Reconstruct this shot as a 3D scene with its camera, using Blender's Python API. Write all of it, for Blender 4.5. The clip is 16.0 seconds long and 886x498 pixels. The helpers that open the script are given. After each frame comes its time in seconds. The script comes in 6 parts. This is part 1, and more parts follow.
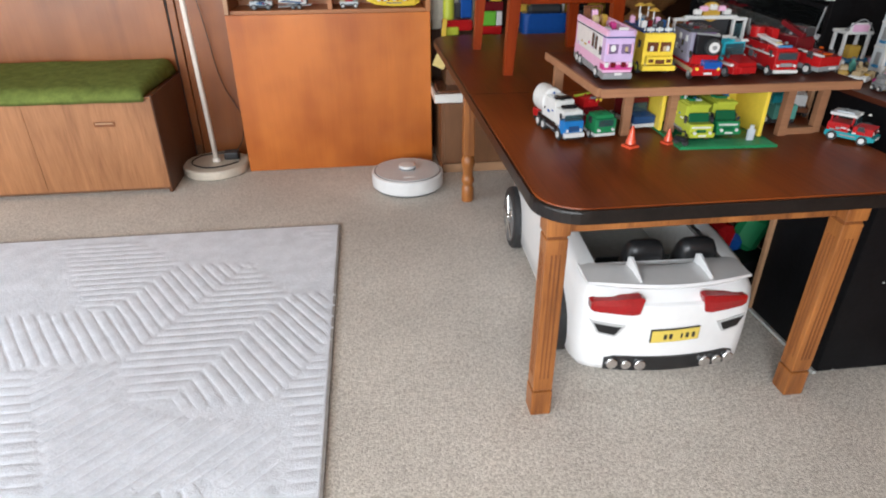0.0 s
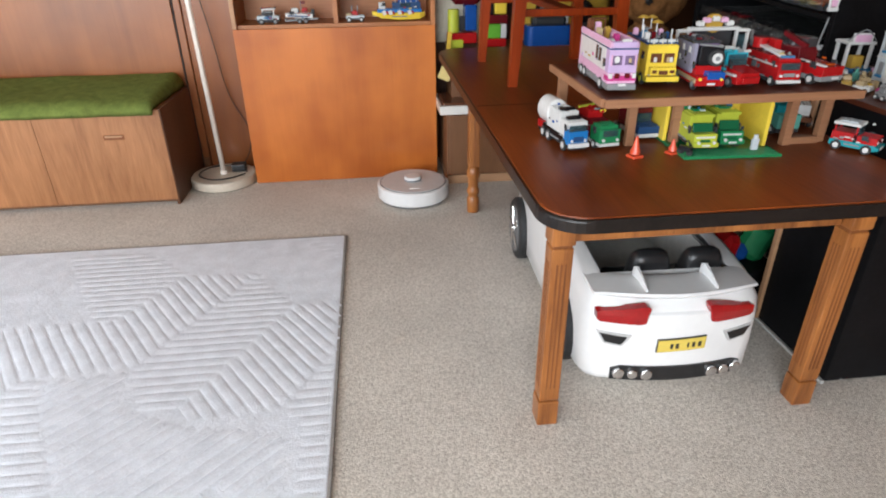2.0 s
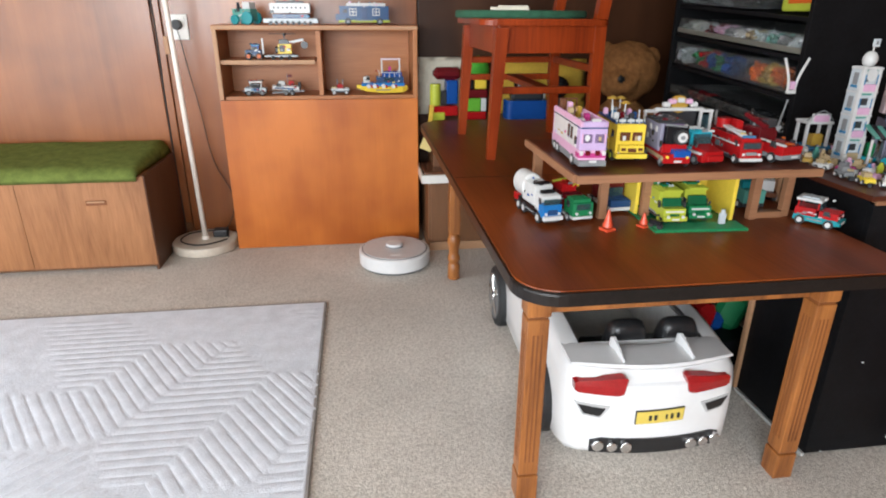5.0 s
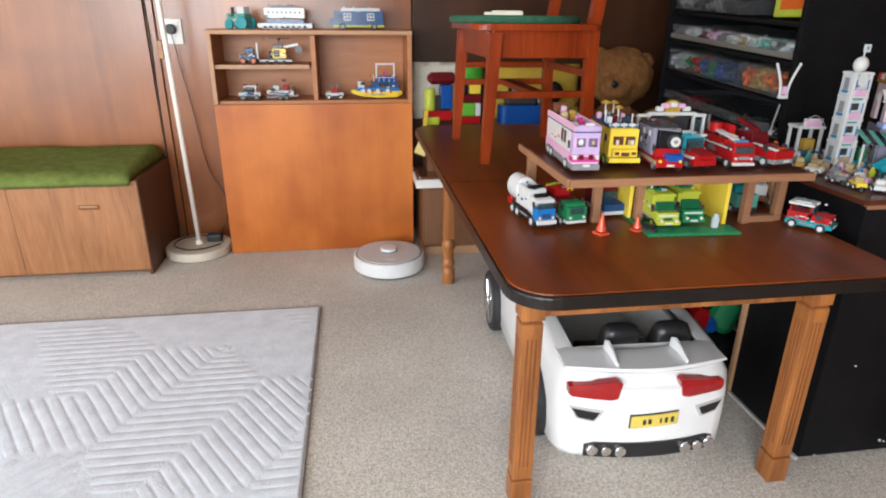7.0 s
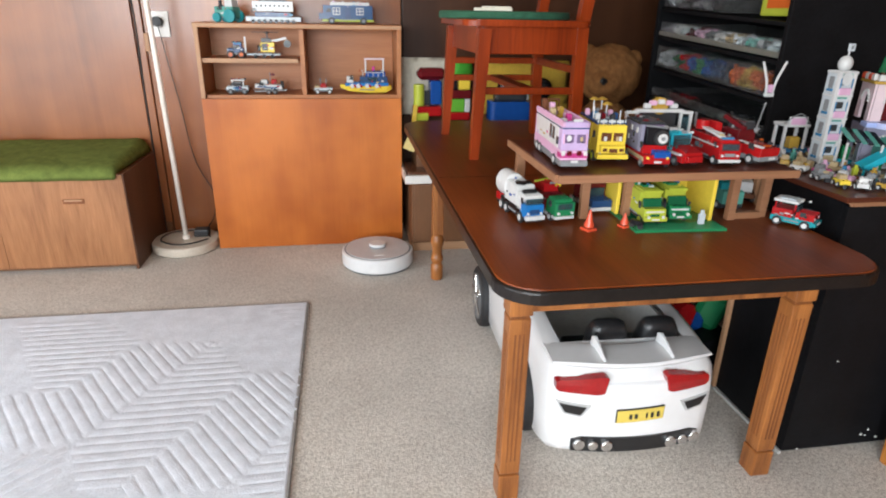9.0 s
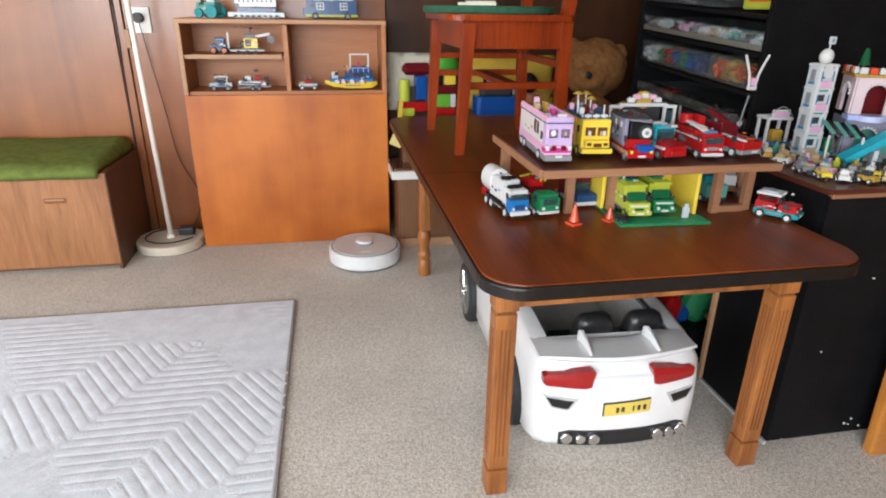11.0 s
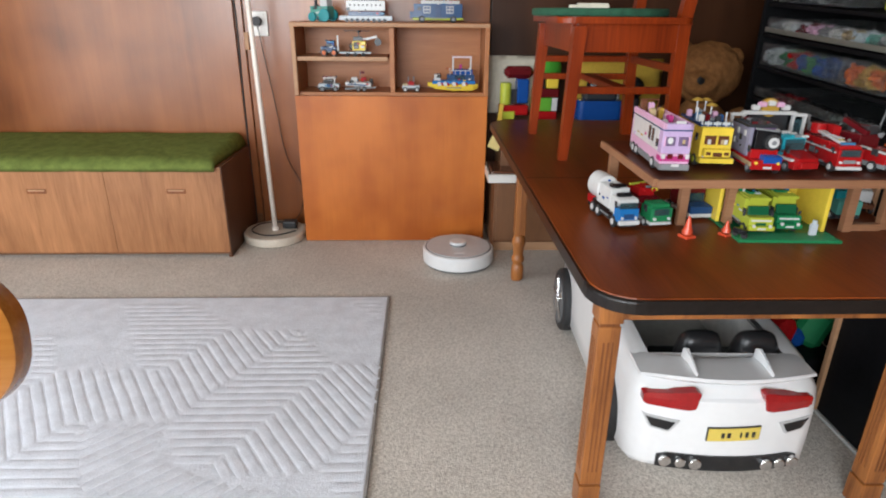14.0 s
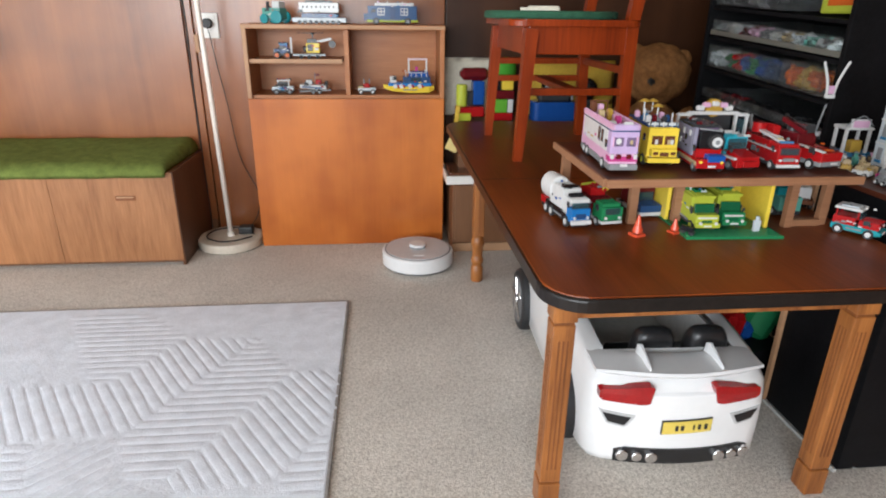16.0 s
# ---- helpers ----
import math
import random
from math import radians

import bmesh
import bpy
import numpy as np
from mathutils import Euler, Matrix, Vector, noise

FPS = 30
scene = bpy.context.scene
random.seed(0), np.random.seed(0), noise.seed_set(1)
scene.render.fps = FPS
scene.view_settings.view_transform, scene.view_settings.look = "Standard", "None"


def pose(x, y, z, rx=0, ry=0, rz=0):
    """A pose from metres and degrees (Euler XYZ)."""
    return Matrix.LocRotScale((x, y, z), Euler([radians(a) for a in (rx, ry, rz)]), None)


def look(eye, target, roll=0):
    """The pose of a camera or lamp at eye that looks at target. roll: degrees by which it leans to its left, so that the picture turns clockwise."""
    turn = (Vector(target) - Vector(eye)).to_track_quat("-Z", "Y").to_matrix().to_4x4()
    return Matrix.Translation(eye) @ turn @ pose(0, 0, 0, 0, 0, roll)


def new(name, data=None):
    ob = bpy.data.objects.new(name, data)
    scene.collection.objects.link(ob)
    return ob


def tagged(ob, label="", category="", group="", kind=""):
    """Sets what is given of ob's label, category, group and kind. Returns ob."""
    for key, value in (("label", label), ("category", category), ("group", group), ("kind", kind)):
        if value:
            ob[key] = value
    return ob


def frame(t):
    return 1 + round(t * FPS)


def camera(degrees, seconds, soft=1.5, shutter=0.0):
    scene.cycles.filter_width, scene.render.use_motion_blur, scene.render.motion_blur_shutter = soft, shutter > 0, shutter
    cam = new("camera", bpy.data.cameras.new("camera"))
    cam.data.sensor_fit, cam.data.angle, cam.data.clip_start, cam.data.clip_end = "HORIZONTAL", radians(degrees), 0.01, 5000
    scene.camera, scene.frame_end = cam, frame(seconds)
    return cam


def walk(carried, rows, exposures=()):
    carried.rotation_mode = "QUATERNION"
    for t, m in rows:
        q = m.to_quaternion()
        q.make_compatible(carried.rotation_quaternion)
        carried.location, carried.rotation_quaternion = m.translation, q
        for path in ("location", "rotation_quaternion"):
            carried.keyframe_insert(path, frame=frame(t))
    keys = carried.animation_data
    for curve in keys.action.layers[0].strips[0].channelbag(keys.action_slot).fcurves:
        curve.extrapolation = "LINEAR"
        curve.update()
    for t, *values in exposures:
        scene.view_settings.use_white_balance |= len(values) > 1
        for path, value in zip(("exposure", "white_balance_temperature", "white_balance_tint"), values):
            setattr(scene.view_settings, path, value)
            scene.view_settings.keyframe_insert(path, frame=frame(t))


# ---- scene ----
cam = camera(73.23, 16.0, soft=2.0)
PATH = [
    (0.0, (-0.089, 0.252, 1.171), (0.121, 1.992, 0.208), -0.20),
    (0.5, (-0.089, 0.250, 1.171), (0.122, 2.005, 0.234), -0.47),
    (1.0, (-0.088, 0.247, 1.169), (0.107, 2.000, 0.228), -0.61),
    (1.5, (-0.091, 0.245, 1.171), (0.100, 2.002, 0.236), -0.75),
    (2.0, (-0.092, 0.243, 1.172), (0.103, 2.003, 0.243), -0.63),
    (2.5, (-0.088, 0.241, 1.172), (0.092, 2.003, 0.244), -0.51),
    (3.0, (-0.084, 0.240, 1.175), (0.109, 2.028, 0.298), -0.19),
    (3.5, (-0.081, 0.240, 1.184), (0.147, 2.044, 0.352), 0.18),
    (4.0, (-0.079, 0.238, 1.188), (0.144, 2.061, 0.396), -0.07),
    (4.5, (-0.077, 0.237, 1.193), (0.167, 2.074, 0.441), 0.23),
    (7.0, (-0.072, 0.237, 1.190), (0.203, 2.082, 0.469), 0.50),
    (7.5, (-0.074, 0.237, 1.189), (0.199, 2.076, 0.451), 0.84),
    (8.0, (-0.071, 0.239, 1.189), (0.209, 2.075, 0.445), 0.83),
    (8.5, (-0.069, 0.239, 1.188), (0.226, 2.076, 0.454), 0.95),
    (9.0, (-0.071, 0.235, 1.188), (0.240, 2.070, 0.456), 1.12),
    (11.5, (-0.061, 0.241, 1.189), (0.287, 2.063, 0.441), 0.85),
    (12.0, (-0.064, 0.245, 1.185), (0.232, 2.079, 0.445), 0.54),
    (12.5, (-0.075, 0.246, 1.189), (0.163, 2.091, 0.457), 0.73),
    (13.0, (-0.082, 0.251, 1.190), (0.079, 2.103, 0.452), 0.55),
    (13.5, (-0.094, 0.249, 1.189), (0.016, 2.108, 0.459), 0.59),
    (14.0, (-0.103, 0.250, 1.189), (-0.038, 2.106, 0.447), 0.57),
    (14.5, (-0.102, 0.242, 1.188), (0.004, 2.095, 0.443), 0.77),
    (15.0, (-0.086, 0.246, 1.188), (0.096, 2.098, 0.455), 1.02),
    (15.5, (-0.082, 0.253, 1.188), (0.099, 2.102, 0.448), 0.69),
    (16.0, (-0.083, 0.253, 1.191), (0.104, 2.103, 0.455), 0.71),
]
walk(cam, [(t, look(eye, target, roll)) for t, eye, target, roll in PATH], exposures=((0.0, -0.09), (2.0, -0.11), (4.5, -0.02), (7.0, 0.02), (9.0, 0.01), (12.0, 0.02), (13.0, 0.02), (14.0, -0.25), (15.0, -0.16), (16.0, -0.16)))

# ---- light ----
world = bpy.data.worlds.new("world")
scene.world = world
world.use_nodes = True
wn = world.node_tree.nodes
sky = wn.new("ShaderNodeTexSky")
sky.sky_type, sky.sun_disc = "NISHITA", False
sky.sun_elevation, sky.sun_rotation = radians(40), radians(200)
world.node_tree.links.new(sky.outputs[0], wn["Background"].inputs[0])
wn["Background"].inputs[1].default_value = 0.12


def window_lamp(name, at, aim, w, h, watts, colour):
    d = bpy.data.lights.new(name, "AREA")
    d.shape, d.size, d.size_y, d.energy, d.color = "RECTANGLE", w, h, watts, colour
    ob = new(name, d)
    ob.matrix_world = look(at, aim)
    return ob


window_lamp("window_light_south", (-1.55, -2.13, 1.45), (-1.1, 2.0, 0.9), 2.9, 1.25, 232, (0.87, 0.94, 1.0))
window_lamp("window_light_west", (-3.13, 0.10, 1.15), (0.0, 0.9, 0.75), 3.2, 1.82, 104, (0.86, 0.94, 1.0))
scene.view_settings.exposure = 0.0

# ---- materials ----
def mat(name, colour, rough=0.5, metal=0.0, vary=0.12, scale=30.0, bump=0.0, coat=0.0, stretch=(1, 1, 1), fine=6.0, spec=0.5):
    """A painted, moulded or woven surface with mottling at two scales and fine relief."""
    m = bpy.data.materials.new(name)
    m.use_nodes = True
    n, l = m.node_tree.nodes, m.node_tree.links
    b = n["Principled BSDF"]
    b.inputs["Roughness"].default_value, b.inputs["Metallic"].default_value = rough, metal
    b.inputs["Coat Weight"].default_value, b.inputs["Coat Roughness"].default_value = coat, 0.12
    b.inputs["Specular IOR Level"].default_value = spec
    tc, mp = n.new("ShaderNodeTexCoord"), n.new("ShaderNodeMapping")
    mp.inputs["Scale"].default_value = stretch
    l.new(tc.outputs["Object"], mp.inputs[0])
    big, small = n.new("ShaderNodeTexNoise"), n.new("ShaderNodeTexNoise")
    big.inputs["Scale"].default_value, small.inputs["Scale"].default_value = scale, scale * fine
    big.inputs["Detail"].default_value = small.inputs["Detail"].default_value = 4
    for t in (big, small):
        l.new(mp.outputs[0], t.inputs["Vector"])
    mix = n.new("ShaderNodeMath")
    mix.operation = "ADD"
    l.new(big.outputs[0], mix.inputs[0])
    l.new(small.outputs[0], mix.inputs[1])
    ramp = n.new("ShaderNodeValToRGB")
    lo, hi = [c * (1 - vary) for c in colour], [min(1, c * (1 + vary)) for c in colour]
    ramp.color_ramp.elements[0].position, ramp.color_ramp.elements[1].position = 0.35, 0.65
    ramp.color_ramp.elements[0].color, ramp.color_ramp.elements[1].color = (*lo, 1), (*hi, 1)
    half = n.new("ShaderNodeMath")
    half.operation, half.inputs[1].default_value = "MULTIPLY", 0.5
    l.new(mix.outputs[0], half.inputs[0])
    l.new(half.outputs[0], ramp.inputs[0])
    l.new(ramp.outputs[0], b.inputs["Base Color"])
    if bump:
        bp = n.new("ShaderNodeBump")
        bp.inputs["Strength"].default_value, bp.inputs["Distance"].default_value = 1.0, bump
        l.new(mix.outputs[0], bp.inputs["Height"])
        l.new(bp.outputs[0], b.inputs["Normal"])
    return m


def wood(name, dark, light, rough=0.35, axis="z", scale=9.0, coat=0.0, bump=0.0004, figure=0.5, patch=0.35, spec=0.4):
    """Grained timber or veneer: long streaks along axis, pores, and broad patches of tone."""
    m = bpy.data.materials.new(name)
    m.use_nodes = True
    n, l = m.node_tree.nodes, m.node_tree.links
    b = n["Principled BSDF"]
    b.inputs["Coat Weight"].default_value, b.inputs["Coat Roughness"].default_value = coat, 0.2
    b.inputs["Specular IOR Level"].default_value = spec
    tc, mp, mq = n.new("ShaderNodeTexCoord"), n.new("ShaderNodeMapping"), n.new("ShaderNodeMapping")
    k = "xyz".index(axis)
    s1, s2 = [1.0] * 3, [6.0] * 3
    s1[k], s2[k] = 0.12, 0.25
    mp.inputs["Scale"].default_value, mq.inputs["Scale"].default_value = s1, s2
    for q in (mp, mq):
        l.new(tc.outputs["Object"], q.inputs[0])
    fig, por, pat = (n.new("ShaderNodeTexNoise") for _ in range(3))
    fig.inputs["Scale"].default_value, fig.inputs["Detail"].default_value, fig.inputs["Distortion"].default_value = scale, 5, 1.2
    por.inputs["Scale"].default_value, por.inputs["Detail"].default_value = scale * 4, 4
    pat.inputs["Scale"].default_value, pat.inputs["Detail"].default_value = 2.6, 3
    l.new(mp.outputs[0], fig.inputs["Vector"])
    l.new(mq.outputs[0], por.inputs["Vector"])
    l.new(tc.outputs["Object"], pat.inputs["Vector"])
    a1, a2 = n.new("ShaderNodeMix"), n.new("ShaderNodeMix")
    a1.inputs[0].default_value, a2.inputs[0].default_value = figure, patch
    l.new(por.outputs[0], a1.inputs[2])
    l.new(fig.outputs[0], a1.inputs[3])
    l.new(a1.outputs[0], a2.inputs[2])
    l.new(pat.outputs[0], a2.inputs[3])
    ramp = n.new("ShaderNodeValToRGB")
    ramp.color_ramp.elements[0].position, ramp.color_ramp.elements[1].position = 0.36, 0.64
    ramp.color_ramp.elements[0].color, ramp.color_ramp.elements[1].color = (*dark, 1), (*light, 1)
    l.new(a2.outputs[0], ramp.inputs[0])
    l.new(ramp.outputs[0], b.inputs["Base Color"])
    rr = n.new("ShaderNodeMapRange")
    rr.inputs["To Min"].default_value, rr.inputs["To Max"].default_value = rough * 0.8, rough * 1.3
    l.new(pat.outputs[0], rr.inputs[0])
    l.new(rr.outputs[0], b.inputs["Roughness"])
    bp = n.new("ShaderNodeBump")
    bp.inputs["Distance"].default_value = bump
    l.new(por.outputs[0], bp.inputs["Height"])
    l.new(bp.outputs[0], b.inputs["Normal"])
    return m


def glass(name, colour, rough=0.05, clear=0.75, ior=1.45):
    m = bpy.data.materials.new(name)
    m.use_nodes = True
    b = m.node_tree.nodes["Principled BSDF"]
    b.inputs["Base Color"].default_value, b.inputs["Roughness"].default_value = (*colour, 1), rough
    b.inputs["Transmission Weight"].default_value, b.inputs["IOR"].default_value = clear, ior
    return m


def speckled(name, a, b_, c, scale, bump, rough=1.0):
    """Loop pile carpet: three yarn tones in tufts, with broad traffic wear."""
    m = bpy.data.materials.new(name)
    m.use_nodes = True
    n, l = m.node_tree.nodes, m.node_tree.links
    b = n["Principled BSDF"]
    b.inputs["Roughness"].default_value, b.inputs["Specular IOR Level"].default_value = rough, 0.1
    tc = n.new("ShaderNodeTexCoord")
    vo, no, wide = n.new("ShaderNodeTexVoronoi"), n.new("ShaderNodeTexNoise"), n.new("ShaderNodeTexNoise")
    vo.inputs["Scale"].default_value, no.inputs["Scale"].default_value, wide.inputs["Scale"].default_value = scale, scale * 0.45, 2.2
    no.inputs["Detail"].default_value = 5
    for q in (vo, no, wide):
        l.new(tc.outputs["Object"], q.inputs["Vector"])
    ramp = n.new("ShaderNodeValToRGB")
    e = ramp.color_ramp.elements
    e[0].position, e[1].position = 0.32, 0.68
    e[0].color, e[1].color = (*a, 1), (*c, 1)
    e.new(0.5).color = (*b_, 1)
    sep = n.new("ShaderNodeSeparateColor")
    l.new(vo.outputs["Color"], sep.inputs[0])
    mx = n.new("ShaderNodeMix")
    mx.inputs[0].default_value = 0.6
    l.new(sep.outputs[0], mx.inputs[2])
    l.new(no.outputs[0], mx.inputs[3])
    l.new(mx.outputs[0], ramp.inputs[0])
    tone = n.new("ShaderNodeMapRange")
    tone.inputs["From Min"].default_value, tone.inputs["From Max"].default_value = 0.3, 0.7
    tone.inputs["To Min"].default_value, tone.inputs["To Max"].default_value = 0.9, 1.08
    l.new(wide.outputs[0], tone.inputs[0])
    mul = n.new("ShaderNodeVectorMath")
    mul.operation = "SCALE"
    l.new(ramp.outputs[0], mul.inputs[0])
    l.new(tone.outputs[0], mul.inputs["Scale"])
    l.new(mul.outputs[0], b.inputs["Base Color"])
    bp = n.new("ShaderNodeBump")
    bp.inputs["Distance"].default_value, bp.invert = bump, True
    l.new(vo.outputs["Distance"], bp.inputs["Height"])
    l.new(bp.outputs[0], b.inputs["Normal"])
    return m


CARPET = speckled("carpet_loop", (0.44, 0.400, 0.354), (0.585, 0.538, 0.484), (0.70, 0.652, 0.594), 240, 0.0010)
RUG = mat("rug_pile", (0.705, 0.735, 0.80), 1.0, vary=0.12, scale=14, fine=14, bump=0.0018, spec=0.1)
RUG_RIB = mat("rug_rib_pile", (0.705, 0.735, 0.80), 1.0, vary=0.12, scale=20, fine=12, bump=0.0020, spec=0.1)
RUG_EDGE = mat("rug_binding", (0.30, 0.28, 0.27), 1.0, vary=0.2, scale=60, bump=0.001, spec=0.1)
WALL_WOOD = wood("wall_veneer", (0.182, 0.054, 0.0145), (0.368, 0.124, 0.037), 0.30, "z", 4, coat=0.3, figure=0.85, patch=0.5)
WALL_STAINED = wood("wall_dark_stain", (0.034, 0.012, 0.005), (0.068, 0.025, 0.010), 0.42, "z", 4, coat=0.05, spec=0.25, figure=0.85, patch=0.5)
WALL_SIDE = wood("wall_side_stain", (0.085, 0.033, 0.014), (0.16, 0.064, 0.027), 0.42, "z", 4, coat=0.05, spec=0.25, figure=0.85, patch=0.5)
WALL_DARK = mat("joint_shadow_gap", (0.03, 0.018, 0.012), 0.7, vary=0.2)
CABINET_FACE = wood("orange_plywood", (0.36, 0.086, 0.012), (0.60, 0.178, 0.031), 0.33, "z", 5, coat=0.2, figure=0.75, patch=0.66)
CABINET_WOOD = wood("cabinet_veneer", (0.33, 0.115, 0.038), (0.47, 0.19, 0.07), 0.4, "x", 8)
EDGE_WOOD = wood("pale_edge_band", (0.36, 0.19, 0.10), (0.50, 0.29, 0.16), 0.5, "x", 12)
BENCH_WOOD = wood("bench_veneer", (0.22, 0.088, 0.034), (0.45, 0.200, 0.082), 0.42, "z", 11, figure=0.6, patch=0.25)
# bench veneer darkened: shade on the east-facing end is in the colour
BENCH_SHADED = wood("bench_veneer_shaded", (0.085, 0.032, 0.014), (0.145, 0.060, 0.027), 0.45, "z", 12)
TABLE_TOP = wood("table_laminate", (0.105, 0.0195, 0.0038), (0.250, 0.056, 0.0105), 0.36, "y", 6, coat=0.02, figure=0.7, spec=0.28)
TABLE_EDGE = mat("table_edge_black", (0.010, 0.007, 0.006), 0.34, vary=0.4, scale=18, bump=0.0003, spec=0.3)
LEG_WOOD = wood("table_leg_pine", (0.13, 0.038, 0.010), (0.47, 0.175, 0.045), 0.36, "z", 13, figure=0.7, patch=0.25, coat=0.15)
LEG_GROOVE = wood("leg_groove_stain", (0.10, 0.030, 0.008), (0.27, 0.09, 0.024), 0.5, "z", 10, figure=0.7)
CHAIR_WOOD = wood("chair_red_stain", (0.135, 0.015, 0.002), (0.31, 0.042, 0.005), 0.33, "z", 6, coat=0.08, spec=0.25)
NEAR_WOOD = wood("honey_varnish", (0.40, 0.14, 0.02), (0.56, 0.23, 0.05), 0.25, "x", 8, coat=0.4)
SHELF_TOP = wood("shelf_dark_stain", (0.060, 0.014, 0.007), (0.105, 0.028, 0.013), 0.36, "x", 9, coat=0.05, spec=0.3)
SHELF_EDGE = wood("shelf_raw_edge", (0.22, 0.098, 0.048), (0.34, 0.165, 0.085), 0.55, "x", 14)
BLACK_PANEL = mat("black_melamine", (0.006, 0.006, 0.007), 0.55, vary=0.35, scale=12, bump=0.0002, spec=0.16)
DUST = mat("paint_fleck", (0.5, 0.5, 0.48), 0.7, vary=0.1)
GREEN_FABRIC = mat("green_wool_cloth", (0.145, 0.185, 0.045), 0.95, vary=0.3, scale=26, fine=12, bump=0.0016, spec=0.15)
DARK_GREEN = mat("dark_green_cloth", (0.018, 0.085, 0.045), 0.9, vary=0.25, scale=30, bump=0.001)
CREAM = mat("cream_enamel", (0.86, 0.78, 0.70), 0.35, vary=0.07, scale=12)
LAMP_BASE = mat("lamp_base_enamel", (0.60, 0.53, 0.44), 0.4, vary=0.09, scale=16)
CABLE = mat("black_rubber", (0.012, 0.012, 0.013), 0.5, vary=0.2)
WHITE_PLATE = mat("white_switch_plastic", (0.72, 0.70, 0.66), 0.35, vary=0.04)
ROBOT_WHITE = mat("robot_white_plastic", (0.74, 0.74, 0.74), 0.3, vary=0.03, scale=8)
ROBOT_TOP = mat("robot_grey_top", (0.60, 0.60, 0.61), 0.35, vary=0.05, scale=10)
ROBOT_DARK = mat("robot_trim_grey", (0.12, 0.125, 0.13), 0.4, vary=0.1)
CAR_WHITE = mat("ride_on_white_plastic", (0.80, 0.80, 0.80), 0.22, vary=0.02, scale=9, coat=0.2)
CAR_GREY = mat("ride_on_inner_plastic", (0.46, 0.455, 0.43), 0.4, vary=0.12, scale=8)
CAR_BLACK = mat("moulded_black_plastic", (0.015, 0.015, 0.016), 0.35, vary=0.2, scale=20)
CHROME = mat("chrome_trim", (0.75, 0.75, 0.76), 0.18, metal=1.0, vary=0.1, scale=60, bump=0.0006)
PLATE_INK = mat("plate_ink", (0.03, 0.028, 0.025), 0.5, vary=0.2)
VENT_GREY = mat("vent_grey_plastic", (0.50, 0.50, 0.50), 0.35, vary=0.08, scale=20)
TAIL_RED = mat("tail_light_red", (0.33, 0.008, 0.010), 0.15, vary=0.15, scale=25, coat=0.5)
PLATE_YELLOW = mat("plate_yellow", (0.72, 0.55, 0.11), 0.4, vary=0.05)
TEDDY = mat("teddy_plush", (0.25, 0.112, 0.040), 1.0, vary=0.3, scale=40, fine=8, bump=0.004, spec=0.1)
PILLOW = mat("pillow_cotton", (0.62, 0.58, 0.48), 0.95, vary=0.10, scale=9, bump=0.003)
PILLOW_YELLOW = mat("yellow_cushion_cloth", (0.55, 0.36, 0.045), 0.95, vary=0.12, scale=12, bump=0.002)
SIDE_WOOD = wood("storage_veneer", (0.13, 0.055, 0.024), (0.21, 0.095, 0.042), 0.45, "z", 10)
PLASTER = mat("ceiling_paint", (0.50, 0.45, 0.38), 0.9, vary=0.03, scale=5, bump=0.0006)
RUBBER = mat("tyre_rubber", (0.018, 0.018, 0.019), 0.65, vary=0.2, scale=50)
CLEAR = glass("tray_clear_plastic", (0.84, 0.86, 0.86), 0.24, 0.97, 1.13)
TRAY_LIP = glass("tray_milky_plastic", (0.24, 0.23, 0.195), 0.35, 0.35, 1.3)
TINT = glass("tinted_brick_window", (0.10, 0.20, 0.23), 0.08)


def plastic(name, c, rough=0.22):
    return mat(name + "_brick_plastic", c, rough, vary=0.06, scale=45, coat=0.04, spec=0.36)


P = {k: plastic(k, [v * 0.77 for v in c]) for k, c in dict(
    white=(0.74, 0.74, 0.73), grey=(0.28, 0.29, 0.30), dark=(0.05, 0.052, 0.056), black=(0.014, 0.014, 0.016),
    red=(0.46, 0.012, 0.014), maroon=(0.15, 0.010, 0.014), blue=(0.012, 0.085, 0.36), sky=(0.055, 0.23, 0.44), navy=(0.03, 0.08, 0.20), slate=(0.30, 0.29, 0.38),
    yellow=(0.98, 0.72, 0.08), azure=(0.02, 0.20, 0.55), lime=(0.52, 0.58, 0.06), green=(0.02, 0.24, 0.09), pine=(0.01, 0.12, 0.05), blush=(0.80, 0.64, 0.68), teal=(0.02, 0.32, 0.36), mint=(0.12, 0.40, 0.33),
    mauve=(0.22, 0.15, 0.27), pink=(0.82, 0.48, 0.68), lilac=(0.62, 0.46, 0.72), magenta=(0.60, 0.06, 0.26), orange=(0.72, 0.14, 0.02), tan=(0.55, 0.42, 0.24),
    cone=(0.80, 0.10, 0.04), brown=(0.16, 0.06, 0.03), aqua=(0.03, 0.50, 0.64), gold=(0.55, 0.34, 0.06), pale=(0.62, 0.68, 0.72)).items()}


# ---- builders ----
def thing(name, label, category, at=(0, 0, 0), rz=0.0, group="", kind=""):
    ob = new(name)
    ob.empty_display_size = 0.05
    ob.matrix_basis = pose(*at, 0, 0, rz)
    return tagged(ob, label, category, group, kind)


def mesh_of(name, bm, material, smooth=False):
    me = bpy.data.meshes.new(name)
    bmesh.ops.recalc_face_normals(bm, faces=bm.faces)
    if smooth:
        for f in bm.faces:
            f.smooth = True
    bm.to_mesh(me)
    bm.free()
    me.materials.append(material)
    return me


def part(name, bm, material, parent, label="", smooth=False):
    ob = new(name, mesh_of(name, bm, material, smooth))
    ob.parent = parent
    return tagged(ob, label)


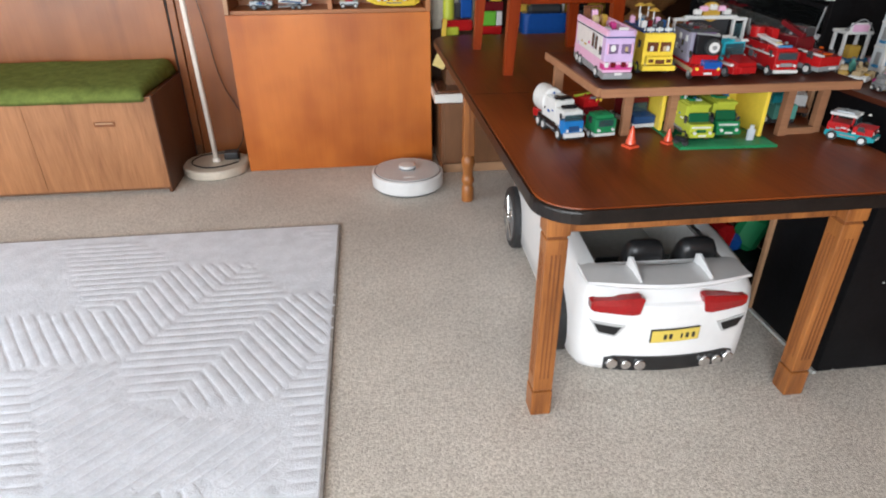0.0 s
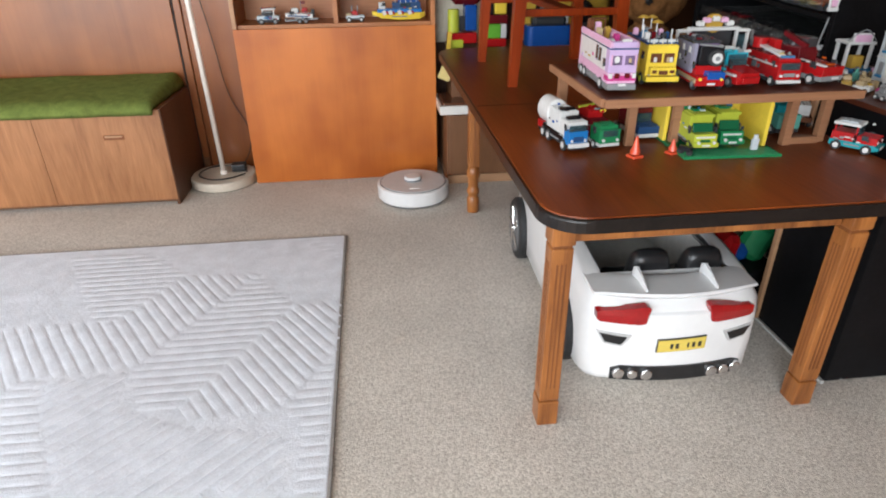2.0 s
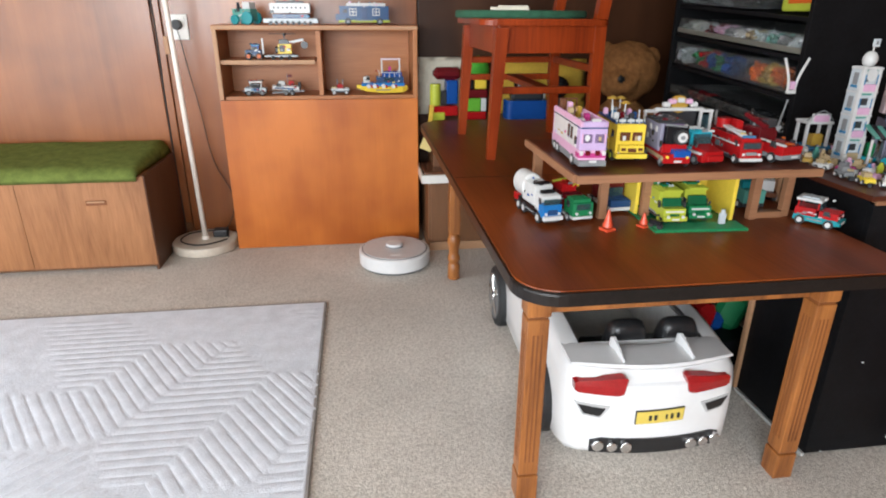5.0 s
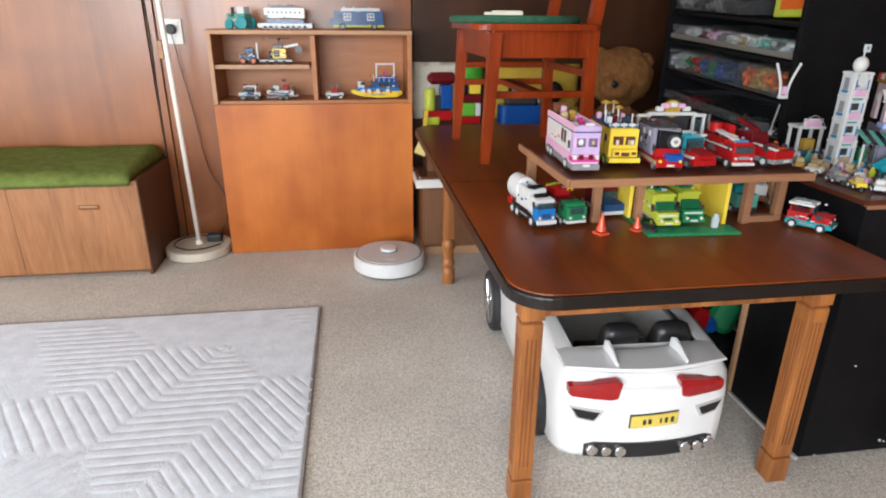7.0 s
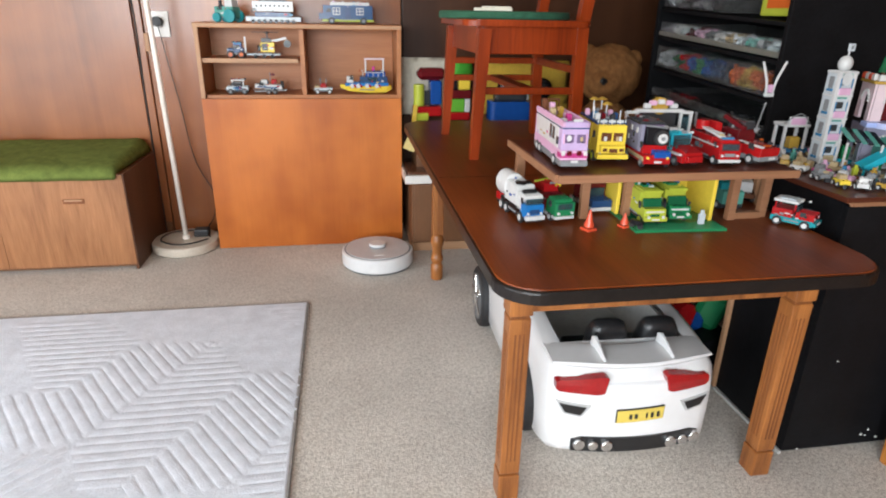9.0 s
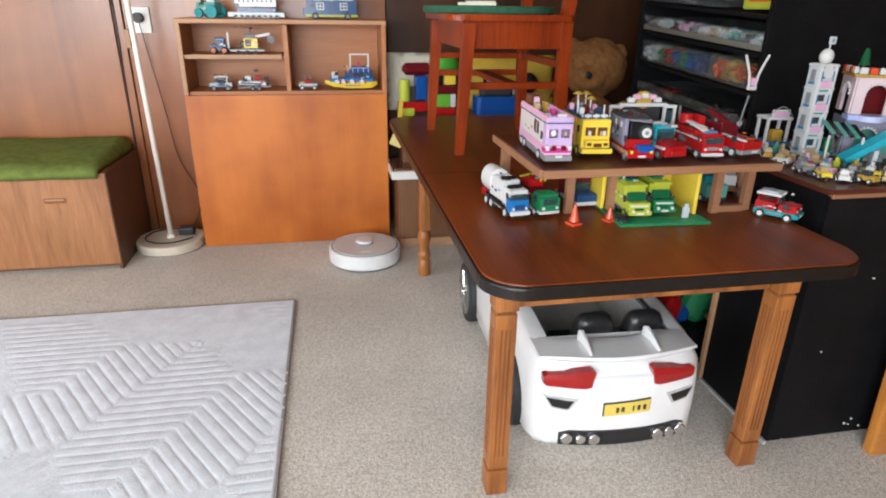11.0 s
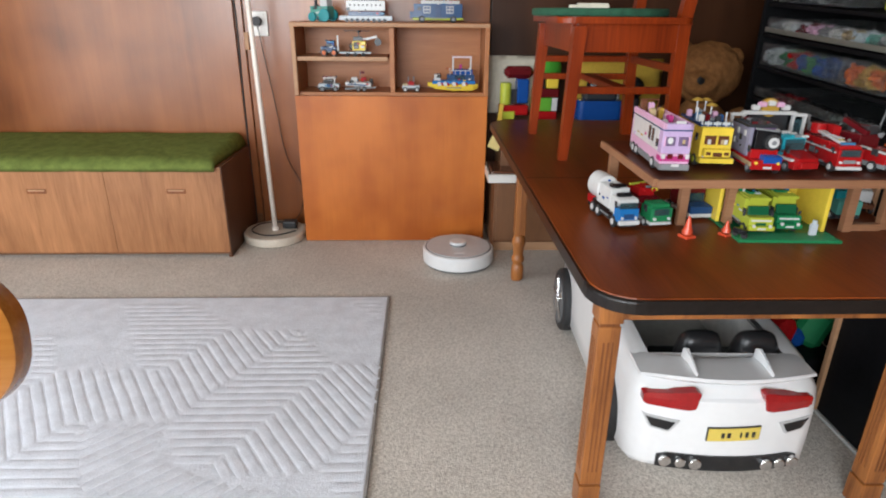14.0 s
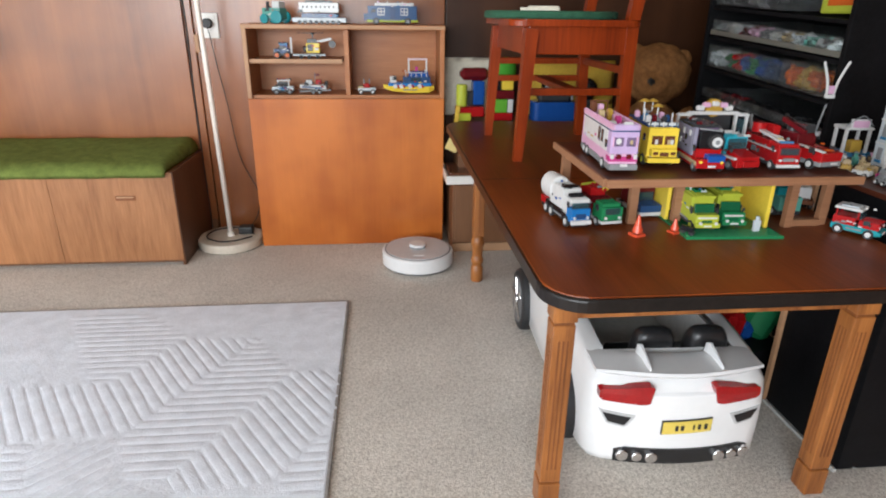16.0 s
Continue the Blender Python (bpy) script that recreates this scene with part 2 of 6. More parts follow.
def box(bm, c, s, bevel=0.0, rot=(0, 0, 0), seg=2):
    r = bmesh.ops.create_cube(bm, size=1.0, matrix=pose(*c, *rot) @ Matrix.Diagonal((*s, 1)))
    if bevel:
        es = list({e for v in r["verts"] for e in v.link_edges})
        bmesh.ops.bevel(bm, geom=es, offset=bevel, segments=seg, profile=0.6, affect="EDGES")
    return bm


def cyl(bm, c, r, h, seg=24, rot=(0, 0, 0), r2=None, bevel=0.0):
    q = bmesh.ops.create_cone(bm, cap_ends=True, segments=seg, radius1=r, radius2=r if r2 is None else r2, depth=h, matrix=pose(*c, *rot))
    if bevel:
        es = list({e for v in q["verts"] for e in v.link_edges if any(len(f.verts) > 4 for f in e.link_faces)})
        bmesh.ops.bevel(bm, geom=es, offset=bevel, segments=3, profile=0.6, affect="EDGES")
    return bm


def ball(bm, c, r, s=(1, 1, 1), u=16, v=10):
    bmesh.ops.create_uvsphere(bm, u_segments=u, v_segments=v, radius=r, matrix=Matrix.Translation(c) @ Matrix.Diagonal((*s, 1)))
    return bm


def bar(bm, a, b, r, seg=8):
    a, b = Vector(a), Vector(b)
    d = b - a
    m = Matrix.Translation((a + b) / 2) @ d.to_track_quat("Z", "Y").to_matrix().to_4x4()
    bmesh.ops.create_cone(bm, cap_ends=True, segments=seg, radius1=r, radius2=r, depth=d.length, matrix=m)
    return bm


def B():
    return bmesh.new()


def boxpart(name, c, s, material, parent, bevel=0.003, label="", rot=(0, 0, 0), seg=2):
    return part(name, box(B(), c, s, bevel, rot, seg), material, parent, label)


def cylpart(name, c, r, h, material, parent, label="", rot=(0, 0, 0), r2=None, seg=24, bevel=0.0):
    return part(name, cyl(B(), c, r, h, seg, rot, r2, bevel), material, parent, label)


def prism(bm, outline, z0, z1, bevel=0.0, seg=3):
    """An upright prism over an outline of (x, y)."""
    lo = [bm.verts.new((x, y, z0)) for x, y in outline]
    hi = [bm.verts.new((x, y, z1)) for x, y in outline]
    k = len(outline)
    bm.faces.new(lo[::-1])
    top = bm.faces.new(hi)
    for i in range(k):
        bm.faces.new((lo[i], lo[(i + 1) % k], hi[(i + 1) % k], hi[i]))
    if bevel:
        bmesh.ops.bevel(bm, geom=list(top.edges), offset=bevel, segments=seg, profile=0.5, affect="EDGES")
    return bm


def rounded(x0, y0, x1, y1, r, n=6):
    pts = []
    for cx, cy, a in ((x1 - r, y1 - r, 0), (x0 + r, y1 - r, 90), (x0 + r, y0 + r, 180), (x1 - r, y0 + r, 270)):
        pts += [(cx + r * math.cos(radians(a + 90 * i / n)), cy + r * math.sin(radians(a + 90 * i / n))) for i in range(n + 1)]
    return pts


def loft(bm, sections, cap=True, skip=None):
    """Skin closed rings of points, one ring a section; skip(i, j) leaves out a face."""
    rings = [[bm.verts.new(p) for p in s] for s in sections]
    k = len(rings[0])
    for i, (a, b) in enumerate(zip(rings, rings[1:])):
        for j in range(k):
            if skip and skip(i, j):
                continue
            bm.faces.new((a[j], a[(j + 1) % k], b[(j + 1) % k], b[j]))
    if cap:
        bm.faces.new(rings[0])
        bm.faces.new(rings[-1][::-1])
    return bm


def tube(name, pts, r, material, parent=None, label=""):
    cu = bpy.data.curves.new(name, "CURVE")
    cu.dimensions, cu.bevel_depth, cu.bevel_resolution = "3D", r, 3
    sp = cu.splines.new("NURBS")
    sp.points.add(len(pts) - 1)
    for q, co in zip(sp.points, pts):
        q.co = (*co, 1)
    sp.use_endpoint_u, sp.order_u = True, 3
    cu.materials.append(material)
    ob = new(name, cu)
    me = bpy.data.meshes.new_from_object(ob.evaluated_get(bpy.context.evaluated_depsgraph_get()))
    bpy.data.objects.remove(ob)
    ob = new(name, me)
    ob.parent = parent
    return tagged(ob, label)

# ---- room ----
XW, XE, YS, YN, ZC = -3.2, 2.05, -2.2, 3.64, 2.4


def structure(name, bm, material, label, category):
    return tagged(new(name, mesh_of(name, bm, material)), label, category, kind="structure")


structure("floor", box(B(), ((XW + XE) / 2, (YS + YN) / 2, -0.05), (XE - XW + 0.4, YN - YS + 0.4, 0.1)), CARPET, "speckled beige loop pile carpet over the whole floor", "floor")
structure("ceiling", box(B(), ((XW + XE) / 2, (YS + YN) / 2, ZC + 0.05), (XE - XW + 0.4, YN - YS + 0.4, 0.1)), PLASTER, "plain off-white painted ceiling", "ceiling")
wall_n = structure("wall_north", box(B(), ((XW + XE) / 2, YN + 0.07, ZC / 2), (XE - XW, 0.1, ZC)), WALL_DARK, "varnished brown wood veneer wall panelling", "wall")
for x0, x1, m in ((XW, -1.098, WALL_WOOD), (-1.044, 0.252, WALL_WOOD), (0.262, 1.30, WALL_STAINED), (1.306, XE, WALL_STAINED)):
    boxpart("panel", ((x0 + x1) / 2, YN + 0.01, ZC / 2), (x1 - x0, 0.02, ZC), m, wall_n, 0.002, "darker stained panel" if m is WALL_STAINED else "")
boxpart("batten", (-1.068, YN + 0.004, ZC / 2), (0.040, 0.03, ZC), WALL_WOOD, wall_n, 0.003)
structure("baseboard", box(B(), (-1.9, YN - 0.008, 0.035), (2 * 0.85, 0.016, 0.07), 0.003), SIDE_WOOD, "dark wooden skirting along the panelled wall", "baseboard")
wall_e = structure("wall_east", box(B(), (XE + 0.07, (YS + YN) / 2, ZC / 2), (0.1, YN - YS, ZC)), WALL_DARK, "dark brown wood veneer side wall", "wall")
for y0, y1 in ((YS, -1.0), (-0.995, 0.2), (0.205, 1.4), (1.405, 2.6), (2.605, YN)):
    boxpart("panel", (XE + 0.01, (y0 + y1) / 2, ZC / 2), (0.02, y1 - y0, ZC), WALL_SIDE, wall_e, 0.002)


def wall_with_window(name, along, fixed, lo, hi, w0, w1, z0, z1, out):
    """A plastered wall with one window opening through it; along is the axis on which it runs."""
    bm = B()
    for a0, a1, b0, b1 in ((lo, w0, 0, ZC), (w1, hi, 0, ZC), (w0, w1, 0, z0), (w0, w1, z1, ZC)):
        c, s = ((a0 + a1) / 2, fixed + out * 0.08, (b0 + b1) / 2), (a1 - a0, 0.16, b1 - b0)
        if along == "y":
            c, s = (fixed + out * 0.08, (a0 + a1) / 2, (b0 + b1) / 2), (0.16, a1 - a0, b1 - b0)
        box(bm, c, s)
    return structure(name, bm, WALL_WOOD, "brown wood veneer wall with a wide window opening", "wall")


wall_with_window("wall_south", "x", YS, XW, XE, -3.0, -0.1, 0.82, 2.08, -1)
wall_with_window("wall_west", "y", XW, YS, YN, -1.55, 1.75, 0.22, 2.08, -1)


def window(name, along, fixed, w0, w1, z0, z1):
    win = thing(name, "white framed window with plain glass panes", "window", kind="structure")
    n = 3
    for i in range(n + 1):
        a = w0 + 0.025 + (w1 - w0 - 0.05) * i / n
        c, s = (a, fixed, (z0 + z1) / 2), (0.05, 0.06, z1 - z0 - 0.1)
        boxpart("mullion", c if along == "x" else (c[1], c[0], c[2]), s if along == "x" else (s[1], s[0], s[2]), WHITE_PLATE, win, 0.004)
    for z in (z0 + 0.025, z1 - 0.025):
        c, s = ((w0 + w1) / 2, fixed, z), (w1 - w0, 0.06, 0.05)
        boxpart("window_frame", c if along == "x" else (c[1], c[0], c[2]), s if along == "x" else (s[1], s[0], s[2]), WHITE_PLATE, win, 0.004)
    return win


window("window_1", "x", YS - 0.11, -3.0, -0.1, 0.82, 2.08)
window("window_2", "y", XW - 0.11, -1.55, 1.75, 0.22, 2.08)

# wall socket with its plug
socket = thing("wall_socket", "white plastic wall socket with a black plug in it", "socket", (-0.966, YN, 1.117))
boxpart("plate", (0, -0.006, 0), (0.092, 0.012, 0.122), WHITE_PLATE, socket, 0.003)
cylpart("plug", (-0.004, -0.030, 0.012), 0.024, 0.040, CABLE, socket, "black plug", (90, 0, 0), bevel=0.004)
boxpart("rocker_switch", (0.026, -0.014, 0.04), (0.012, 0.006, 0.02), WHITE_PLATE, socket, 0.001)

# ---- rug ----
rug = thing("area_rug", "light grey carved pile rug with geometric ribs", "rug", (0, 0, 0))
RX0, RX1, RY0, RY1 = -2.45, -0.262, 0.35, 2.628
boxpart("rug_base", ((RX0 + RX1) / 2, (RY0 + RY1) / 2, 0.006), (RX1 - RX0, RY1 - RY0, 0.012), RUG, rug, 0.004)
for c, s in ((((RX0 + RX1) / 2, RY1 + 0.003, 0.0055), (RX1 - RX0 + 0.012, 0.012, 0.011)), ((RX1 + 0.003, (RY0 + RY1) / 2, 0.0055), (0.012, RY1 - RY0, 0.011))):
    boxpart("binding", c, s, RUG_EDGE, rug, 0.003, "darker bound edge")


def ribs(bm, poly, angle, pitch=0.041, width=0.025, high=0.0065, phase=0.0):
    """Raised ribs of pile in one direction, filling an outline."""
    d = Vector((math.cos(radians(angle)), math.sin(radians(angle))))
    nrm = Vector((-d.y, d.x))
    pts = [Vector(p) for p in poly]
    lo, hi = min(p.dot(nrm) for p in pts), max(p.dot(nrm) for p in pts)
    k = math.ceil((lo - phase) / pitch)
    while k * pitch + phase < hi:
        off = k * pitch + phase
        cuts = []
        for p, q in zip(pts, pts[1:] + pts[:1]):
            a, b = p.dot(nrm) - off, q.dot(nrm) - off
            if (a < 0) != (b < 0):
                cuts.append((p + (q - p) * (a / (a - b))).dot(d))
        cuts.sort()
        for s0, s1 in zip(cuts[::2], cuts[1::2]):
            if s1 - s0 < 0.02:
                continue
            n = max(3, int((s1 - s0) / 0.02))
            rows = []
            for i in range(n + 1):
                s = s0 + (s1 - s0) * i / n
                wob = noise.noise((s * 9, off * 31, 0.0)) * 0.003
                end = 0.0 if i in (0, n) else 1.0
                row = []
                for t, z in ((-0.5, 0.0), (-0.42, 0.82), (-0.14, 1.0), (0.14, 1.0), (0.42, 0.82), (0.5, 0.0)):
                    p = d * s + nrm * (off + wob + t * width)
                    lift = z * high * (0.35 + 0.65 * end) * (1 + 0.3 * noise.noise((p.x * 60, p.y * 60, 3.0)))
                    row.append(bm.verts.new((p.x, p.y, 0.0116 + lift)))
                rows.append(row)
            for r0, r1 in zip(rows, rows[1:]):
                for i in range(5):
                    bm.faces.new((r0[i], r0[i + 1], r1[i + 1], r1[i]))
        k += 1


bm = B()
D1, PITCH, BIS = -56.0, 0.037, 62.0
NX, NY, RUN = -math.sin(radians(D1)), math.cos(radians(D1)), 1 / math.tan(radians(BIS))
FOLDS = ((-0.950, 2.20), (-0.735, 2.05), (-0.555, 1.845), (-1.376, 2.068), (-1.187, 1.772))  # a point on each fold of the chevron


def fold_x(k, y):
    return FOLDS[k][0] + (y - FOLDS[k][1]) * RUN


def slant_phase(k, y):
    return fold_x(k, y) * NX + y * NY


def level_phase(k, off):
    x0, y0 = FOLDS[k]
    return (off - (x0 - y0 * RUN) * NX) / (RUN * NX + NY)


PHA = slant_phase(0, 0.0)
PHY = level_phase(1, PHA)
PHB = slant_phase(2, PHY)
PHL, PHR = level_phase(3, PHA), level_phase(4, PHA)


def F(k, y):
    return (fold_x(k, y), y)


for poly, ang, h, ph in (
        (((-1.385, 2.57), (-1.10, 2.58), F(0, 2.37), F(0, 2.07), (-1.10, 2.07)), 0, 0.0021, 0.0),
        ((F(0, 2.07), F(0, 2.35), F(1, 2.33), F(1, 1.79)), D1, 0.0024, PHA),
        ((F(3, 2.06), F(0, 2.07), F(1, 1.79), F(4, 1.772), F(4, 0.80), F(3, 0.80)), D1, 0.0024, PHA),
        ((F(1, 2.33), (-0.54, 2.24), F(2, 2.09), F(2, 1.60), (-0.80, 1.60), F(1, 1.77)), 0, 0.0023, PHY),
        ((F(2, 2.09), (-0.268, 2.09), (-0.268, 1.80), (-0.405, 1.55), (-0.62, 1.53), F(2, 1.56)), D1, 0.0024, PHB),
        (((-0.268, 1.78), (-0.268, 1.20), (-0.34, 1.20), (-0.34, 1.48), (-0.400, 1.55)), 0, 0.0022, PHY),
        (((-1.16, 1.75), (-0.89, 1.765), (-0.86, 1.61), (-0.65, 1.51), (-0.38, 1.45), (-0.36, 1.2), (-0.55, 1.30), (-0.85, 1.12), (-0.88, 1.25), (-0.99, 1.48)), 44, 0.0036, 0.0),
        ((F(4, 1.755), (-1.13, 1.755), (-0.99, 1.47), (-0.88, 1.25), (-0.88, 0.80), F(4, 0.80)), 0, 0.0022, PHR),
        (((-0.43, 2.59), (-0.27, 2.60), (-0.27, 2.42), (-0.38, 2.50)), 0, 0.0015, 0.0),
        (((-2.05, 2.32), (-1.53, 2.31), F(3, 2.06), F(3, 0.80), (-2.05, 0.80)), 0, 0.0020, PHL),
        (((-0.86, 1.29), (-0.54, 1.29), (-0.40, 1.05), (-0.86, 1.02)), D1, 0.0024, PHA)):
    ribs(bm, poly, ang, pitch=PITCH, width=0.0350, high=h * (0.58 if ang == D1 else 0.60), phase=ph)
tagged(part("carved_rib", bm, RUG_RIB, rug, "raised parallel pile ribs", smooth=True), kind="stuff")

# ---- bench seat along the wall ----
bench = thing("storage_bench", "brown wood veneer storage bench with two doors", "bench", (-1.09, 3.119, 0))
L = 2.05
boxpart("body", (-L / 2, 0.27, 0.245), (L, 0.50, 0.45), BENCH_WOOD, bench, 0.003)
# the end turned from the windows gets its shade from the darkened veneer
boxpart("end_panel", (-0.006, 0.262, 0.237), (0.016, 0.52, 0.474), BENCH_SHADED, bench, 0.002, "veneer end panel with its shade painted in")
boxpart("plinth", (-L / 2, 0.28, 0.010), (L - 0.04, 0.47, 0.02), SIDE_WOOD, bench, 0.002)
for x0, x1 in ((-0.567, -0.004), (-1.237, -0.5685), (-2.0, -1.2385)):
    d = boxpart("door", ((x0 + x1) / 2, 0.008, 0.250), (x1 - x0, 0.018, 0.444), BENCH_WOOD, bench, 0.0012)
    hx = -0.228 if x1 > -0.1 else (-0.900 if x1 > -0.6 else -1.62)
    boxpart("handle_plate", (hx, -0.002, 0.352), (0.094, 0.003, 0.024), LEG_GROOVE, d, 0.001, "recessed finger pull")
    boxpart("handle", (hx, -0.007, 0.357), (0.078, 0.006, 0.008), EDGE_WOOD, d, 0.003, "slim metal pull")
cushion = thing("seat_cushion", "worn olive green cloth cushion on the wooden bench", "cushion", (-1.09, 3.119, 0.474))


def soft_pad(x0, x1, depth, over):
    """A slack foam pad: full at the back, rolled over the bench's front edge, with dimples and a ragged seam."""
    bm = B()
    nx, ny = 90, 22
    top, low = [], []
    for i in range(nx + 1):
        u = i / nx
        x = x0 + (x1 - x0) * u
        end = min(1.0, (1 - u) * (x1 - x0) / 0.035) ** 0.5 if u < 1 else 0.0
        top.append([])
        low.append([])
        for j in range(ny + 1):
            v = j / ny
            y = -over + (depth + over) * v
            front = min(1.0, v * depth / 0.045)
            back = min(1.0, (1 - v) * depth / 0.03)
            sag = noise.noise((x * 3.1, y * 4.0, 0.3)) * 0.007 + noise.noise((x * 11, y * 9, 1.7)) * 0.0035
            hgt = 0.030 + 0.052 * v ** 0.7
            z = hgt * (0.30 + 0.70 * front ** 0.5) * (0.45 + 0.55 * back ** 0.5) * (0.55 + 0.45 * end) + sag * front
            xx = x - 0.026 * (1 - v) * u ** 30 - 0.012 * v * u ** 30 + (0.008 * noise.noise((y * 14, 4.0, 0.0)) if i == nx else 0.0)
            yy = y + (0.005 * noise.noise((x * 7, 2.0, 0.0)) if j == 0 else 0.0)
            top[-1].append(bm.verts.new((xx, yy, z)))
            drop = -0.019 + 0.004 * noise.noise((x * 5, 9.0, 0.0)) if y < -0.002 else 0.001
            low[-1].append(bm.verts.new((xx, yy, drop)))
    for i in range(nx):
        for j in range(ny):
            bm.faces.new((top[i][j], top[i + 1][j], top[i + 1][j + 1], top[i][j + 1]))
            bm.faces.new((low[i][j], low[i][j + 1], low[i + 1][j + 1], low[i + 1][j]))
    for i in range(nx):
        for j in (0, ny):
            bm.faces.new((low[i][j], low[i + 1][j], top[i + 1][j], top[i][j]))
    for j in range(ny):
        for i in (0, nx):
            bm.faces.new((low[i][j], low[i][j + 1], top[i][j + 1], top[i][j]))
    return bm


part("pad", soft_pad(-2.0, -0.002, 0.505, 0.020), GREEN_FABRIC, cushion, smooth=True)

# ---- floor lamp by the wall ----
lamp = thing("floor_lamp", "cream floor lamp pole on a heavy round base", "lamp", (-0.93, 3.40, 0))
cylpart("base", (0, 0, 0.026), 0.168, 0.048, LAMP_BASE, lamp, "round enamelled base", seg=48, bevel=0.012)
part("pole", bar(B(), (0.004, 0, 0.05), (-0.034, -0.005, 1.95), 0.0130, 16), CREAM, lamp, smooth=True)
cylpart("collar", (0.004, 0, 0.060), 0.020, 0.02, CREAM, lamp)
boxpart("foot_switch", (0.080, 0.035, 0.072), (0.075, 0.06, 0.040), CABLE, lamp, 0.008, "black foot switch box")
tube("coiled_cable", [(0.125 * math.cos(a * 0.5), 0.115 * math.sin(a * 0.5), 0.055 + 0.002 * (a % 3)) for a in range(13)], 0.0035, CABLE, lamp)
cable = thing("power_cable", "thin black cable hanging from the wall socket", "cable", (0, 0, 0))
tube("lead", [(-0.966, YN - 0.05, 1.115), (-0.960, YN - 0.03, 1.05), (-0.950, YN - 0.02, 0.93), (-0.914, YN - 0.02, 0.70), (-0.890, YN - 0.02, 0.42), (-0.815, YN - 0.02, 0.27), (-0.79, YN - 0.03, 0.20), (-0.81, 3.50, 0.075), (-0.86, 3.42, 0.075)], 0.0022, CABLE, cable)
wire = thing("telephone_wire", "loose dark wire running down the wall joint", "cable", (0, 0, 0))
tube("lead", [(-1.075, YN - 0.016, 1.9), (-1.085, YN - 0.014, 1.3), (-1.078, YN - 0.014, 1.1), (-1.09, YN - 0.014, 0.7), (-1.085, YN - 0.014, 0.02)], 0.004, CABLE, wire)
clip = boxpart("cable_clip", (-1.035, YN - 0.012, 1.03), (0.022, 0.03, 0.09), EDGE_WOOD, None, 0.004)
tagged(clip, "small pale clip on the wall beside the lamp pole", "clip")

# ---- wooden wall cabinet ----
CX0, CX1, CY0, CZ = -0.752, 0.228, 3.365, 1.132
cab = thing("display_cabinet", "orange varnished plywood cabinet with open shelves on top", "cabinet", (0, 0, 0))
dep = YN - CY0 - 0.004
boxpart("side_panel", (CX0 + 0.011, CY0 + dep / 2, CZ / 2), (0.022, dep, CZ - 0.024), CABINET_WOOD, cab, 0.002)
boxpart("side_panel", (CX1 - 0.011, CY0 + dep / 2, CZ / 2), (0.022, dep, CZ - 0.024), CABINET_WOOD, cab, 0.002)
boxpart("top", ((CX0 + CX1) / 2, CY0 + dep / 2, CZ - 0.010), (CX1 - CX0 + 0.004, dep + 0.004, 0.022), CABINET_WOOD, cab, 0.002)
boxpart("back_panel", ((CX0 + CX1) / 2, CY0 + dep - 0.010, 0.95), (CX1 - CX0 - 0.046, 0.012, 0.34), CABINET_WOOD, cab, 0.001)
boxpart("shelf", ((CX0 + CX1) / 2, CY0 + dep / 2 + 0.002, 0.789), (CX1 - CX0 - 0.046, dep - 0.03, 0.020), CABINET_WOOD, cab, 0.001)
boxpart("divider", (-0.258, CY0 + dep / 2 + 0.004, 0.954), (0.022, dep - 0.03, 0.308), CABINET_WOOD, cab, 0.001)
boxpart("shelf", ((CX0 - 0.258) / 2, CY0 + dep / 2 + 0.010, 0.962), (0.44, dep - 0.045, 0.018), CABINET_WOOD, cab, 0.001)
boxpart("shelf_edge", ((CX0 - 0.258) / 2 - 0.001, CY0 + 0.016, 0.962), (0.452, 0.010, 0.020), EDGE_WOOD, cab, 0.001, "pale banded shelf edge")
boxpart("edge_band", (CX0 + 0.011, CY0 - 0.002, 0.95), (0.019, 0.006, 0.33), EDGE_WOOD, cab, 0.001, "pale banded edge")
boxpart("edge_band", ((CX0 + CX1) / 2, CY0 - 0.002, CZ - 0.010), (CX1 - CX0, 0.006, 0.016), EDGE_WOOD, cab, 0.001, "pale banded edge")
boxpart("flap_door", ((CX0 + CX1) / 2, CY0 - 0.004, 0.393), (CX1 - CX0 - 0.004, 0.02, 0.782), CABINET_FACE, cab, 0.003, "large plain orange plywood flap")

# ---- robot vacuum ----
rob = thing("robot_vacuum", "round white robot vacuum cleaner on the carpet", "vacuum cleaner", (0.072, 3.055, 0))
cylpart("body", (0, 0, 0.048), 0.178, 0.072, ROBOT_WHITE, rob, seg=64, bevel=0.012)
cylpart("skirt", (0, 0, 0.010), 0.165, 0.012, ROBOT_DARK, rob, seg=48)
cylpart("top_plate", (0, 0, 0.0855), 0.160, 0.005, ROBOT_TOP, rob, "pale grey top cover", seg=64, bevel=0.002)
cylpart("seam", (0, 0, 0.0835), 0.166, 0.003, ROBOT_DARK, rob, seg=64)
cylpart("sensor_turret", (0.0, 0.015, 0.097), 0.042, 0.020, ROBOT_WHITE, rob, "raised laser turret", seg=40, bevel=0.006)
cylpart("turret_slot", (0.0, 0.015, 0.091), 0.0425, 0.006, ROBOT_DARK, rob, seg=40)
boxpart("button", (0.0, -0.105, 0.0885), (0.05, 0.016, 0.003), ROBOT_WHITE, rob, 0.001)

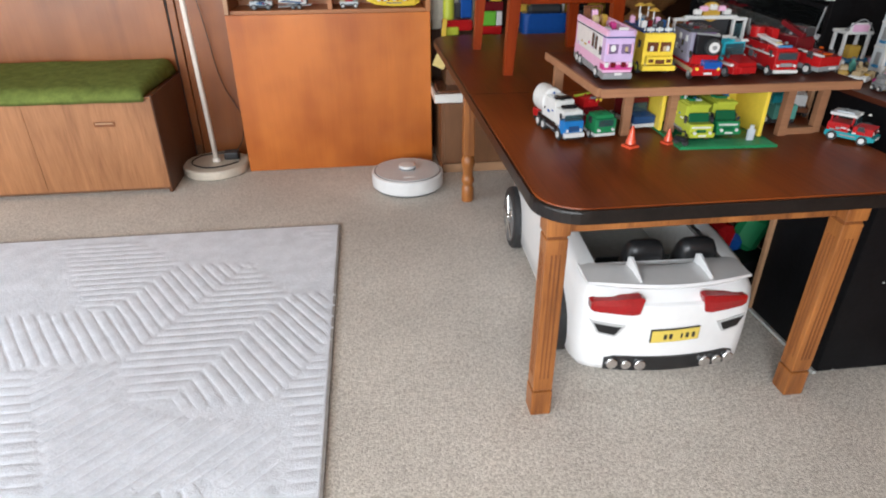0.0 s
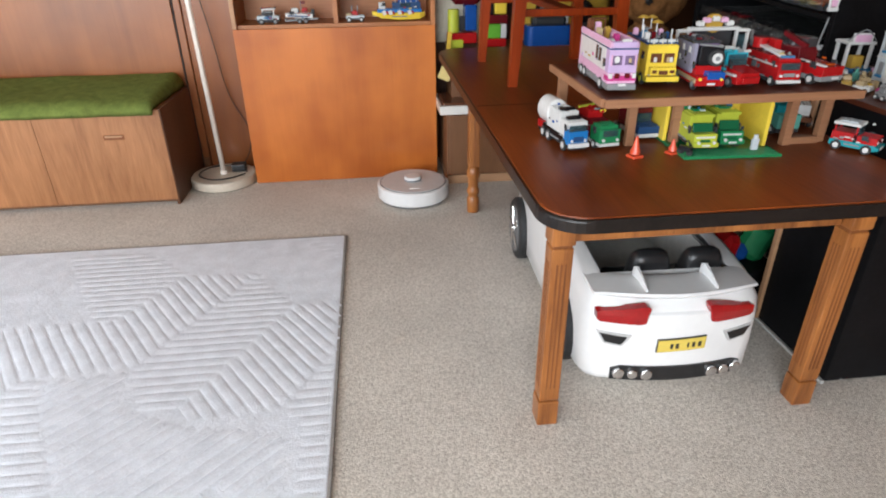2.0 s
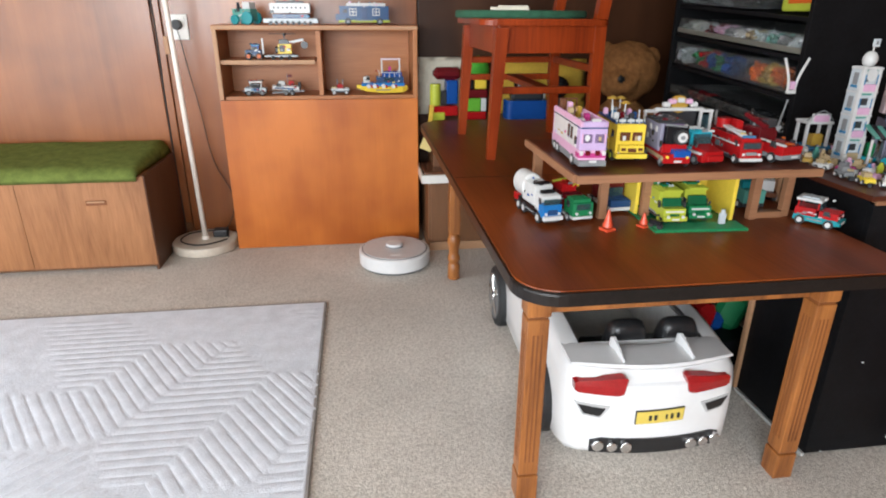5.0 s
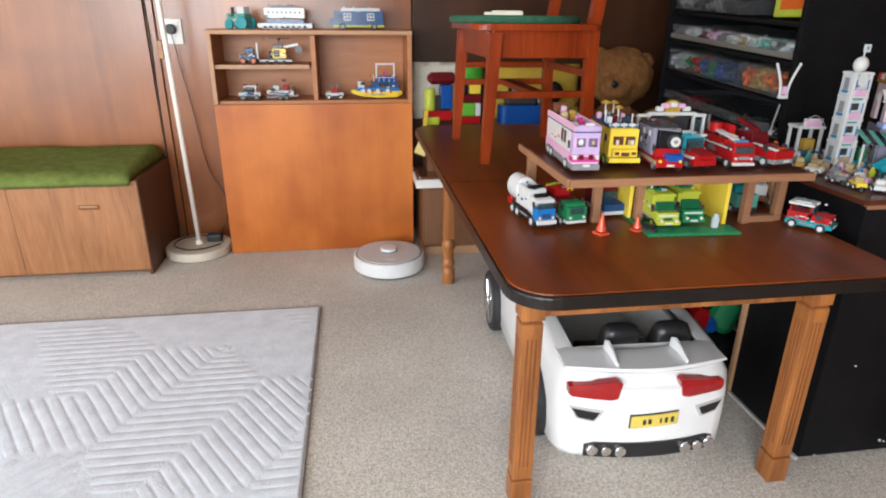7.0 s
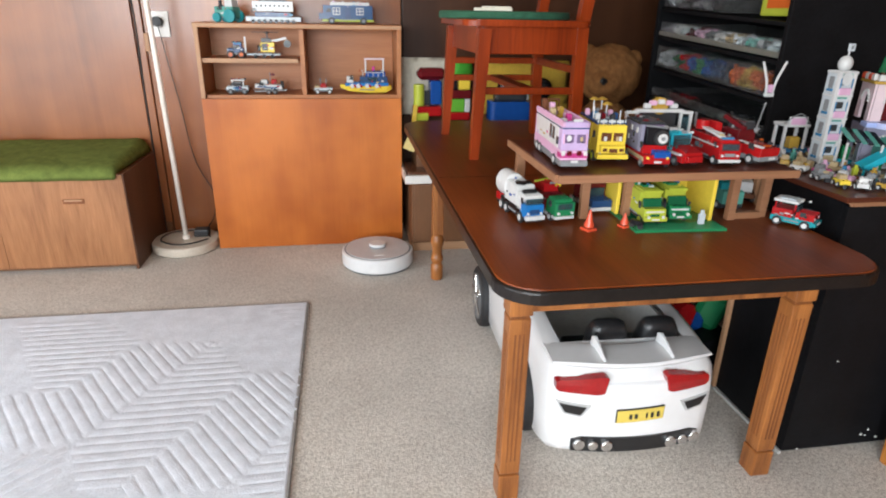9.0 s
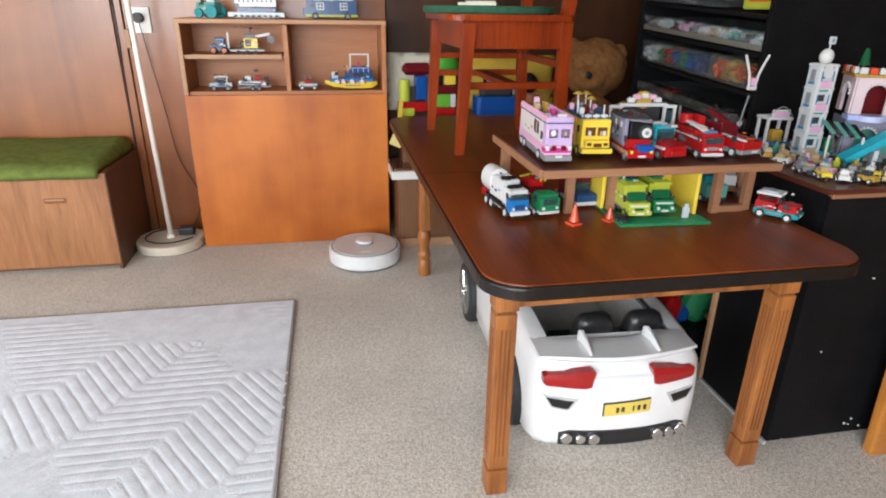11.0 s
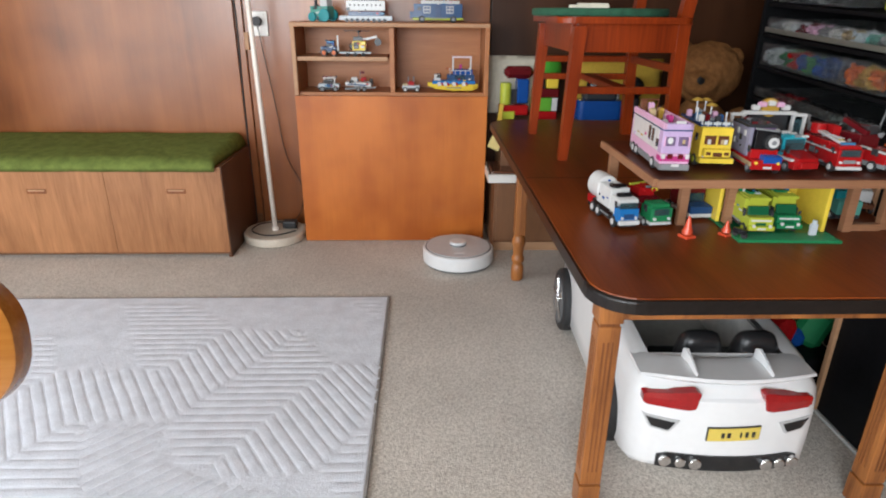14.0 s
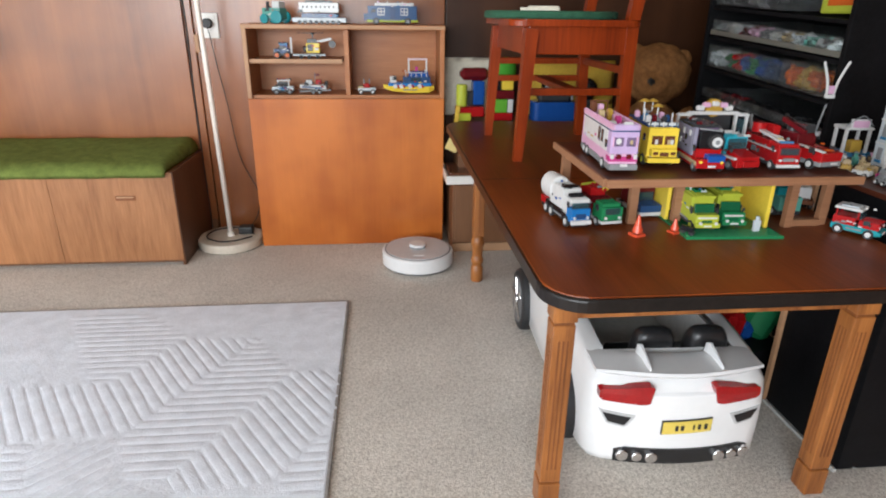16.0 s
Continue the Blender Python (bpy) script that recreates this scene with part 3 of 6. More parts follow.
# ---- dining table ----
TX0, TX1, TY0, TY1, TZ = 0.203, 1.045, 1.186, 3.07, 0.716
table = thing("dining_table", "brown laminate dining table with black edge and pine legs", "table", (0, 0, 0))
JY = 2.02
bm = B()
rr = rounded(TX0 + 0.006, TY0 + 0.006, TX1 - 0.006, TY1 - 0.006, 0.085, 8)
prism(bm, rr, TZ - 0.012, TZ, 0.003, 2)
part("tabletop", bm, TABLE_TOP, table)
bm = B()
prism(bm, rounded(TX0, TY0, TX1, TY1, 0.09, 8), TZ - 0.031, TZ - 0.003, 0.007, 3)
part("edge_band", bm, TABLE_EDGE, table, "thick black moulded edge")
boxpart("leaf_joint", ((TX0 + TX1) / 2, JY, TZ - 0.0004), (TX1 - TX0 - 0.02, 0.0028, 0.002), TABLE_EDGE, table, 0, "fine joint between the table leaves")
for x in (0.314, 1.035):
    boxpart("apron", (x, 2.12, 0.640), (0.022, 1.34, 0.082), LEG_WOOD, table, 0.002)
for y in (1.437, 2.84):
    boxpart("apron", (0.676, y, 0.613), (0.66, 0.024, 0.136), LEG_WOOD, table, 0.003)


def front_leg(x, y):
    leg = boxpart("leg", (x, y, 0.310), (0.053, 0.053, 0.45), LEG_WOOD, table, 0.004)
    boxpart("leg_block", (x, y, 0.612), (0.058, 0.058, 0.138), LEG_WOOD, leg, 0.004)
    boxpart("leg_neck", (x, y, 0.538), (0.047, 0.047, 0.012), LEG_GROOVE, leg, 0.002)
    boxpart("leg_foot", (x, y, 0.040), (0.056, 0.056, 0.080), LEG_WOOD, leg, 0.005)
    boxpart("leg_neck", (x, y, 0.084), (0.046, 0.046, 0.010), LEG_GROOVE, leg, 0.002)
    for k in (-1, 0, 1):
        boxpart("flute", (x + k * 0.0105, y - 0.0262, 0.310), (0.0045, 0.0025, 0.37), LEG_GROOVE, leg, 0.001)
        boxpart("flute", (x - 0.0262, y + k * 0.0105, 0.310), (0.0025, 0.0045, 0.37), LEG_GROOVE, leg, 0.001)


def turned_leg(x, y):
    """A slim square leg whose lowest part is turned into rings, a neck and a bulb."""
    leg = boxpart("leg", (x, y, 0.385), (0.050, 0.050, 0.310), LEG_WOOD, table, 0.004, "slim leg with a turned foot")
    boxpart("leg_block", (x, y, 0.612), (0.052, 0.052, 0.138), LEG_WOOD, leg, 0.004)
    boxpart("leg_groove", (x, y - 0.0253, 0.385), (0.008, 0.0025, 0.27), LEG_GROOVE, leg, 0.001)
    profile = ((0.0, 0.026), (0.006, 0.029), (0.070, 0.029), (0.078, 0.024), (0.088, 0.023), (0.096, 0.029), (0.112, 0.030), (0.122, 0.025),
               (0.134, 0.024), (0.172, 0.026), (0.182, 0.031), (0.204, 0.031), (0.214, 0.027), (0.234, 0.026))
    bm = loft(B(), [[(x + q * math.cos(a), y + q * math.sin(a), z) for a in (math.tau * k / 20 for k in range(20))] for z, q in profile])
    part("turned_foot", bm, LEG_WOOD, leg, "turned ringed foot", smooth=True)


front_leg(0.314, 1.437)
front_leg(1.038, 1.424)
turned_leg(0.341, 2.834)
turned_leg(1.038, 2.834)

# ---- ride-on toy car under the table ----
car = thing("ride_on_car", "white plastic ride-on toy sports car under the table", "toy car", (0.679, 1.462, 0), -2.0)


BOW = 0.7


def car_ring(y, w, z0, zs, zt, top=0.72):
    w = w * 0.895
    half = [(0.94 * w, z0), (0.985 * w, z0 + 0.016), (w, z0 + 0.09), (w * 0.99, zs - 0.05), (w * 0.95, zs - 0.012), (w * 0.88, zs), (w * top, zt)]
    bow = BOW * max(0.0, 1 - y / 0.25)
    return [(x, y + bow * x * x, z) for x, z in half] + [(-x, y + bow * x * x, z) for x, z in half[::-1]]


stations = [(0.0, 0.244, 0.076, 0.285, 0.290), (0.030, 0.270, 0.062, 0.308, 0.313), (0.075, 0.278, 0.052, 0.320, 0.328),
            (0.145, 0.283, 0.05, 0.338, 0.338), (0.30, 0.284, 0.05, 0.355, 0.352), (0.55, 0.280, 0.05, 0.352, 0.350), (0.72, 0.280, 0.05, 0.360, 0.372), (0.90, 0.278, 0.05, 0.345, 0.36), (1.04, 0.262, 0.06, 0.29, 0.30), (1.13, 0.215, 0.08, 0.22, 0.225)]
bm = loft(B(), [car_ring(*s) for s in stations], skip=lambda i, j: j == 6 and 3 <= i <= 5)
tail_ring = car_ring(*stations[0])
bm.faces.ensure_lookup_table()
bmesh.ops.delete(bm, geom=[f for f in bm.faces if len(f.verts) == 14 and min(v.co.y for v in f.verts) < 0.1], context="FACES_ONLY")
rows = []
for k in range(7):
    x, _, z = tail_ring[k]
    rows.append([bm.verts.new((x * u / 8, BOW * (x * u / 8) ** 2, z)) for u in range(-8, 9)])
for a, b in zip(rows, rows[1:]):
    for i in range(16):
        bm.faces.new((a[i], a[i + 1], b[i + 1], b[i]))
bm.faces.new(rows[0])
bm.faces.new(rows[6])
bmesh.ops.remove_doubles(bm, verts=bm.verts, dist=0.0005)
bmesh.ops.recalc_face_normals(bm, faces=bm.faces)
part("body_shell", bm, CAR_WHITE, car, smooth=True)
bm = B()
box(bm, (0, 0.42, 0.16), (0.38, 0.56, 0.02))
box(bm, (0, 0.150, 0.235), (0.35, 0.012, 0.17))
box(bm, (0, 0.70, 0.24), (0.36, 0.02, 0.19))
for sx in (-1, 1):
    box(bm, (sx * 0.190, 0.42, 0.235), (0.012, 0.54, 0.17), 0, (0, sx * 4, 0))
part("cockpit_tub", bm, CAR_GREY, car, "grey moulded cockpit liner")
for sx in (-1, 1):
    bm = B()
    ring = [(0.060 * math.copysign(abs(math.cos(a)) ** 0.42, math.cos(a)), 0.172 * max(0.0, math.sin(a)) ** 0.42) for a in (math.pi * k / 16 for k in range(17))]
    secs = []
    for dy, g in ((-0.030, 0.84), (-0.022, 0.96), (0.0, 1.0), (0.018, 0.95), (0.024, 0.82)):
        secs.append([(x * g, dy, z * g) for x, z in ring])
    loft(bm, secs)
    bmesh.ops.transform(bm, matrix=pose(sx * 0.076 + 0.040, 0.215, 0.226, 14, 0, 0), verts=bm.verts)
    seat = part("seat", bm, CAR_BLACK, car, "black moulded seat back", smooth=True)
    boxpart("seat_base", (sx * 0.076 + 0.040, 0.31, 0.20), (0.125, 0.16, 0.05), CAR_BLACK, seat, 0.015)
boxpart("dashboard", (0, 0.60, 0.325), (0.40, 0.06, 0.05), CAR_BLACK, car, 0.015)
part("steering_wheel", cyl(B(), (-0.09, 0.555, 0.345), 0.055, 0.016, 24, (65, 0, 0), bevel=0.005), CAR_BLACK, car)
bm = B()
box(bm, (0, 0.665, 0.405), (0.40, 0.008, 0.10), 0.003, (-38, 0, 0))
part("windscreen", bm, TINT, car, "small tinted windscreen")
# spoiler: a curved blade on two fins
bm = B()
secs = []
for i in range(13):
    u = -1 + i / 6
    x = u * 0.226 - 0.004
    y = 0.050 + 0.046 * u * u
    z = 0.337 - 0.005 * u ** 4
    k = 1.0 - 0.55 * u ** 6
    secs.append([(x, y - 0.020, z - 0.012 * k), (x, y - 0.030, z - 0.009 * k), (x, y - 0.035, z - 0.002), (x, y - 0.030, z + 0.005 * k), (x, y - 0.018, z + 0.004 * k), (x, y + 0.035, z + 0.010 * k), (x, y + 0.070, z + 0.006 * k), (x, y + 0.066, z - 0.016 * k)])
loft(bm, secs)
wing = part("spoiler", bm, CAR_WHITE, car, "curved rear wing", smooth=True)
wing.data.set_sharp_from_angle(angle=radians(38))
for sx in (-1, 1):
    bm = B()
    loft(bm, [[(sx * 0.096 - wx, y, z0), (sx * 0.096 + wx, y, z0), (sx * 0.096 + wx * 0.5, y, z1), (sx * 0.096 - wx * 0.5, y, z1)] for y, z0, z1, wx in ((0.040, 0.338, 0.350, 0.003), (0.08, 0.34, 0.364, 0.005), (0.118, 0.335, 0.374, 0.008), (0.134, 0.335, 0.366, 0.007))])
    part("spoiler_fin", bm, CAR_WHITE, car)


def plaque(name, outline, y0, material, parent, thick=0.008, label="", lean=0.8):
    """A slightly bowed plate on the car's tail: outline in (x, z)."""
    def tail(x, z):
        return BOW * x * x + max(0.0, z - 0.286) * lean + y0

    def span(x):
        zs = []
        for (xa, za), (xb, zb) in zip(outline, outline[1:] + outline[:1]):
            if (xa - x) * (xb - x) <= 0 and xa != xb:
                zs.append(za + (zb - za) * (x - xa) / (xb - xa))
        return min(zs), max(zs)

    bm = B()
    lo, hi, n, rows = min(p[0] for p in outline) + 1e-5, max(p[0] for p in outline) - 1e-5, 14, 5
    front, back = [], []
    for i in range(n + 1):
        x = lo + (hi - lo) * i / n
        z0, z1 = span(x)
        z1 = max(z1, z0 + 0.001)
        zz = [z0 + (z1 - z0) * k / rows for k in range(rows + 1)]
        front.append([bm.verts.new((x, tail(x, z) - thick, z)) for z in zz])
        back.append([bm.verts.new((x, tail(x, z) + 0.02, z)) for z in zz])
    for i in range(n):
        for k in range(rows):
            bm.faces.new((front[i][k], front[i + 1][k], front[i + 1][k + 1], front[i][k + 1]))
            bm.faces.new((back[i][k], back[i][k + 1], back[i + 1][k + 1], back[i + 1][k]))
        for k in (0, rows):
            bm.faces.new((front[i][k], back[i][k], back[i + 1][k], front[i + 1][k]))
    for i in (0, n):
        for k in range(rows):
            bm.faces.new((front[i][k], front[i][k + 1], back[i][k + 1], back[i][k]))
    return part(name, bm, material, parent, label)


for sx in (-1, 1):
    hl = [(0.213, 0.292), (0.204, 0.297), (0.082, 0.314), (0.078, 0.308), (0.087, 0.267), (0.102, 0.261), (0.205, 0.265), (0.213, 0.272)]
    plaque("tail_light", [(sx * x - 0.013, z) for x, z in hl], 0.0, TAIL_RED, car, 0.006, "red tail light lens", 0.25)
    v = plaque("side_vent", [(sx * x - 0.006, z) for x, z in ((0.216, 0.234), (0.126, 0.225), (0.128, 0.220), (0.148, 0.188), (0.196, 0.196))], 0.0, VENT_GREY, car, 0.004, "grey framed rear vent")
    plaque("vent_mesh", [(sx * x - 0.006, z) for x, z in ((0.208, 0.228), (0.138, 0.220), (0.151, 0.195), (0.193, 0.202))], 0.0, CAR_BLACK, v, 0.0065, "black mesh")
plate = plaque("registration_plate", [(-0.060, 0.2115), (0.070, 0.2185), (0.070, 0.1815), (-0.060, 0.1745)], 0.0, PLATE_YELLOW, car, 0.007, "yellow plate with dark bars")
plaque("plate_border", [(-0.062, 0.2135), (0.072, 0.2205), (0.072, 0.1795), (-0.062, 0.1725)], 0.0, CAR_BLACK, car, 0.005)
for x, w in ((-0.024, 0.0075), (-0.009, 0.0085), (0.021, 0.004), (0.036, 0.007), (0.053, 0.007)):
    boxpart("plate_bar", (x, -0.0068, 0.1955 + x * 0.054), (w, 0.004, 0.0145), PLATE_INK, plate, 0)
plaque("diffuser", [(-0.160, 0.124), (0.176, 0.124), (0.194, 0.114), (0.194, 0.078), (-0.174, 0.078), (-0.174, 0.114)], 0.0, CAR_BLACK, car, 0.005, "black lower grille")
for sx in (-1, 1):
    for k in (0, 1, 2):
        cylpart("exhaust_tip", (0.0125 + sx * (0.092 + 0.037 * k), -0.003 + BOW * (0.092 + 0.037 * k) ** 2, 0.101), 0.0165 - 0.002 * (k == 1), 0.026, CHROME, car, "chrome exhaust tip", (90, 0, 0), seg=20, bevel=0.004)
for sx in (-1, 1):
    for y in (0.25, 0.90):
        w = cylpart("wheel", (sx * 0.250, y, 0.125), 0.125, 0.05, RUBBER, car, "black tyre", (0, 90, 0), seg=36, bevel=0.018)
        cylpart("rim", (sx * 0.272, y, 0.125), 0.094, 0.012, ROBOT_DARK, w, "", (0, 90, 0), seg=28)
        for a in range(5):
            boxpart("spoke", (sx * 0.280, y + 0.045 * math.cos(a * 1.2566), 0.125 + 0.045 * math.sin(a * 1.2566)), (0.006, 0.090, 0.026), CHROME, w, 0.003, "", (math.degrees(a * 1.2566), 0, 0))
        part("rim_ring", cyl(B(), (sx * 0.280, y, 0.125), 0.022, 0.014, 20, (0, 90, 0)), CHROME, w)
for sx in (-1, 1):
    boxpart("wing_mirror", (sx * 0.275, 0.66, 0.385), (0.06, 0.035, 0.04), CAR_WHITE, car, 0.012)

# ---- low black cabinet beside the table ----
KX, KY = 1.156, 1.466
low = thing("black_cabinet", "scuffed black melamine cabinet with pale chipped edges", "cabinet", (KX, KY, 0))
boxpart("side_panel", (0.009, 0.177, 0.392), (0.018, 0.317, 0.756), BLACK_PANEL, low, 0.001)
boxpart("front_panel", (0.295, 0.009, 0.392), (0.59, 0.018, 0.756), BLACK_PANEL, low, 0.001)
boxpart("back_panel", (0.30, 0.33, 0.392), (0.56, 0.012, 0.756), BLACK_PANEL, low, 0.001)
boxpart("side_panel", (0.58, 0.168, 0.392), (0.018, 0.335, 0.756), BLACK_PANEL, low, 0.001)
boxpart("worn_edge", (-0.004, 0.168, 0.008), (0.010, 0.335, 0.010), DUST, low, 0.002, "chipped pale bottom edge")
boxpart("worn_edge", (-0.004, 0.340, 0.392), (0.014, 0.018, 0.76), EDGE_WOOD, low, 0.002, "bare wood back edge")
random.seed(4)
for x, z in ((0.05, 0.005), (0.10, 0.30), (0.20, 0.52), (0.40, 0.30), (0.27, 0.03), (0.275, 0.05), (0.255, 0.035), (0.31, 0.02)):
    cylpart("screw_fleck", (x, -0.001, z + 0.012), 0.0025 + random.random() * 0.002, 0.003, DUST, low, "", (90, 0, 0), seg=8)
boards = thing("display_board", "dark stained board with raw edges on the black cabinet", "shelf board", (KX, KY, 0.774))
boxpart("board", (0.33, 0.285, 0.0085), (0.70, 0.59, 0.013), SHELF_TOP, boards, 0.001)
boxpart("front_rail", (0.33, 0.004, -0.012 + 0.012), (0.66, 0.020, 0.020), SHELF_EDGE, boards, 0.001, "raw pine front edge")
boxpart("support", (0.30, 0.45, -0.387), (0.03, 0.03, 0.77), BLACK_PANEL, boards, 0.001)

plank = thing("wooden_stool_side", "honey varnished wooden stool standing by the black cabinet", "stool", (1.415, 1.375, 0))
boxpart("side_board", (0.17, 0.018, 0.22), (0.32, 0.034, 0.44), NEAR_WOOD, plank, 0.008, "", (-2, 0, 0))
boxpart("side_board", (0.17, -0.30, 0.22), (0.32, 0.034, 0.44), NEAR_WOOD, plank, 0.008)
boxpart("seat", (0.17, -0.14, 0.452), (0.34, 0.40, 0.028), NEAR_WOOD, plank, 0.01)

# ---- tall black shelving with trays ----
UX, UY0, UY1 = 1.45, 2.20, 3.14
tall = thing("black_shelving", "tall black shelving unit filled with clear trays of bricks", "shelving", (UX, UY0, 0))
W = UY1 - UY0
boxpart("end_panel", (0.27, 0.010, 0.95), (0.54, 0.02, 1.9), BLACK_PANEL, tall, 0.002)
boxpart("end_panel", (0.27, W - 0.010, 0.95), (0.54, 0.02, 1.9), BLACK_PANEL, tall, 0.002)
boxpart("back_panel", (0.535, W / 2, 0.95), (0.012, W - 0.042, 1.9), BLACK_PANEL, tall, 0.001)
TILT = 3.3
for z, rx in ((0.03, 0), (0.32, 0), (0.60, 0), (0.796, TILT), (0.936, TILT), (1.075, TILT), (1.204, TILT), (1.45, 0), (1.89, 0)):
    boxpart("shelf", (0.265, W / 2, z), (0.51, W - 0.046, 0.014), BLACK_PANEL, tall, 0.001, "sloping tray runner" if rx else "", (rx, 0, 0))


def tray(z, y0, y1, h, cols, label, lip=False):
    tr = thing("parts_tray", label, "tray", (UX + 0.012, UY0, z))
    tr.matrix_basis = pose(UX + 0.012, UY0, z, TILT, 0, 0)
    bm = B()
    w, d = y1 - y0, 0.42
    for c, s in (((d / 2, (y0 + y1) / 2, 0.002), (d, w, 0.004)), ((0.002, (y0 + y1) / 2, h / 2 + 0.003), (0.003, w, h + 0.006)), ((d - 0.002, (y0 + y1) / 2, h / 2), (0.004, w, h)), ((d / 2, y0 + 0.002, h / 2), (d, 0.004, h)), ((d / 2, y1 - 0.002, h / 2), (d, 0.004, h))):
        box(bm, c, s)
    part("tray_shell", bm, CLEAR, tr, "clear plastic tray")
    boxpart("rim", (-0.003, (y0 + y1) / 2, h + 0.008), (0.006, w + 0.006, 0.003), CLEAR, tr, 0.001)
    if lip:
        boxpart("front_lip", (-0.004, (y0 + y1) / 2, 0.010), (0.006, w, 0.020), TRAY_LIP, tr, 0.002, "milky lower lip")
    n = len(cols)
    for i, c in enumerate(cols):
        bm = B()
        for k in range(44):
            yy = y0 + 0.02 + (w - 0.04) * (i + random.random()) / n
            box(bm, (0.014 + random.random() * 0.07, yy, 0.012 + random.random() * (h * 0.8 - 0.012)), (0.012 + random.random() * 0.014, 0.014 + random.random() * 0.022, 0.009 + random.random() * 0.008), 0.001, (random.uniform(-40, 40), random.uniform(-40, 40), random.uniform(0, 180)), 1)
        tagged(part("loose_brick", bm, P[c], tr), kind="stuff")
    return tr


random.seed(11)
tray(1.063, 0.03, 0.90, 0.055, ("pale", "grey", "mint", "pale", "tan", "white", "grey", "pink", "maroon", "pale", "white", "grey"), "clear tray of pale loose building bricks", True)
tray(0.924, 0.36, 0.90, 0.085, ("navy", "blue", "green", "blue", "red", "green", "pale", "pale"), "clear tray of mixed coloured building bricks")
tray(0.924, 0.10, 0.335, 0.090, ("orange", "gold", "orange"), "clear tray of orange building bricks")
tray(0.784, 0.03, 0.90, 0.030, ("black", "dark", "black", "black", "maroon", "black"), "clear tray of dark grey building bricks")
tray(1.192, 0.40, 0.90, 0.05, ("dark", "grey", "dark", "grey"), "clear tray of grey building bricks")
tub = thing("brick_tub", "yellow and green tub of loose bricks", "tub", (UX + 0.05, UY0 + 0.13, 1.204))
boxpart("tub_body", (0.09, 0, 0.06), (0.18, 0.22, 0.12), P["lime"], tub, 0.01)
boxpart("tub_label", (-0.002, 0.0, 0.062), (0.004, 0.14, 0.07), P["orange"], tub, 0.001)
boxpart("tub_lid", (0.09, 0, 0.127), (0.19, 0.23, 0.014), P["yellow"], tub, 0.005)

# ---- storage, cushions and toys against the wall behind the table ----
store = thing("low_storage_unit", "dark wood storage unit with a pale plinth", "cabinet", (0.262, 3.195, 0))
boxpart("carcass", (0.58, 0.215, 0.215), (1.16, 0.42, 0.33), SIDE_WOOD, store, 0.003)
boxpart("plinth", (0.58, 0.205, 0.024), (1.16, 0.40, 0.046), EDGE_WOOD, store, 0.003, "pale wooden plinth")
for x in (0.20, 0.58, 0.96):
    boxpart("door", (x, 0.002, 0.215), (0.372, 0.012, 0.31), SIDE_WOOD, store, 0.003)
bin_ = thing("storage_tray", "shallow white plastic tray on the storage unit", "tray", (0.225, 3.165, 0.382))
bm = B()
for c, s in (((0.2, 0.14, 0.003), (0.38, 0.26, 0.006)), ((0.2, 0.005, 0.022), (0.40, 0.010, 0.044)), ((0.2, 0.275, 0.022), (0.40, 0.010, 0.044)), ((0.005, 0.14, 0.022), (0.010, 0.27, 0.044)), ((0.395, 0.14, 0.022), (0.010, 0.27, 0.044))):
    box(bm, c, s, 0.002)
part("tray_shell", bm, WHITE_PLATE, bin_)
boxpart("rim", (0.2, -0.004, 0.042), (0.41, 0.018, 0.008), WHITE_PLATE, bin_, 0.003)
boxpart("tray_load", (0.2, 0.14, 0.03), (0.37, 0.25, 0.05), P["brown"], bin_, 0.01, "dark brown things in the tray")
crate = thing("toy_crate", "dark wooden crate with toys piled on it", "crate", (0.30, 3.30, 0.381))
boxpart("crate_body", (0.46, 0.13, 0.141), (0.92, 0.25, 0.282), SIDE_WOOD, crate, 0.004)
boxpart("crate_lid", (0.46, 0.13, 0.289), (0.93, 0.26, 0.012), SIDE_WOOD, crate, 0.003)


def pillow(label, at, w, h, t, material, lean, rz=0):
    p = thing("pillow", label, "pillow", at, rz)
    bm = B()
    n = 12
    rows = []
    for s in (1, -1):
        g = []
        for i in range(n + 1):
            u = -1 + 2 * i / n
            g.append([])
            for j in range(n + 1):
                v = -1 + 2 * j / n
                puff = (max(0, 1 - u ** 4) * max(0, 1 - v ** 4)) ** 0.5
                pinch = 1 - 0.05 * (1 - abs(u)) * (abs(v) > 0.9)
                co = (u * w / 2 * pinch, s * t / 2 * puff + 0.004 * noise.noise((u * 2, v * 2, s)), (v + 1) * h / 2)
                co = (co[0], co[1] + co[2] * lean, co[2])
                g[-1].append(bm.verts.new(co))
        rows.append(g)
    for g in rows:
        for i in range(n):
            for j in range(n):
                bm.faces.new((g[i][j], g[i + 1][j], g[i + 1][j + 1], g[i][j + 1]))
    bmesh.ops.remove_doubles(bm, verts=bm.verts, dist=0.0008)
    part("cover", bm, material, p, smooth=True)
    return p


pillow("off-white cotton pillow leaning on the wall", (0.42, 3.57, 0.670), 0.36, 0.30, 0.07, PILLOW, 0.05)
pillow("yellow cushion leaning on the wall", (0.93, 3.53, 0.675), 0.52, 0.285, 0.09, PILLOW_YELLOW, 0.05, 3)


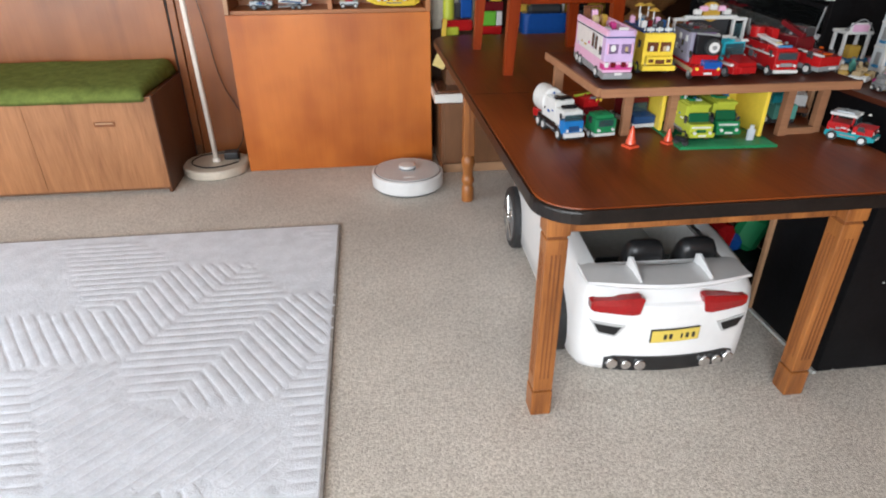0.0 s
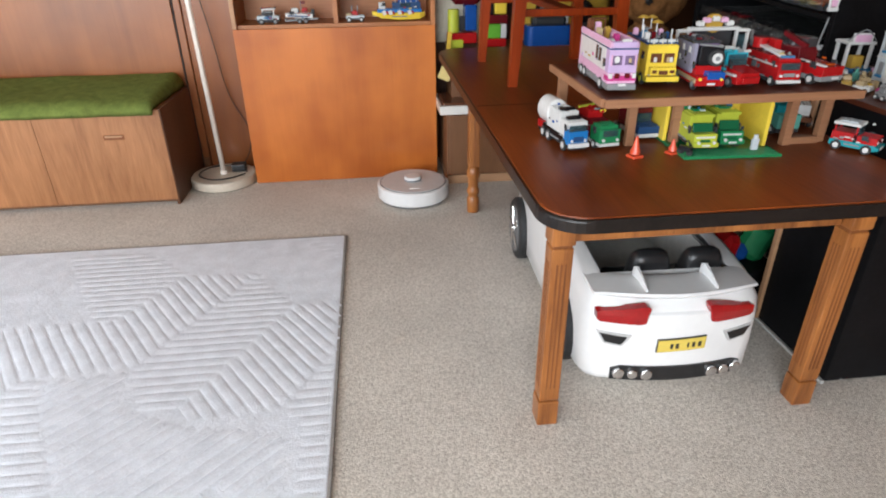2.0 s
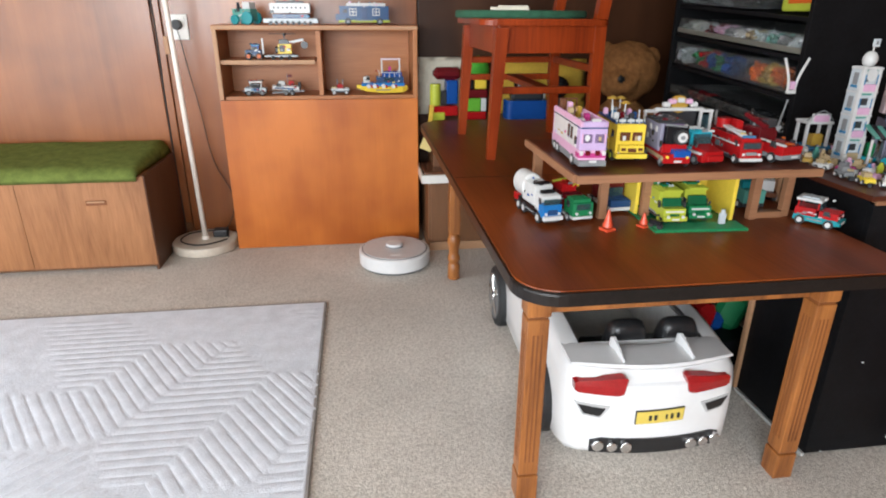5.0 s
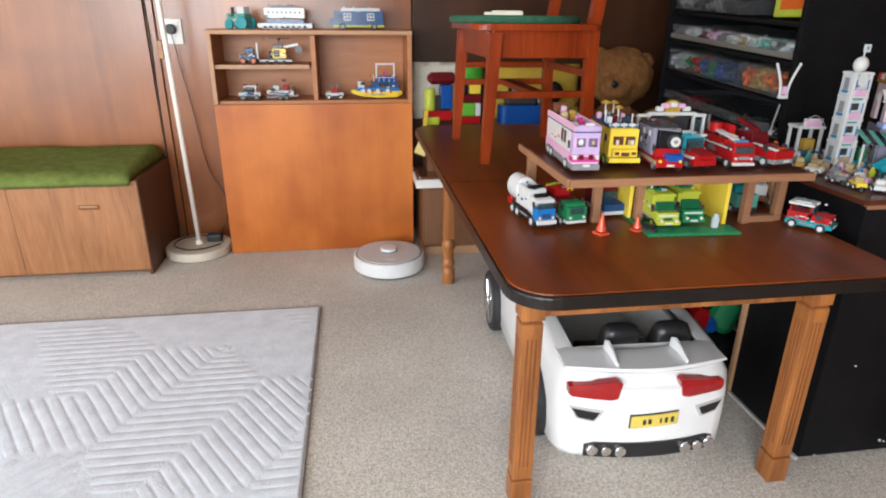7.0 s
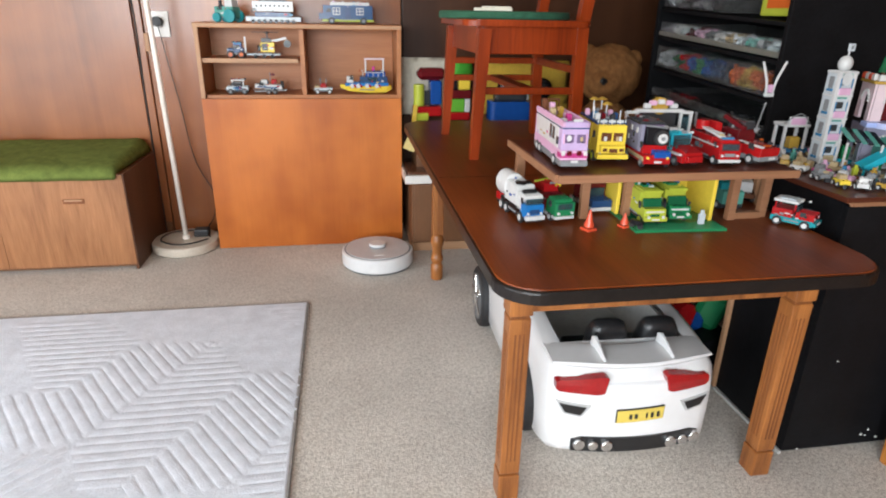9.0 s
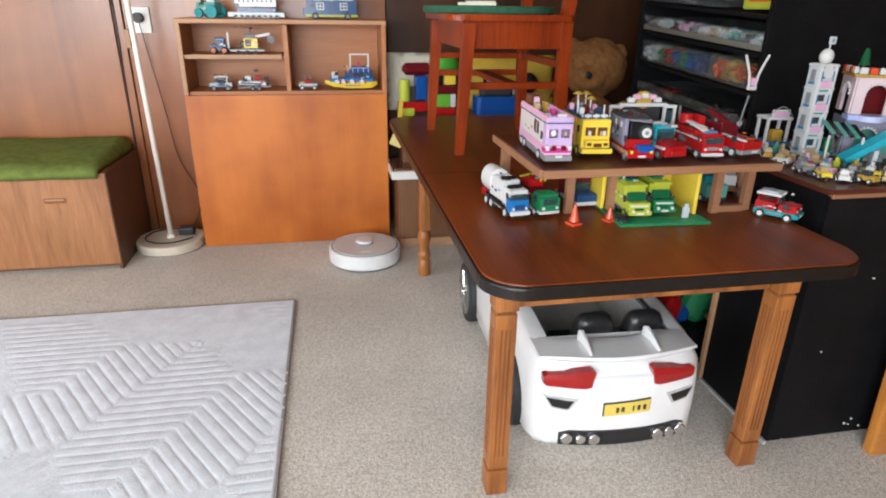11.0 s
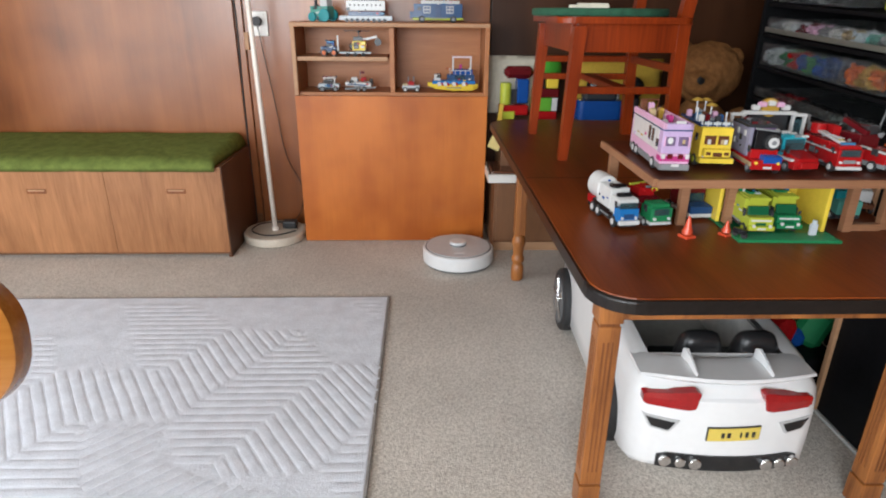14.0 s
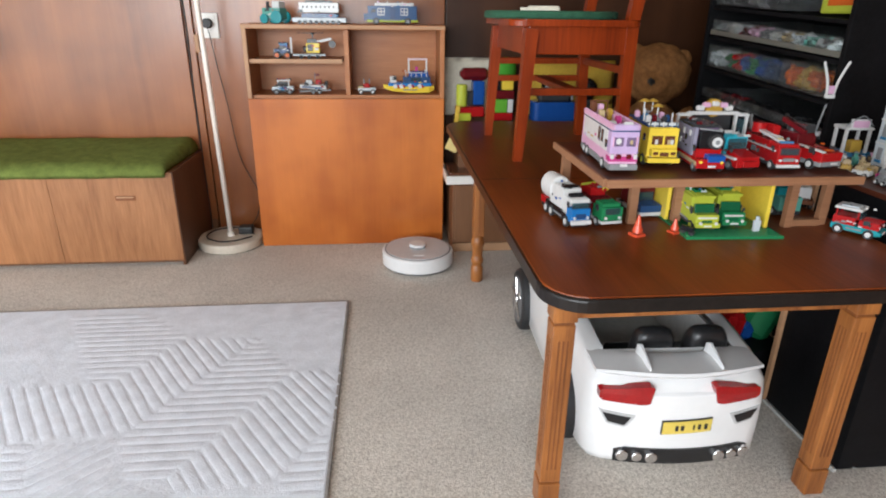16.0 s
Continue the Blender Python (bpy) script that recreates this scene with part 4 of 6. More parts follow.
def soft_toy_bear():
    """A plush bear as one plain shape: body, head, muzzle, ears and limbs."""
    bm = B()
    ball(bm, (0, 0, 0.20), 0.17, (1, 0.85, 1.2), 24, 16)
    ball(bm, (0, -0.03, 0.53), 0.158, (1.02, 0.92, 0.95), 28, 18)
    ball(bm, (-0.035, -0.145, 0.49), 0.075, (1.1, 0.8, 0.85), 20, 12)
    for sx in (-1, 1):
        ball(bm, (sx * 0.118, 0.0, 0.628 - 0.030 * (sx > 0)), 0.050, (1, 0.6, 1), 16, 10)
        ball(bm, (sx * 0.17, -0.08, 0.27), 0.07, (0.8, 1.2, 1.6), 16, 10)
        ball(bm, (sx * 0.12, -0.20, 0.075), 0.085, (0.9, 1.5, 0.85), 16, 10)
    ball(bm, (-0.050, -0.203, 0.506), 0.017, (1.2, 0.7, 0.9), 14, 8)
    for v in bm.verts:
        v.co += Vector((noise.noise(v.co * 26), noise.noise(v.co * 26 + Vector((7, 0, 0))), noise.noise(v.co * 26 + Vector((0, 9, 0))))) * 0.012
    ob = new("teddy_bear", mesh_of("teddy_bear", bm, TEDDY, True))
    fuse = ob.modifiers.new("fuse", "REMESH")
    fuse.mode, fuse.voxel_size, fuse.use_smooth_shade = "VOXEL", 0.009, True
    me = bpy.data.meshes.new_from_object(ob.evaluated_get(bpy.context.evaluated_depsgraph_get()))
    ob.modifiers.clear()
    ob.data = me
    me.materials.clear()
    me.materials.append(TEDDY)
    me.materials.append(CAR_BLACK)
    for f in me.polygons:
        f.material_index = int((f.center - Vector((-0.05, -0.212, 0.512))).length < 0.021)
    ob.matrix_basis = pose(1.305, 3.30, 0.385, 0, 0, -14)
    tagged(ob, "large brown plush teddy bear sitting on the storage unit", "teddy bear")
    return ob


soft_toy_bear()

# ---- chair standing on the table ----
chair = thing("dining_chair", "red-brown stained wooden chair standing on the table", "chair", (0, 0, TZ))
H = 0.452
for x, y, top in ((0.375, 2.262, H - 0.02), (0.352, 2.735, H - 0.02)):
    bm = B()
    loft(bm, [[(x + dx - 0.019 * k, y - 0.019 * k, z), (x + dx + 0.019 * k, y - 0.019 * k, z), (x + dx + 0.019 * k, y + 0.019 * k, z), (x + dx - 0.019 * k, y + 0.019 * k, z)] for z, k, dx in ((0.0, 0.78, 0.0), (0.2, 0.95, 0.010), (top, 1.1, 0.022))])
    part("leg", bm, CHAIR_WOOD, chair)
for y in (2.275, 2.735):
    bm = B()
    loft(bm, [[(x - 0.019, y - 0.018, z), (x + 0.019, y - 0.018, z), (x + 0.019, y + 0.018, z), (x - 0.019, y + 0.018, z)] for x, z in ((0.745, 0.0), (0.735, 0.25), (0.735, H), (0.76, 0.65), (0.80, 0.92))])
    part("back_post", bm, CHAIR_WOOD, chair)
for y in (2.274, 2.735):
    boxpart("side_rail", (0.565, y, H - 0.055), (0.35, 0.022, 0.09), CHAIR_WOOD, chair, 0.003)
    boxpart("stretcher", (0.56, y, 0.232), (0.355, 0.018, 0.024), CHAIR_WOOD, chair, 0.004)
for x in (0.385, 0.735):
    boxpart("cross_rail", (x, 2.50, H - 0.055), (0.022, 0.44, 0.09), CHAIR_WOOD, chair, 0.003)
boxpart("stretcher", (0.735, 2.50, 0.30), (0.018, 0.44, 0.026), CHAIR_WOOD, chair, 0.004)
boxpart("stretcher", (0.56, 2.735, 0.300), (0.355, 0.018, 0.024), CHAIR_WOOD, chair, 0.004)
boxpart("stretcher", (0.56, 2.50, 0.232), (0.05, 0.45, 0.022), CHAIR_WOOD, chair, 0.004)
bm = B()
prism(bm, rounded(0.325, 2.235, 0.765, 2.765, 0.05), H - 0.012, H + 0.008, 0.005)
part("seat", bm, CHAIR_WOOD, chair)
for z in (0.70, 0.86):
    boxpart("back_slat", (0.775 + (z - 0.7) * 0.15, 2.505, z), (0.02, 0.43, 0.07), CHAIR_WOOD, chair, 0.005)
pad = thing("seat_pad", "flat dark green cloth pad lying on the chair seat", "cushion", (0.52, 2.50, TZ + H + 0.008))
cylpart("pad_cover", (0, 0, 0.013), 0.236, 0.026, DARK_GREEN, pad, seg=40, bevel=0.010)
paper = thing("folded_cloth", "folded pale cloth on the green chair pad", "cloth", (0.45, 2.37, TZ + H + 0.034))
boxpart("fold", (0, 0, 0.005), (0.13, 0.07, 0.010), PILLOW, paper, 0.003, "", (0, 0, -18))
boxpart("fold", (0.01, 0.004, 0.0125), (0.10, 0.05, 0.005), PILLOW, paper, 0.002, "", (0, 0, -10))

# ---- wooden chair at the edge of the rug ----
near = thing("wooden_armchair", "honey coloured wooden chair with rounded back on the rug", "chair", (-0.918, 0.90, 0))
bm = B()
out = [(0.325 * math.copysign(abs(math.cos(a)) ** 0.7, math.cos(a)), 0.128 * math.copysign(abs(math.sin(a)) ** 0.8, math.sin(a))) for a in (i * math.tau / 96 for i in range(96))]
prism(bm, out, -0.016, 0.016, 0.012, 5)
bmesh.ops.transform(bm, matrix=pose(0, 0.0, 0.810, 80, 0, 0), verts=bm.verts)
part("backrest", bm, NEAR_WOOD, near, smooth=True)
for sx in (-1, 1):
    part("back_post", bar(B(), (sx * 0.12 - 0.06, -0.02, 0.0125), (sx * 0.12 - 0.06, 0.0, 0.78), 0.018, 12), NEAR_WOOD, near)
    part("leg", bar(B(), (sx * 0.12 - 0.06, -0.40, 0.0125), (sx * 0.12 - 0.06, -0.38, 0.44), 0.018, 12), NEAR_WOOD, near)
boxpart("seat", (-0.06, -0.20, 0.452), (0.32, 0.42, 0.03), NEAR_WOOD, near, 0.012)

# ---- brick-built toys ----
STUD = 0.008


def bk(parent, name, col, c, s, studs=False, label="", rot=(0, 0, 0), bevel=0.0009, mt=None):
    bm = B()
    box(bm, c, s, bevel, rot, 1)
    if studs:
        nx, ny = int(s[0] / STUD), int(s[1] / STUD)
        for i in range(nx):
            for j in range(ny):
                cyl(bm, (c[0] + (i - (nx - 1) / 2) * STUD, c[1] + (j - (ny - 1) / 2) * STUD, c[2] + s[2] / 2 + 0.0009), 0.0025, 0.0018, 7)
    return part(name, bm, mt or P[col], parent, label)


def wheel(parent, x, y, r=0.014, w=0.010, rim="white"):
    t = cylpart("wheel", (x, y, r), r, w, RUBBER, parent, "", (0, 90, 0), seg=18, bevel=0.002)
    sx = 1 if x > 0 else -1
    cylpart("rim", (x + sx * (w / 2 + 0.0005), y, r), r * 0.55, 0.003, P[rim], t, "", (0, 90, 0), seg=12)


def wheels(parent, W, ys, r=0.014, rim="white"):
    for y in ys:
        for sx in (-1, 1):
            wheel(parent, sx * (W / 2 - 0.003), y, r, 0.010, rim)


def lights(parent, W, y, z, col="yellow"):
    for sx in (-1, 1):
        cylpart("headlight", (sx * (W / 2 - 0.010), y, z), 0.0042, 0.004, P[col], parent, "", (90, 0, 0), seg=10)


def toy(name, label, category, front, z, L, rz, group, k=1.0):
    """A toy whose nose stands at front = (x, y) and points to its own -y."""
    a = radians(rz)
    ob = thing(name, label, category, (front[0] - math.sin(a) * k * L / 2, front[1] + math.cos(a) * k * L / 2, z), rz, group)
    ob.scale = (k, k, k)
    return ob


def figure(at, z, top, legs, label, group="toy figures", parent=None, hair="brown"):
    bm = B()
    box(bm, (0, 0, 0.007), (0.014, 0.009, 0.014), 0.001)
    box(bm, (0, 0, 0.020), (0.015, 0.009, 0.013), 0.001)
    cyl(bm, (0, 0, 0.031), 0.005, 0.009, 12)
    ob = new("toy_figure", mesh_of("toy_figure", bm, P[top]))
    ob.matrix_basis = pose(at[0], at[1], z)
    return tagged(ob, label, "toy figure", group)


def trim(t, W, L, z, side, roof, accent, seed):
    """Small fittings: mirrors, side windows, tail lamps, steps and odd coloured tiles."""
    rnd = random.Random(seed)
    for sx in (-1, 1):
        bk(t, "mirror", "dark", (sx * (W / 2 + 0.005), -L / 2 + 0.022, z), (0.007, 0.003, 0.009))
        bk(t, "side_window", "navy", (sx * (W / 2 + 0.0004), -L / 2 + 0.034, z + 0.004), (0.002, 0.018, 0.015), mt=P["dark"])
        bk(t, "step", "grey", (sx * (W / 2 - 0.001), 0.0, 0.022), (0.006, L * 0.34, 0.005))
        for k in range(5):
            c = rnd.choice(accent)
            bk(t, "tile", c, (sx * (W / 2 + 0.0006), -L * 0.12 + k * L * 0.12, side + rnd.uniform(-0.010, 0.012)), (0.003, rnd.choice((0.008, 0.012, 0.016)), rnd.choice((0.004, 0.007))))
    for k in range(6):
        bk(t, "roof_tile", rnd.choice(accent), (rnd.uniform(-W * 0.32, W * 0.32), rnd.uniform(-L * 0.30, L * 0.36), roof + 0.003), (rnd.choice((0.008, 0.016)), 0.008, rnd.choice((0.004, 0.007))), True)
    bk(t, "number_strip", "white", (0, -L / 2 - 0.0092, 0.021), (0.022, 0.002, 0.006))


TG = "brick vehicles on the toy garage"
GZ = 0.862
garage = thing("toy_garage", "homemade wooden toy garage shelf standing on the table", "shelf", (0, 0, TZ))
boxpart("deck", (0.690, 1.668, GZ - TZ - 0.0075), (0.590, 0.405, 0.013), SHELF_TOP, garage, 0.001)
boxpart("front_edge", (0.690, 1.459, GZ - TZ - 0.0095), (0.594, 0.010, 0.018), SHELF_EDGE, garage, 0.001, "raw pine front edge")
boxpart("side_edge", (0.390, 1.668, GZ - TZ - 0.0095), (0.008, 0.405, 0.018), SHELF_EDGE, garage, 0.001, "raw pine side edge")
PH = GZ - TZ - 0.016
for x, y in ((0.514, 1.590), (0.624, 1.584), (0.886, 1.540), (0.985, 1.556)):
    boxpart("post", (x, y, PH / 2), (0.020, 0.018, PH), SHELF_EDGE, garage, 0.001)
for x in (0.42, 0.61, 0.80, 0.97):
    boxpart("post", (x, 1.845, PH / 2), (0.024, 0.020, PH), SHELF_EDGE, garage, 0.001)
boxpart("sill", (0.936, 1.548, 0.008), (0.075, 0.018, 0.016), SHELF_EDGE, garage, 0.001)

# pink camper
t = toy("toy_camper", "pink and lilac brick-built camper van with open roof", "toy camper", (0.443, 1.511), GZ, 0.25, -4, TG)
t.scale = (0.76, 1.0, 0.95)
W, L = 0.082, 0.25
bk(t, "chassis", "grey", (0, 0, 0.015), (W, L, 0.014), label="grey chassis")
bk(t, "lower_body", "pink", (0, 0, 0.034), (W, L, 0.024))
bk(t, "stripe", "magenta", (0, -L / 2 + 0.012, 0.034), (W + 0.002, 0.026, 0.012))
bk(t, "side_wall", "white", (-W / 2 + 0.004, 0.01, 0.074), (0.008, L - 0.04, 0.056), label="white and pink side wall")
bk(t, "side_wall", "pink", (W / 2 - 0.004, 0.01, 0.074), (0.008, L - 0.04, 0.056))
bk(t, "front_wall", "lilac", (0, -L / 2 + 0.014, 0.074), (W, 0.026, 0.056))
bk(t, "rear_wall", "pink", (0, L / 2 - 0.008, 0.074), (W, 0.012, 0.056))
bk(t, "interior_floor", "tan", (0, 0.01, 0.090), (W - 0.016, L - 0.05, 0.006))
for sx in (-1, 1):
    bk(t, "windscreen", "navy", (sx * 0.018, -L / 2 - 0.0005, 0.074), (0.026, 0.004, 0.020), mt=P["mauve"])
    bk(t, "window_frame", "pink", (sx * 0.034, -L / 2 - 0.001, 0.074), (0.004, 0.004, 0.024))
    bk(t, "roof_rail", "pink", (sx * (W / 2 - 0.004), 0, 0.107), (0.009, L, 0.012), True)
    bk(t, "headlight", "maroon", (sx * 0.015, -L / 2 - 0.002, 0.040), (0.014, 0.006, 0.011))
    bk(t, "lamp_block", "white", (sx * 0.034, -L / 2 - 0.003, 0.040), (0.010, 0.006, 0.011))
    bk(t, "wiper", "dark", (sx * 0.020, -L / 2 - 0.003, 0.067), (0.016, 0.002, 0.002), rot=(0, 18 * sx, 0))
cylpart("mirror_disc", (-0.020, -L / 2 - 0.003, 0.076), 0.0075, 0.003, P["white"], t, "", (90, 0, 0), seg=16)
bk(t, "driver", "tan", (0.018, -L / 2 - 0.003, 0.074), (0.008, 0.003, 0.010))
bk(t, "arch_tile", "white", (0.006, -L / 2 + 0.004, 0.116), (0.030, 0.008, 0.007), bevel=0.003)
bk(t, "roof_rail", "lilac", (0, -L / 2 + 0.007, 0.107), (W, 0.014, 0.012), True)
bk(t, "pinstripe", "navy", (0, -L / 2 + 0.001, 0.0985), (W + 0.001, 0.004, 0.003))
bk(t, "pinstripe", "navy", (-W / 2 - 0.0005, 0, 0.0985), (0.003, L - 0.01, 0.003))
for y, h in ((-0.055, 0.030), (-0.030, 0.034)):
    bk(t, "side_window", "navy", (-W / 2, y, 0.076), (0.003, 0.017, h), mt=P["dark"])
bk(t, "bumper", "grey", (0, -L / 2 - 0.004, 0.016), (W, 0.010, 0.013))
wheels(t, W, (-0.075, 0.06, 0.09), 0.014, "white")
trim(t, 0.082, 0.25, 0.062, 0.058, 0.094, ("white", "magenta", "tan", "lilac", "gold"), 9)
for x, y, h, c in ((-0.022, 0.02, 0.03, "tan"), (0.012, -0.03, 0.022, "magenta"), (0.02, 0.06, 0.026, "gold"), (-0.015, -0.06, 0.016, "white"), (0.0, 0.09, 0.034, "pink"), (-0.02, 0.10, 0.04, "brown"), (0.022, 0.015, 0.018, "pink")):
    bk(t, "furniture", c, (x, y, 0.094 + h / 2), (0.016, 0.018, h), True)
bk(t, "shade_bar", "brown", (0, 0.105, 0.135), (0.06, 0.006, 0.004))
for sx in (-1, 1):
    bk(t, "shade_post", "brown", (sx * 0.028, 0.105, 0.116), (0.004, 0.004, 0.036))

# yellow truck with cafe on the roof
t = toy("toy_truck", "yellow brick-built truck with parasols on its roof", "toy truck", (0.555, 1.562), GZ, 0.20, -6, TG, 0.90)
W, L = 0.076, 0.20
bk(t, "chassis", "lime", (0, 0, 0.018), (W, L, 0.012))
bk(t, "cab", "yellow", (0, -L / 2 + 0.030, 0.058), (W, 0.056, 0.070))
bk(t, "windscreen", "brown", (0, -L / 2 + 0.0005, 0.070), (W - 0.018, 0.004, 0.022), mt=P["brown"])
bk(t, "window_post", "yellow", (0.0, -L / 2 - 0.002, 0.070), (0.005, 0.004, 0.024))
for q, c in ((-0.018, "white"), (0.014, "tan"), (0.022, "white")):
    bk(t, "driver", c, (q, -L / 2 - 0.0018, 0.066), (0.008, 0.003, 0.012))
bk(t, "bonnet", "yellow", (0, -L / 2 - 0.008, 0.040), (W - 0.012, 0.022, 0.018), True)
for q in (-0.022, 0.022):
    bk(t, "vent", "brown", (q, -L / 2 - 0.0195, 0.040), (0.012, 0.003, 0.008))
bk(t, "grille", "brown", (0, -L / 2 - 0.0195, 0.038), (0.022, 0.004, 0.010))
bk(t, "bumper", "yellow", (0, -L / 2 - 0.010, 0.022), (W + 0.006, 0.024, 0.012))
bk(t, "roof", "yellow", (0, -L / 2 + 0.03, 0.096), (W, 0.058, 0.007), True)
bk(t, "cargo_box", "yellow", (0, 0.03, 0.060), (W, 0.13, 0.074))
bk(t, "deck", "navy", (0, 0.0, 0.103), (W + 0.004, 0.17, 0.006), True)
bk(t, "deck_rail", "pale", (0, -0.083, 0.108), (W, 0.004, 0.008))
for q in range(7):
    bk(t, "rail_post", "white" if q % 2 else "dark", (-0.033 + q * 0.011, -0.085, 0.108), (0.003, 0.003, 0.014))
lights(t, W, -L / 2 - 0.004, 0.032, "white")
wheels(t, W, (-0.068, 0.045, 0.072), 0.015, "lime")
trim(t, 0.076, 0.20, 0.070, 0.062, 0.106, ("white", "sky", "lime", "grey", "pink"), 2)
for x, y, h in ((-0.034, -0.03, 0.034), (0.032, -0.05, 0.026)):
    cylpart("mast", (x, y, 0.106 + h / 2), 0.0020, h, P["white"], t, seg=8)
for x, y, h in ((-0.018, 0.03, 0.048), (0.006, -0.010, 0.040), (0.014, 0.06, 0.044)):
    cylpart("parasol_pole", (x, y, 0.106 + h / 2), 0.0018, h, P["white"], t, seg=8)
    cylpart("parasol", (x, y, 0.106 + h), 0.017, 0.007, P["gold"], t, "gold parasol", r2=0.004, seg=14)
for x, y, c in ((-0.026, -0.04, "white"), (0.028, 0.02, "pink"), (-0.022, 0.0, "sky"), (0.0, 0.05, "grey"), (0.010, -0.055, "dark"), (-0.008, -0.030, "maroon"), (0.026, -0.030, "navy"), (-0.030, 0.045, "pink"), (0.0, 0.015, "brown")):
    bk(t, "table_piece", c, (x, y, 0.114), (0.012, 0.012, 0.018), True)

# tow truck with a spare wheel
t = toy("toy_truck", "red, blue and grey brick truck carrying a spare wheel", "toy truck", (0.643, 1.500), GZ, 0.19, -7, TG, 0.80)
W, L = 0.078, 0.19
bk(t, "chassis", "red", (0, 0, 0.026), (W, L, 0.026))
bk(t, "bonnet", "blue", (0.014, -L / 2 + 0.016, 0.040), (0.048, 0.036, 0.018), True)
bk(t, "side_step", "tan", (-W / 2 + 0.003, -0.02, 0.026), (0.010, 0.14, 0.012))
bk(t, "cargo_box", "mauve", (-0.004, 0.027, 0.078), (W - 0.008, 0.13, 0.080))
bk(t, "side_sheet", "lilac", (-W / 2 + 0.001, 0.025, 0.080), (0.006, 0.125, 0.074), mt=P["slate"])
for q, zz, c in ((-0.02, 0.10, "white"), (0.005, 0.085, "dark"), (0.03, 0.10, "white"), (0.05, 0.07, "white")):
    bk(t, "side_tile", c, (-W / 2 - 0.0025, q, zz), (0.003, 0.014, 0.016))
bk(t, "box_corner", "slate", (-W / 2 + 0.004, -0.043, 0.080), (0.010, 0.010, 0.078))
bk(t, "front_sheet", "red", (0.0, -0.052, 0.050), (W - 0.006, 0.030, 0.026))
bk(t, "tool_panel", "black", (0.006, -0.050, 0.088), (0.064, 0.022, 0.050))
bk(t, "jib", "grey", (0.0, -0.062, 0.116), (0.064, 0.006, 0.005), rot=(0, 6, 0))
cylpart("spare_wheel", (0.016, -0.068, 0.084), 0.022, 0.014, RUBBER, t, "spare wheel", (90, 0, 0), seg=24, bevel=0.003)
cylpart("spare_rim", (0.016, -0.076, 0.084), 0.014, 0.004, P["white"], t, "", (90, 0, 0), seg=20)
cylpart("spare_hub", (0.016, -0.079, 0.084), 0.006, 0.004, P["grey"], t, "", (90, 0, 0), seg=14)
bk(t, "roof", "dark", (-0.004, 0.02, 0.121), (W, 0.12, 0.006), True)
lights(t, W, -L / 2 - 0.002, 0.032, "yellow")
wheels(t, W, (-0.072, 0.05), 0.015, "grey")
trim(t, 0.078, 0.19, 0.062, 0.060, 0.124, ("dark", "grey", "maroon", "dark"), 1)

# stage with arched top
t = thing("toy_stage", "white brick-built stage with an arched pink and gold top", "toy building", (0.742, 1.70, GZ), -3, TG)
t.scale = (1.0, 1.0, 1.05)
for sx in (-1, 1):
    for x in (0.088, 0.060):
        bk(t, "column", "white", (sx * x, 0, 0.046), (0.006, 0.010, 0.092))
    bk(t, "wing_panel", "grey", (sx * 0.074, 0.003, 0.050), (0.022, 0.003, 0.068), mt=TINT)
    bk(t, "wing_top", "white", (sx * 0.074, 0, 0.094), (0.036, 0.012, 0.006), True)
bk(t, "back_screen", "dark", (0, 0.02, 0.060), (0.115, 0.006, 0.07))
bk(t, "floor_plate", "lilac", (0, 0, 0.003), (0.19, 0.07, 0.006), True)
bk(t, "beam", "white", (0, 0, 0.098), (0.13, 0.014, 0.007), True)
bm = B()
cyl(bm, (0, 0.006, 0.110), 0.021, 0.014, 24, (90, 0, 0))
part("arch_dome", bm, P["gold"], t, "gold dome")
for i in range(5):
    a = radians(25 + i * 32.5)
    bk(t, "arch_piece", "pink" if i % 2 else "white", (0.040 * math.cos(a), -0.002, 0.103 + 0.017 * math.sin(a)), (0.017, 0.014, 0.010), True)

# red speedster
t = toy("toy_car", "red brick-built car with a turquoise cabin", "toy car", (0.736, 1.506), GZ, 0.15, 6, TG, 0.92)
W, L = 0.064, 0.15
bk(t, "chassis", "red", (0, 0, 0.020), (W, L, 0.018))
bk(t, "bonnet", "red", (0, -L / 2 + 0.026, 0.034), (W - 0.012, 0.058, 0.018), False, "", (10, 0, 0))
bk(t, "stripe", "white", (-W / 2 + 0.002, 0, 0.031), (0.008, L - 0.02, 0.006))
bk(t, "cabin", "aqua", (0, 0.012, 0.056), (W - 0.004, 0.062, 0.042), True, "turquoise cabin")
bk(t, "windscreen", "aqua", (0, -0.022, 0.060), (W - 0.014, 0.004, 0.026), False, "", (-15, 0, 0), mt=TINT)
bk(t, "nose", "red", (0, -L / 2 - 0.004, 0.022), (W - 0.02, 0.016, 0.014))
bk(t, "roof_bar", "white", (0, 0.03, 0.080), (W - 0.02, 0.012, 0.006), True)
wheels(t, W, (-0.045, 0.048), 0.013, "grey")
trim(t, 0.064, 0.15, 0.050, 0.034, 0.077, ("white", "aqua", "grey"), 4)

